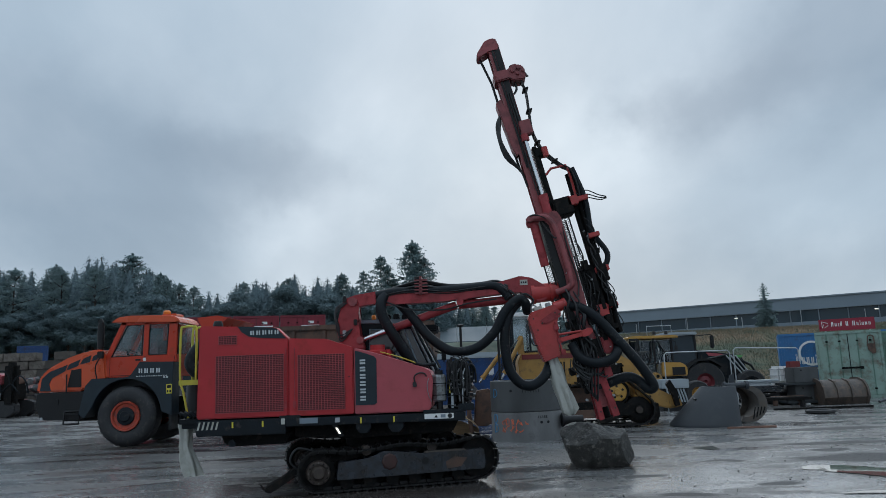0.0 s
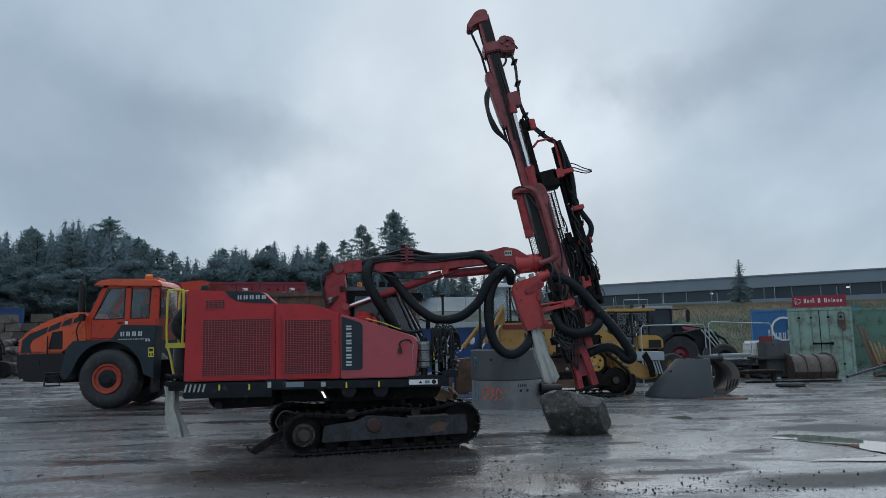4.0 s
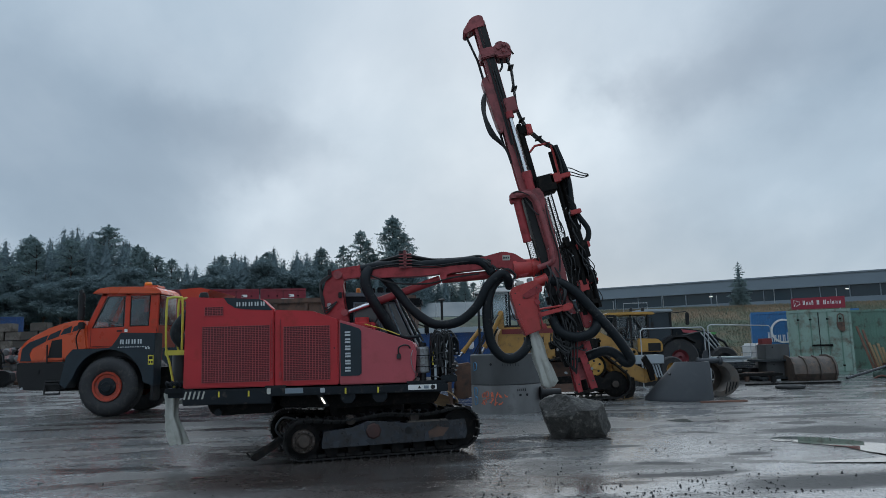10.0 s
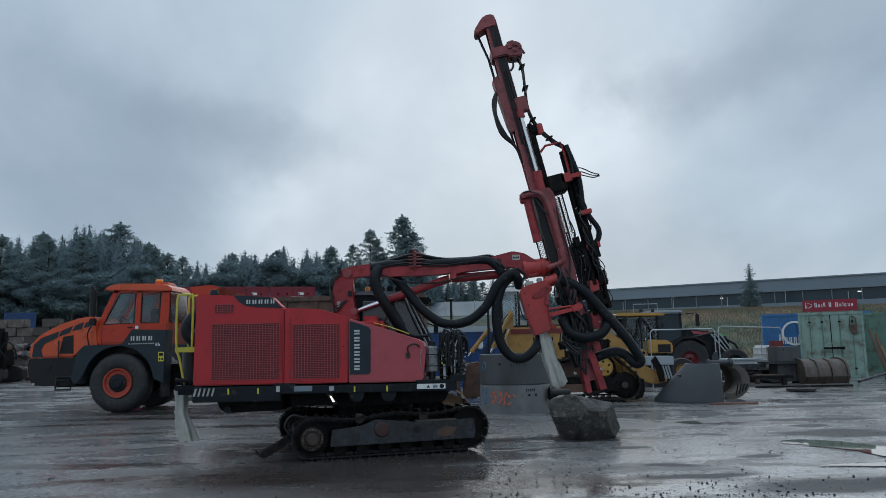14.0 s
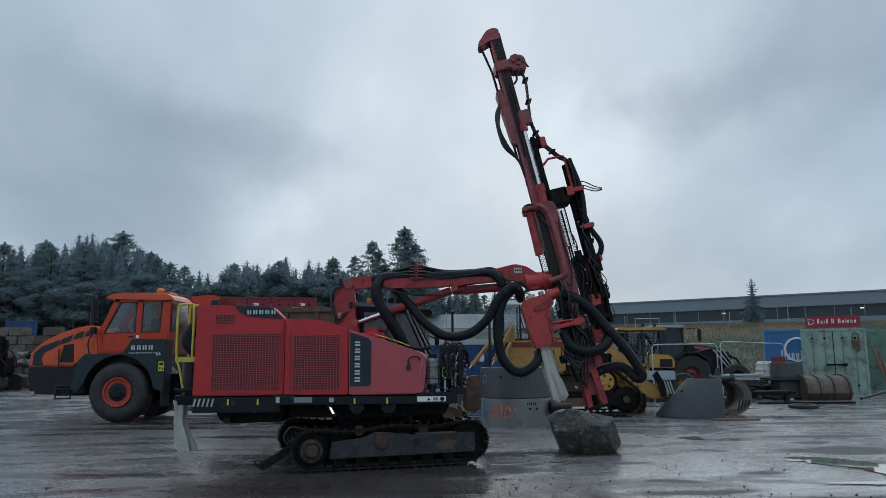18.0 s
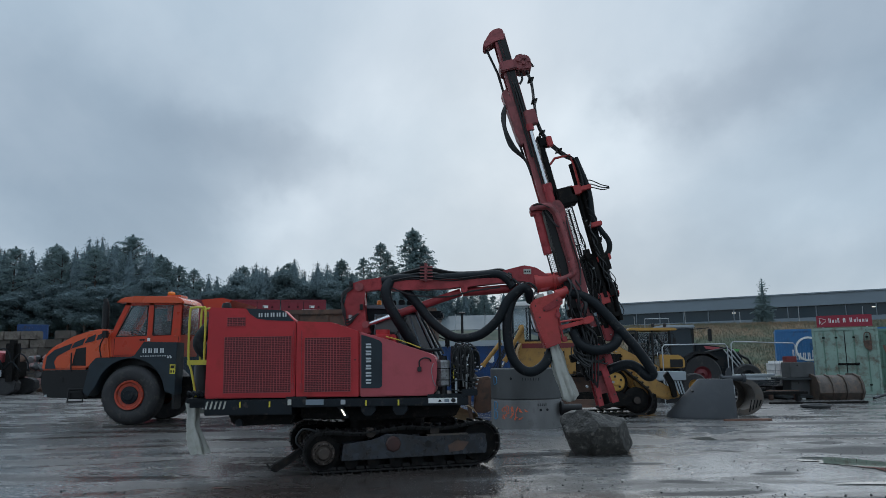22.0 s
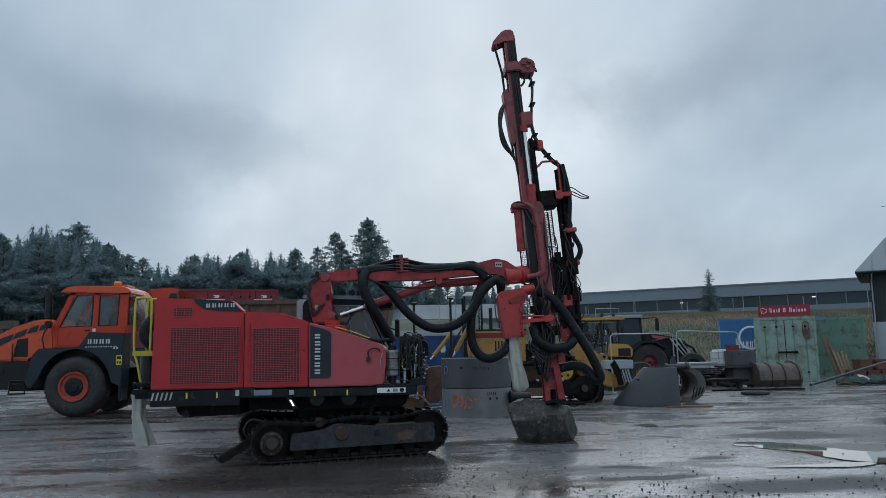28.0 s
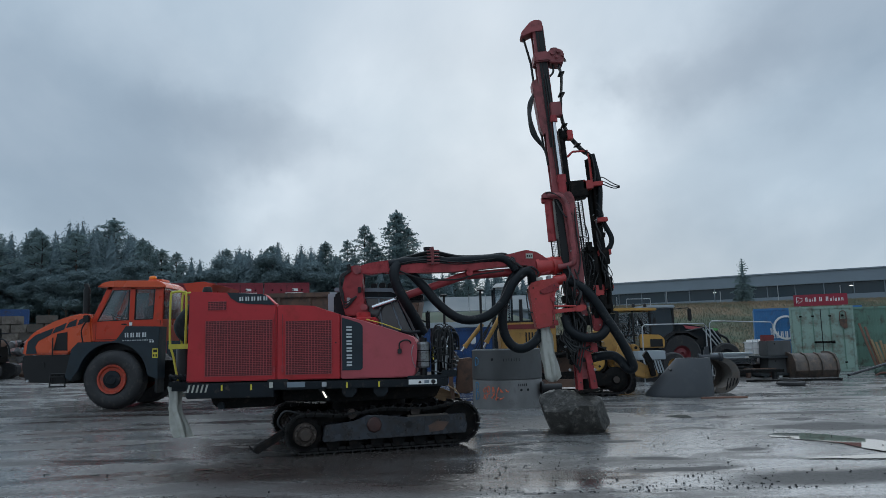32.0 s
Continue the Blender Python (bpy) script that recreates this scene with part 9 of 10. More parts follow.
def pale_hall():
    t = thing("pale_hall", (-4.5, 84, 0), "pale grey low hall with a pitched roof", "building")
    b = B()
    box(b, -4.5, 84.0, 0, 9.0, 92, 5.0)
    part("wall", b, M["clad"], t)
    b = B()
    r = [(84.0 - 0.4, 4.9), (88.0, 6.7), (92.4, 4.9), (92.4, 5.1), (88.0, 6.95), (83.6, 5.1)]
    a = [b.verts.new((-4.8, y, z)) for y, z in r]
    c = [b.verts.new((9.3, y, z)) for y, z in r]
    b.faces.new(a), b.faces.new(c[::-1])
    for i in range(6):
        b.faces.new((a[i], c[i], c[(i + 1) % 6], a[(i + 1) % 6]))
    part("roof", b, M["pale_roof"], t, "pale sheet roof")
    for x in (-2.5, 0.2, 2.9, 5.6):
        b = B()
        box(b, x, 83.97, 4.0, x + 1.4, 84.0, 4.8)
        part("window", b, M["window"], t)
    for x in (-1.0, 2.2, 4.0):
        b = B()
        tube(b, [(x, 80, 2.0), (x, 80, 6.6)], 0.05, 6, straight=True)
        part("flag_pole", b, M["galv"], t)


pale_hall()


def barn():
    t = thing("boarded_house", (25.2, 40.2, 0), "dark boarded house with a grey sheet roof", "house", local=True, rz=-33)
    x0, x1, y0, y1, ze = 0.0, 8.8, 0.0, 7.0, 5.5
    b = B()
    box(b, x0, y0 + 0.06, 0, x1, y1, ze)
    part("wall", b, M["dark_wood"], t)
    b = B()
    box(b, x0 - 0.02, y0 - 0.02, 0, x1, y0 + 0.1, 2.7, 0.01)
    part("base_wall", b, M["clad_light"], t, "grey rendered base")
    k = 0
    me_b = B()
    box(me_b, -0.07, 0, 0, 0.07, 0.05, ze - 2.7)
    me = mesh_of(me_b, "board", M["dark_wood"])
    x = x0 + 0.08
    while x < x1 - 0.1:
        ob = new("board", me)
        ob.parent = t
        ob.location = Vector((x, y0 + 0.01, 2.7)) - ORG[t.name]
        x += 0.155
    b = B()
    pts = [Vector((x0 - 0.65, y0 - 0.6, ze - 0.1)), Vector((x1, y0 - 0.6, ze - 0.1)), Vector((x1, 3.5, 7.7)), Vector((x0 + 1.0, 3.5, 7.7))]
    q = [Vector((x0 - 0.65, y1 + 0.6, ze - 0.1)), Vector((x1, y1 + 0.6, ze - 0.1))]
    v = [b.verts.new(p) for p in pts + q]
    w = [b.verts.new(p + Vector((0, 0, 0.12))) for p in pts + q]
    for f in ((0, 1, 2, 3), (3, 2, 5, 4), (0, 3, 4)):
        b.faces.new([w[i] for i in f])
        b.faces.new([v[i] for i in f[::-1]])
    for i, j in ((0, 1), (1, 2), (2, 5), (5, 4), (4, 0)):
        b.faces.new((v[i], v[j], w[j], w[i]))
    part("roof", b, M["slate_roof"], t, "grey standing seam roof")
    for s in range(12):
        b = B()
        x = x0 + 0.2 + 0.75 * s
        f = 0.3 if s == 0 else 1.0
        a0 = Vector((x, y0 - 0.58, ze + 0.05))
        a1 = Vector((x, 3.4, 7.8))
        tube(b, [a0, a0 + (a1 - a0) * min(1.0, (s + 0.9) / 2.2)], 0.025, 5, straight=True)
        part("roof_seam", b, M["slate_roof"], t)
    b = B()
    tube(b, [(x0 - 0.65, y0 - 0.66, ze - 0.08), (x1, y0 - 0.66, ze - 0.08)], 0.07, 8, straight=True)
    part("gutter", b, M["deck"], t)
    b = B()
    tube(b, [(x0 + 0.15, y0 - 0.6, ze - 0.1), (x0 + 0.1, y0 - 0.08, ze - 0.6), (x0 + 0.1, y0 - 0.08, 0.2)], 0.035, 8, straight=True)
    part("downpipe", b, M["clad_light"], t, "pale grey downpipe")
    b = B()
    tube(b, [(x0 + 1.2, 2.5, 6.5), (x0 + 1.2, 2.5, 9.6)], 0.03, 6, straight=True)
    tube(b, [(x0 + 0.9, 2.5, 9.5), (x0 + 1.5, 2.5, 9.5)], 0.02, 6, straight=True)
    part("aerial", b, M["galv"], t)
    b = B()
    prism(b, [(23.6, 0), (24.6, 0), (24.6, 2.5), (23.6, 2.6)], 42, 44, 0.02)
    solid("red_shed", b, M["red_box"], "small dark red shed by the house", "shed", origin=(24, 43, 0))


barn()


def block_wall():
    w = thing("concrete_block_wall", (-28, 52, 0), "wall of stacked grey concrete blocks", "wall")
    rnd = random.Random(2)
    b = B()
    box(b, -0.58, -0.4, 0.0, 0.58, 0.4, 0.58, 0.03)
    me = mesh_of(b, "block", mat("stacked_concrete", (0.115, 0.10, 0.085), 0.8, var=0.35, scale=1.5, dirt=(0.07, 0.055, 0.045), amount=0.5, bump=0.3, per_piece=0.5), smooth=35)
    for r in range(7):
        for k in range(16):
            if r == 6 and rnd.random() < 0.35:
                continue
            ob = new("block", me)
            ob.parent = w
            ob.location = (-10 + 1.2 * k + 0.6 * (r % 2), rnd.uniform(-0.08, 0.08), 0.6 * r)


block_wall()


def left_machine():
    t = thing("drill_carrier", (-28, 45.5, 0), "dark tracked drill carrier with looped hoses and pale panels", "drill carrier")
    P = lambda n, b, m, label="": part(n, b, M[m], t, label)
    for y in (44.6, 46.6):
        b = B()
        prism(b, [(-31.0, 0.15), (-30.6, 0.0), (-26.4, 0.0), (-25.9, 0.3), (-25.9, 0.8), (-26.3, 1.0), (-30.6, 1.0), (-31.0, 0.7)], y, y + 0.6, 0.05)
        P("track", b, "tyre", "muddy rubber track")
    b = B()
    box(b, -31.5, 44.9, 1.0, -26.6, 46.9, 2.0, 0.08)
    P("body", b, "steel_dark")
    b = B()
    prism(b, [(-29.3, 1.9), (-27.0, 1.9), (-26.8, 2.5), (-27.5, 2.7), (-29.0, 2.4)], 44.7, 46.5, 0.05)
    P("engine_cover", b, "red_faded", "faded pinkish engine cover")
    b = B()
    prism(b, [(-33.0, 4.6), (-32.9, 4.3), (-27.4, 2.3), (-27.2, 2.6)], 45.2, 45.5, 0.03)
    P("boom", b, "steel_dark")
    rnd = random.Random(9)
    for k in range(9):
        b = B()
        x = -30.5 + 0.55 * k
        h = rnd.uniform(1.9, 2.9)
        tube(b, [(x, 44.6, 1.6), (x + 0.1, 44.5, h - 0.3), (x + 0.5, 44.5, h), (x + 0.9, 44.5, h - 0.4), (x + 1.0, 44.6, 1.4)], 0.045, 7, 5)
        P("hose", b, "rubber")
    b = B()
    box(b, -26.7, 44.5, 0.6, -25.9, 45.1, 3.3, 0.2)
    P("mast_end", b, "steel_dark")
    b = B()
    box(b, -28.0, 44.55, 1.1, -26.8, 44.6, 1.5)
    P("panel", b, "clad_light")
    t.location.x -= 1.4


left_machine()


def debris():
    t = thing("debris_heap", (-27.5, 49.5, 0), "low heap of pale sacks and pinkish rubble by the block wall", "heap")
    rnd = random.Random(41)
    for k in range(120):
        b = B()
        bmesh.ops.create_icosphere(b, subdivisions=2, radius=1.0)
        up = (k // 24) / 4
        cx, cy, w = rnd.uniform(-34, -23.5), 49.6 + rnd.uniform(-0.9, 0.5) * (1 - up), rnd.uniform(0.14, 0.34)
        for v in b.verts:
            d = v.co.copy()
            q = 1 + 0.5 * noise.noise(d * 1.7 + Vector((k, 0, 0)))
            v.co = Vector((cx + w * 1.3 * d.x * q, cy + w * d.y * q, max(0.0, 0.2 + 2.0 * up + w * d.z * q)))
        part("lump", b, M[("concrete", "rubble_pink", "rust", "bag", "steel_dark", "rubble_pink", "concrete_dark")[k % 7]], t)


debris()


# ---- trees ----
def conifer_mesh(seed, slim=0.2, whorls=22, droop=0.3, ragged=0.3, material="spruce", foot=0.08, open_crown=0.0, tuft=0.035, leaf=0.012, core=0.6):
    """Unit-high conifer crown: whorls of boughs that carry tufts of small needle sprays round a dense core."""
    rnd = random.Random(seed)
    verts, faces = [], []

    def spray(c, size):
        u = Vector([rnd.gauss(0, 1) for _ in range(3)]).normalized() * size * rnd.uniform(0.8, 1.7)
        w = u.cross(Vector([rnd.gauss(0, 1) for _ in range(3)])).normalized() * size * rnd.uniform(0.35, 0.7)
        n = len(verts)
        verts.extend((tuple(c - u), tuple(c + w), tuple(c + u), tuple(c - w)))
        faces.append((n, n + 1, n + 2, n + 3))

    def radius(f):
        return slim * ((1 - f) ** (0.82 - 0.25 * open_crown) * (0.6 + 0.4 * min(1, f * 4)) + 0.006)
    for i in range(whorls):
        f = (i + rnd.uniform(-0.3, 0.3)) / (whorls - 1)
        f = min(0.97, max(0.0, f))
        z = foot + (0.985 - foot) * f
        boughs = max(3, int((9 - 4 * open_crown) * (1 - f) + 3))
        turn = rnd.uniform(0, 6.28)
        for k in range(boughs):
            a = turn + 2 * math.pi * k / boughs + rnd.uniform(-0.4, 0.4)
            L = radius(f) * rnd.uniform(1 - ragged, 1 + ragged * 0.5) * min(1.0, 0.45 + 5 * (1 - f))
            steps = max(1, int(L / 0.028))
            for m in range(steps):
                q = (m + 1) / steps
                if q < 0.3 + 0.3 * open_crown:
                    continue
                c = Vector((math.cos(a) * L * q, math.sin(a) * L * q, z - droop * L * q * q + 0.02 * open_crown))
                size = tuft * (0.35 + 0.65 * (1 - f)) * (1 - 0.35 * q)
                for _ in range(13):
                    d = Vector((rnd.gauss(0, 0.5), rnd.gauss(0, 0.5), rnd.gauss(0, 0.26))) * size
                    spray(c + d, leaf * (0.3 + 0.7 * min(1.0, 2.2 * (1 - f))))
    for m in range(150):
        q = rnd.random() ** 0.7
        spray(Vector((rnd.gauss(0, 0.055) * q * slim / 0.22, rnd.gauss(0, 0.055) * q * slim / 0.22, 1.0 - 0.2 * q)), leaf * (0.35 + 0.5 * q))
    first, base = len(faces), len(verts)
    rows, turns = 30, 14
    for i in range(rows):
        f = i / (rows - 1)
        z = foot + 0.02 + (0.92 - foot) * f
        for k in range(turns):
            a = 2 * math.pi * k / turns
            rr = radius(f) * core * rnd.uniform(0.75, 1.15)
            verts.append((rr * math.cos(a), rr * math.sin(a), z - 0.25 * rr + rnd.uniform(-0.008, 0.008)))
    for i in range(rows - 1):
        for k in range(turns):
            q = (k + 1) % turns
            faces.append((base + i * turns + k, base + i * turns + q, base + (i + 1) * turns + q, base + (i + 1) * turns + k))
    me = bpy.data.meshes.new("crown")
    me.from_pydata(verts, [], faces)
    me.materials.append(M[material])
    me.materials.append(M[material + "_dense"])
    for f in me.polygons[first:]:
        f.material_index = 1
    return me


def pine_mesh(seed, wide=0.2, foot=0.34, boughs=46, cone=0.0):
    """Unit-high pine crown: level boughs of uneven length, each with flat tufts of needles, and gaps between."""
    rnd = random.Random(seed)
    verts, faces = [], []

    def spray(c, size):
        u = Vector((rnd.gauss(0, 1), rnd.gauss(0, 1), rnd.gauss(0, 0.6))).normalized() * size * rnd.uniform(0.8, 1.6)
        w = u.cross(Vector([rnd.gauss(0, 1) for _ in range(3)])).normalized() * size * rnd.uniform(0.4, 0.8)
        k = len(verts)
        verts.extend((tuple(c - u), tuple(c + w), tuple(c + u), tuple(c - w)))
        faces.append((k, k + 1, k + 2, k + 3))
    for i in range(boughs):
        f = (i + 0.5) / boughs
        z = foot + (0.97 - foot) * f
        round_top = wide * (0.25 + 0.75 * math.sin(math.pi * min(1.0, 0.22 + 0.78 * f)) ** 0.8) * rnd.uniform(0.45, 1.08) * (1 - 0.35 * max(0, f - 0.75) / 0.25)
        L = round_top * (1 - cone) + cone * wide * 1.25 * (1.02 - f) ** 0.75 * rnd.uniform(0.5, 1.08)
        a = i * 2.4 + rnd.uniform(-0.6, 0.6)
        for m in range(4):
            q = 0.35 + 0.65 * (m + 1) / 4
            c = Vector((math.cos(a) * L * q, math.sin(a) * L * q, z + (0.22 - 0.3 * cone) * L * q * (0.4 + f) - 0.1 * L * q * q))
            for _ in range(25):
                spray(c + Vector((rnd.gauss(0, 0.026), rnd.gauss(0, 0.026), rnd.gauss(0, 0.011))) * (1.15 - 0.45 * f), 0.0085)
    for _ in range(110):
        q = rnd.random()
        spray(Vector((rnd.gauss(0, 0.035) * q, rnd.gauss(0, 0.035) * q, 1.0 - 0.11 * q)), 0.008)
    me = bpy.data.meshes.new("crown")
    me.from_pydata(verts, [], faces)
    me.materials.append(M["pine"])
    return me


def clump_mesh(seed, blobs, material, leaf=0.02, per=150):
    """Unit-high crown of leaf clumps; blobs are (x, y, z, radius)."""
    rnd = random.Random(seed)
    verts, faces = [], []
    for bx, by, bz, br in blobs:
        for _ in range(per):
            d = Vector([rnd.gauss(0, 1) for _ in range(3)]).normalized() * br * rnd.uniform(0.55, 1.1)
            d.z *= 0.65
            c = Vector((bx, by, bz)) + d
            u = Vector([rnd.gauss(0, 1) for _ in range(3)]).normalized() * leaf * rnd.uniform(0.7, 1.6)
            w = u.cross(Vector([rnd.gauss(0, 1) for _ in range(3)])).normalized() * leaf * rnd.uniform(0.5, 1.0)
            n = len(verts)
            verts += [c - u, c + w, c + u, c - w]
            faces.append((n, n + 1, n + 2, n + 3))
    first = len(faces)
    for bx, by, bz, br in blobs:
        ball = B()
        bmesh.ops.create_icosphere(ball, subdivisions=4, radius=br * 0.66)
        n = len(verts)
        for v in ball.verts:
            k = 1 + 0.4 * noise.noise(v.co / br * 3 + Vector((seed, bx * 9, bz * 9))) + rnd.uniform(-0.13, 0.13)
            verts.append(Vector((bx + v.co.x * k, by + v.co.y * k, bz + 0.65 * v.co.z * k)))
        faces += [tuple(n + v.index for v in f.verts) for f in ball.faces]
        ball.free()
    me = bpy.data.meshes.new("crown")
    me.from_pydata([tuple(v) for v in verts], [], faces)
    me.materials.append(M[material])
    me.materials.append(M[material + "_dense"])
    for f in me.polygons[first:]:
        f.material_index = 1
    return me


def trunk_mesh(seed, limbs=(), r=0.016, top=0.97):
    b = B()
    rnd = random.Random(seed)
    pts = [(rnd.uniform(-0.006, 0.006), rnd.uniform(-0.006, 0.006), top * i / 5) for i in range(6)]
    pts[0] = (0, 0, 0)
    rings(b, [circle_at(p, (0, 0, 1), r * (1 - 0.85 * i / 5), 7) for i, p in enumerate(pts)], 7)
    for (x, y, z, z0) in limbs:
        a, c = Vector((0, 0, z0)), Vector((x, y, z))
        rings(b, [circle_at(a, c - a, r * 0.4, 5), circle_at(c, c - a, r * 0.12, 5)], 5)
    return mesh_of(b, "trunk", M["bark"], smooth=60)


def tree_kind(name, label, category, crown, trunk, group):
    t = thing(name, (0, -400, -60), label, category, group, local=True)
    for n, me in (("trunk", trunk), ("crown", crown)):
        ob = new(n, me)
        ob.parent = t
    return t


def pine_blobs(seed, n=13):
    rnd = random.Random(seed)
    out = []
    for i in range(n):
        z = 0.45 + 0.5 * (i / (n - 1)) + rnd.uniform(-0.02, 0.02)
        a = i * 2.4 + rnd.uniform(-0.5, 0.5)
        R = 0.16 * (1.08 - abs((i / (n - 1)) - 0.35)) * rnd.uniform(0.5, 1.1) * (0.35 if i == n - 1 else 1)
        out.append((R * math.cos(a), R * math.sin(a), z, rnd.uniform(0.05, 0.085)))
    return out


GROUP = "forest edge trees"
kinds = {}
for i, (slim, droop) in enumerate(((0.22, 0.5), (0.26, 0.4), (0.19, 0.55), (0.25, 0.3), (0.29, 0.4))):
    kinds["spruce", i] = tree_kind("spruce_tree", "tall dark green spruce at the forest edge", "tree", conifer_mesh(40 + i, slim, 24, droop), trunk_mesh(i), GROUP)
for i in range(3):
    bl = pine_blobs(70 + i)
    kinds["pine", i] = tree_kind("pine_tree", "tall dark pine with open clumped crown", "tree", pine_mesh(80 + i, (0.19, 0.16, 0.23)[i], (0.36, 0.45, 0.2)[i], (50, 34, 74)[i], (0.0, 0.15, 0.85)[i]), trunk_mesh(10 + i, [(x, y, z, z - 0.06) for x, y, z, r in bl]), GROUP)
for i in range(2):
    rnd = random.Random(90 + i)
    bl = [(rnd.uniform(-0.17, 0.17), rnd.uniform(-0.17, 0.17), rnd.uniform(0.28, 0.88), rnd.uniform(0.11, 0.17)) for _ in range(14)]
    kinds["birch", i] = tree_kind("birch_tree", "leafy mid-green birch at the forest edge", "tree", clump_mesh(95 + i, bl, "leafy", 0.009, 900), trunk_mesh(20 + i, [(x, y, z, z - 0.15) for x, y, z, r in bl]), GROUP)
used = set()


def plant(kind, i, x, y, h, turn, wide=1.0):
    z = rise(x, y) - 0.1
    t = kinds[kind, i]
    m = Matrix.Translation((x, y, z)) @ Matrix.Rotation(turn, 4, "Z")
    if (kind, i) in used:
        t = copy_thing(t, m)
    used.add((kind, i))
    t.matrix_basis = m @ Matrix.Diagonal((h * wide, h * wide, h, 1))
    return t


def forest():
    rnd = random.Random(77)

    def tops(x):
        """Height of the tree line over the yard, along x at 90 m."""
        line = ((-80, 16.5), (-55, 16.3), (-47, 17.2), (-41, 17.2), (-37.5, 15.4), (-34.5, 12.5), (-32, 11.8), (-29, 13.2), (-24, 13.4), (-19, 13.2), (-15, 13.2), (-12.5, 12.0), (-4, 11.5), (-1.5, 10.4), (2, 10.0), (6, 9.9), (9, 9.0), (14, 7.8), (30, 7.4))
        for (a, p), (c, q) in zip(line, line[1:]):
            if x <= c:
                return p + (q - p) * max(0, (x - a) / (c - a))
        return line[-1][1]
    x = -78.0
    while x < 26:
        for row, (y, f) in enumerate(((88, 1.0), (97, 0.97), (108, 0.9))):
            xx, yy = x + rnd.uniform(-0.9, 0.9), y + rnd.uniform(-3, 3)
            if -6 < xx < 11 and yy < 94:
                yy += 10
            k = yy / 90
            h = (1.62 + (tops(xx / k if k else xx) - 1.62) * k - rise(xx, yy)) * f * (rnd.uniform(0.92, 1.11) if xx < -36 else rnd.uniform(0.95, 1.18))
            kind = rnd.choice(("spruce",) * 6 + ("pine",) * 2)
            if row == 0 and rnd.random() < 0.13:
                kind, h = "birch", h * 0.62
            plant(kind, rnd.randrange({"spruce": 5, "pine": 3, "birch": 2}[kind]), xx, yy, max(3.0, h), rnd.uniform(0, 6.28), rnd.uniform(0.95, 1.35))
        x += rnd.uniform(1.05, 1.6)
    # leafy growth along the forest's foot
    x = -76.0
    while x < -9:
        plant("birch", rnd.randrange(2), x, 83 + rnd.uniform(-2, 2), rnd.uniform(5.5, 8.5), rnd.uniform(0, 6.28), rnd.uniform(0.9, 1.3))
        x += rnd.uniform(2.2, 4.2)
    # taller pines that stand out
    for kind, i, xx, top, wide in (("pine", 0, -10.2, 16.4, 0.8), ("pine", 1, -12.3, 14.6, 0.9), ("pine", 1, -9.4, 15.4, 0.7), ("pine", 2, -6.2, 18.1, 1.15), ("spruce", 4, -6.0, 17.0, 1.0), ("pine", 0, -4.9, 16.0, 1.0), ("pine", 1, -8.6, 13.6, 1.1), ("spruce", 1, -3.4, 13.0, 1.1), ("pine", 0, -32.5, 12.2, 1.2), ("pine", 1, -35.2, 14.0, 1.3)):
        plant(kind, i, xx * 0.98, 88, 1.62 + (top - 1.62) * 0.98 - rise(xx, 88), 0.7 * i + xx, wide)
    # beyond the hall
    for xx, top in ((25.4, 8.6), (26.6, 8.4), (27.9, 8.7), (28.6, 8.3)):
        plant("birch", int(xx) % 2, xx * 1.35, 121, 1.62 + (top - 1.62) * 1.35 - rise(xx * 1.35, 121), xx, 1.0)
    kinds["young", 0] = tree_kind("young_conifer", "lone young conifer on the grassy bank", "tree", conifer_mesh(99, 0.26, 22, 0.1, 0.5, "pine", 0.02, 0.24, 0.05, 0.016, 0.3), trunk_mesh(33, r=0.009), "lone trees")
    s = plant("young", 0, 24.2, 60.5, 1.62 + (rise(21.6, 54.0) + 3.9 - 1.62) * 1.12 - rise(24.2, 60.5), 0.4, 1.0)
    tagged(s, "lone young conifer on the grassy bank", "tree", "lone trees")


forest()


def bank_grass(name, label, material, seed, count, share):
    """Small blades of tall grass on the bank; share gives how many stand at a height of the slope."""
    rnd = random.Random(seed)
    verts, faces = [], []
    for _ in range(count):
        y = rnd.uniform(38, 66)
        x = rnd.uniform(0.12, 0.72) * y
        z = rise(x, y)
        if z < 0.15 or rnd.random() > share(z / 4.15):
            continue
        h = rnd.uniform(0.06, 0.2)
        w = rnd.uniform(0.006, 0.016)
        dx = rnd.uniform(-0.12, 0.12)
        n = len(verts)
        verts += [(x - w, y, z - 0.03), (x + w, y, z - 0.03), (x + dx + w * 0.4, y + rnd.uniform(-0.06, 0.06), z + h), (x + dx - w * 0.5, y, z + h * rnd.uniform(0.6, 1))]
        faces.append((n, n + 1, n + 2, n + 3))
    me = bpy.data.meshes.new(name)
    me.from_pydata(verts, [], faces)
    me.materials.append(M[material])
    tagged(new(name, me), label, "grass", kind="stuff")


bank_grass("tall_grass", "dry brown tall grass on the upper bank", "grass", 55, 60000, lambda k: 0.15 + 0.85 * k)
bank_grass("green_grass", "damp green grass on the lower bank", "grass_green", 56, 60000, lambda k: 1.0 - 0.8 * k)


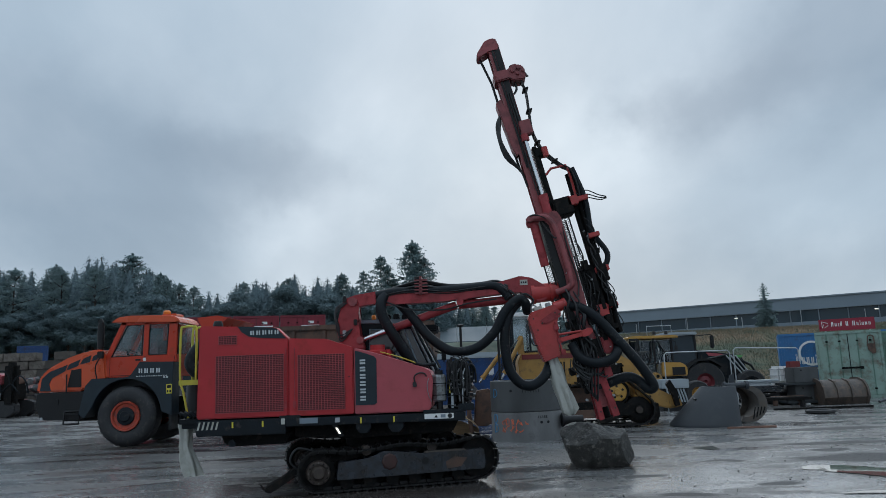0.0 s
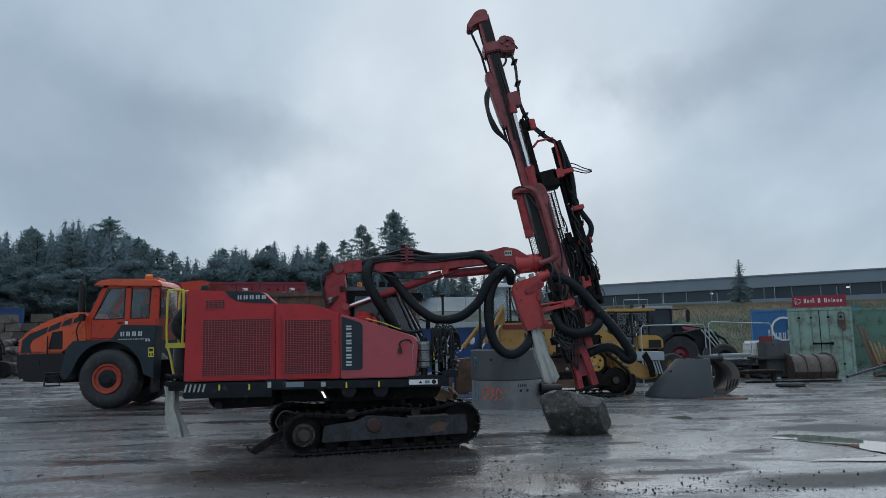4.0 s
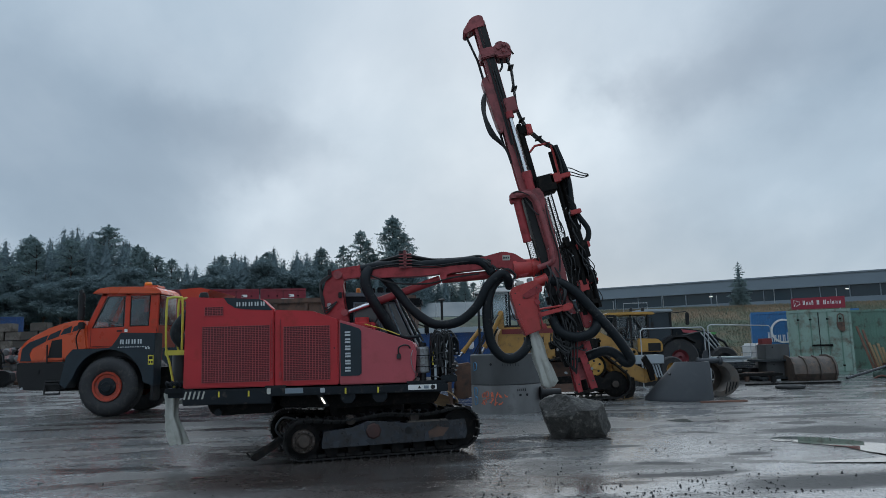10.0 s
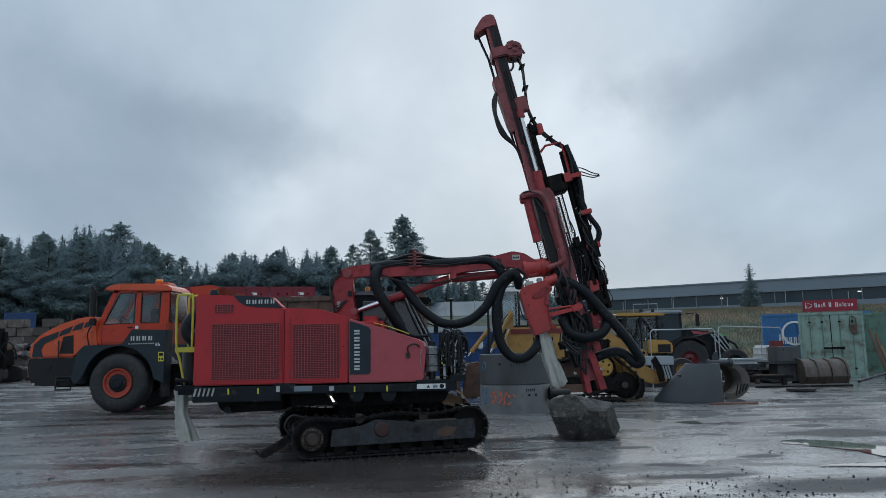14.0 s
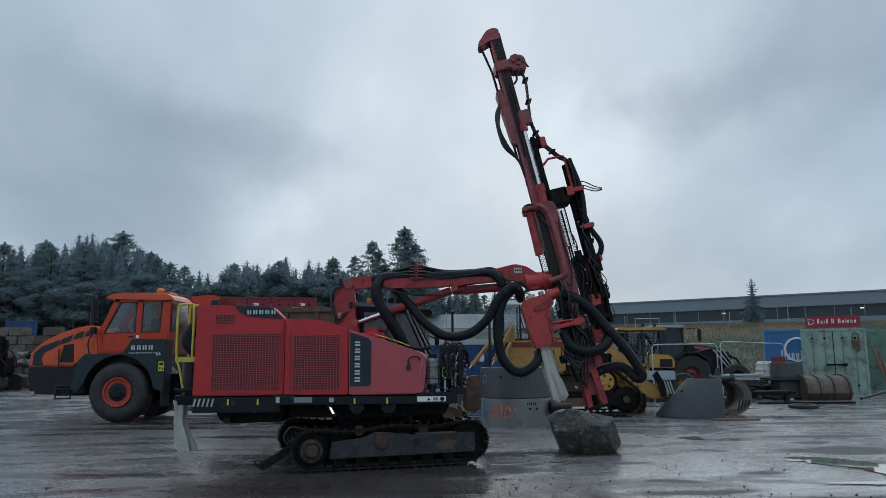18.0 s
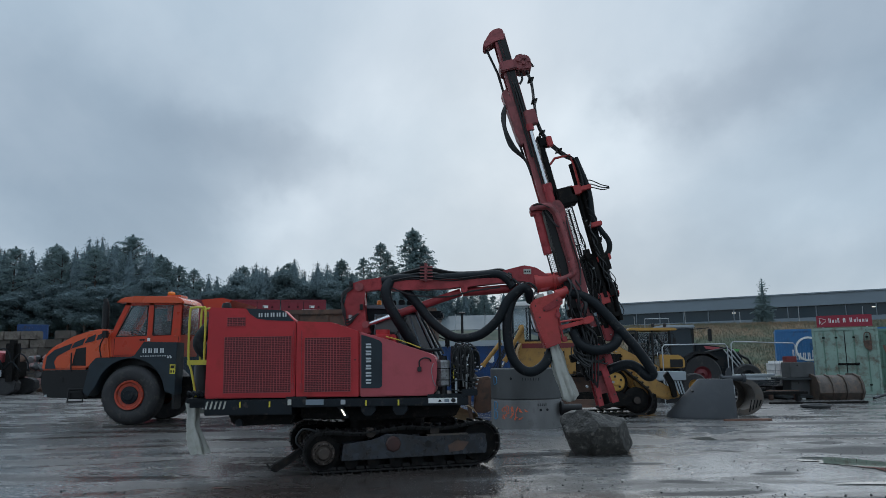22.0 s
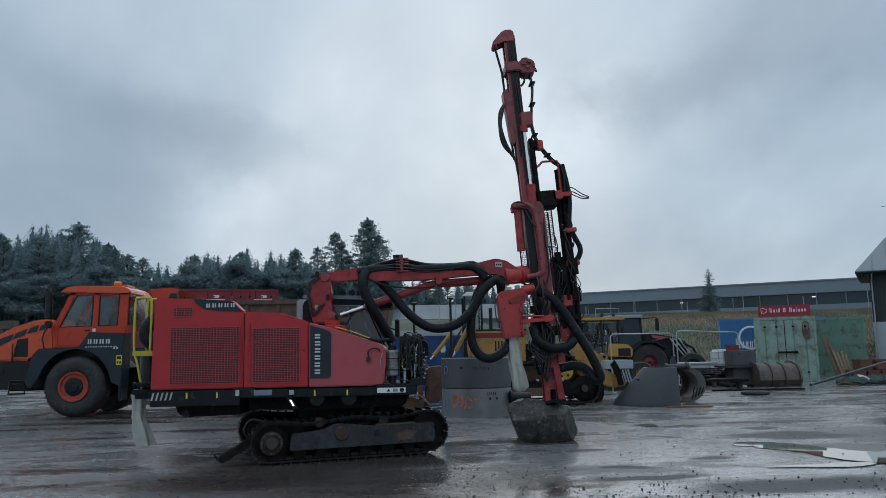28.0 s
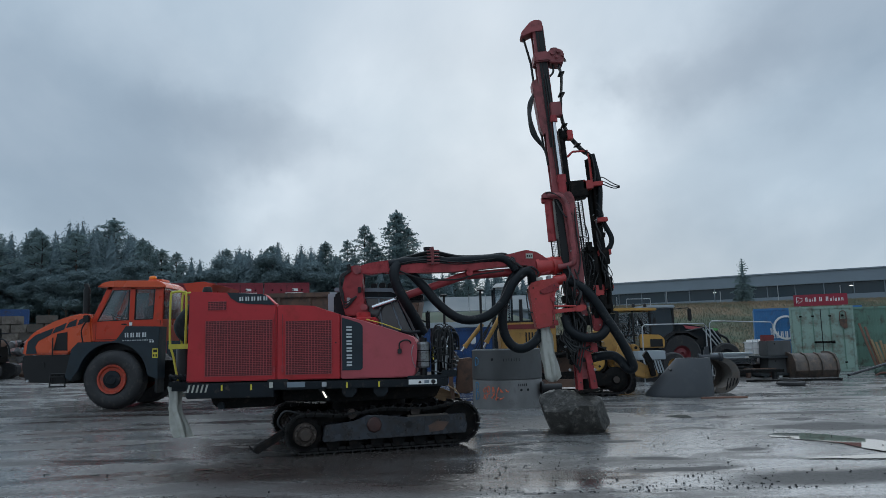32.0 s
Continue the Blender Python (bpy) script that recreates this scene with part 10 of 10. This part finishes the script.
def goal():
    t = thing("goal_frame", (14.4, 56, 0), "grey football goal frame on the bank", "goal")
    z = rise(14.4, 56)
    b = B()
    tube(b, [(13.5, 56, z), (13.5, 56, z + 0.8), (15.3, 56, z + 0.8), (15.3, 56, z)], 0.03, 6, straight=True)
    part("frame", b, M["galv"], t)
    t = thing("notice_board", (13.6, 41.5, 0), "grey sheet notice board on the bank", "board")
    b = B()
    zz = rise(13.6, 41.5)
    box(b, 13.1, 41.5, zz + 0.55, 14.5, 41.54, zz + 1.6, 0.01)
    part("panel", b, M["clad_light"], t)
    b = B()
    tube(b, [(13.8, 41.56, zz - 0.05), (13.8, 41.56, zz + 1.5)], 0.03, 6, straight=True)
    part("post", b, M["galv"], t)


goal()


# ---- what moves: the boom reaches forward and away, and the mast is set upright on the rock ----
def motions():
    o = ORG[rig.name]
    # seconds, bracket shift, arm shift, arm turn, mast origin, mast lean
    rows = [
        (0.0, 0.0, 0.0, 0.0, (1.80, 12.80, 3.00), -13.2),
        (20.5, 0.0, 0.0, 0.0, (1.80, 12.80, 3.00), -13.2),
        (21.5, 0.0, -0.01, 0.0, (1.78, 12.80, 3.00), -13.3),
        (22.0, 0.0, -0.01, 0.1, (1.775, 12.80, 3.03), -13.7),
        (22.5, 0.04, 0.04, 0.3, (1.81, 12.83, 3.05), -13.5),
        (23.0, 0.08, 0.12, 1.6, (1.90, 12.92, 2.98), -10.55),
        (23.5, 0.12, 0.18, 3.2, (1.970, 13.01, 2.950), -7.95),
        (24.0, 0.15, 0.24, 4.5, (2.030, 13.08, 2.935), -6.35),
        (24.5, 0.18, 0.28, 5.0, (2.075, 13.11, 2.945), -5.75),
        (25.0, 0.22, 0.34, 5.8, (2.130, 13.15, 2.960), -5.1),
        (25.5, 0.25, 0.37, 6.4, (2.160, 13.19, 2.965), -5.15),
        (27.5, 0.28, 0.42, 7.0, (2.200, 13.24, 2.930), -4.55),
        (28.5, 0.29, 0.43, 7.2, (2.210, 13.25, 2.950), -4.85),
        (29.0, 0.30, 0.45, 7.5, (2.235, 13.28, 2.930), -4.1),
        (29.5, 0.30, 0.44, 7.5, (2.225, 13.29, 2.945), -4.75),
        (30.5, 0.30, 0.44, 7.7, (2.230, 13.32, 2.965), -4.85),
        (32.0, 0.30, 0.44, 7.7, (2.230, 13.32, 2.960), -4.8),
    ]
    walk(bracket, [(r[0], pose(BR[0] - o.x + r[1], BR[1] - o.y, BR[2])) for r in rows])
    walk(arm, [(r[0], pose(AR[0] - o.x + r[2], AR[1] - o.y, AR[2], 0, 0, r[3])) for r in rows])
    walk(mast, [(r[0], pose(r[4][0] - o.x, r[4][1] - o.y, r[4][2], 0, r[5], 0)) for r in rows])


motions()
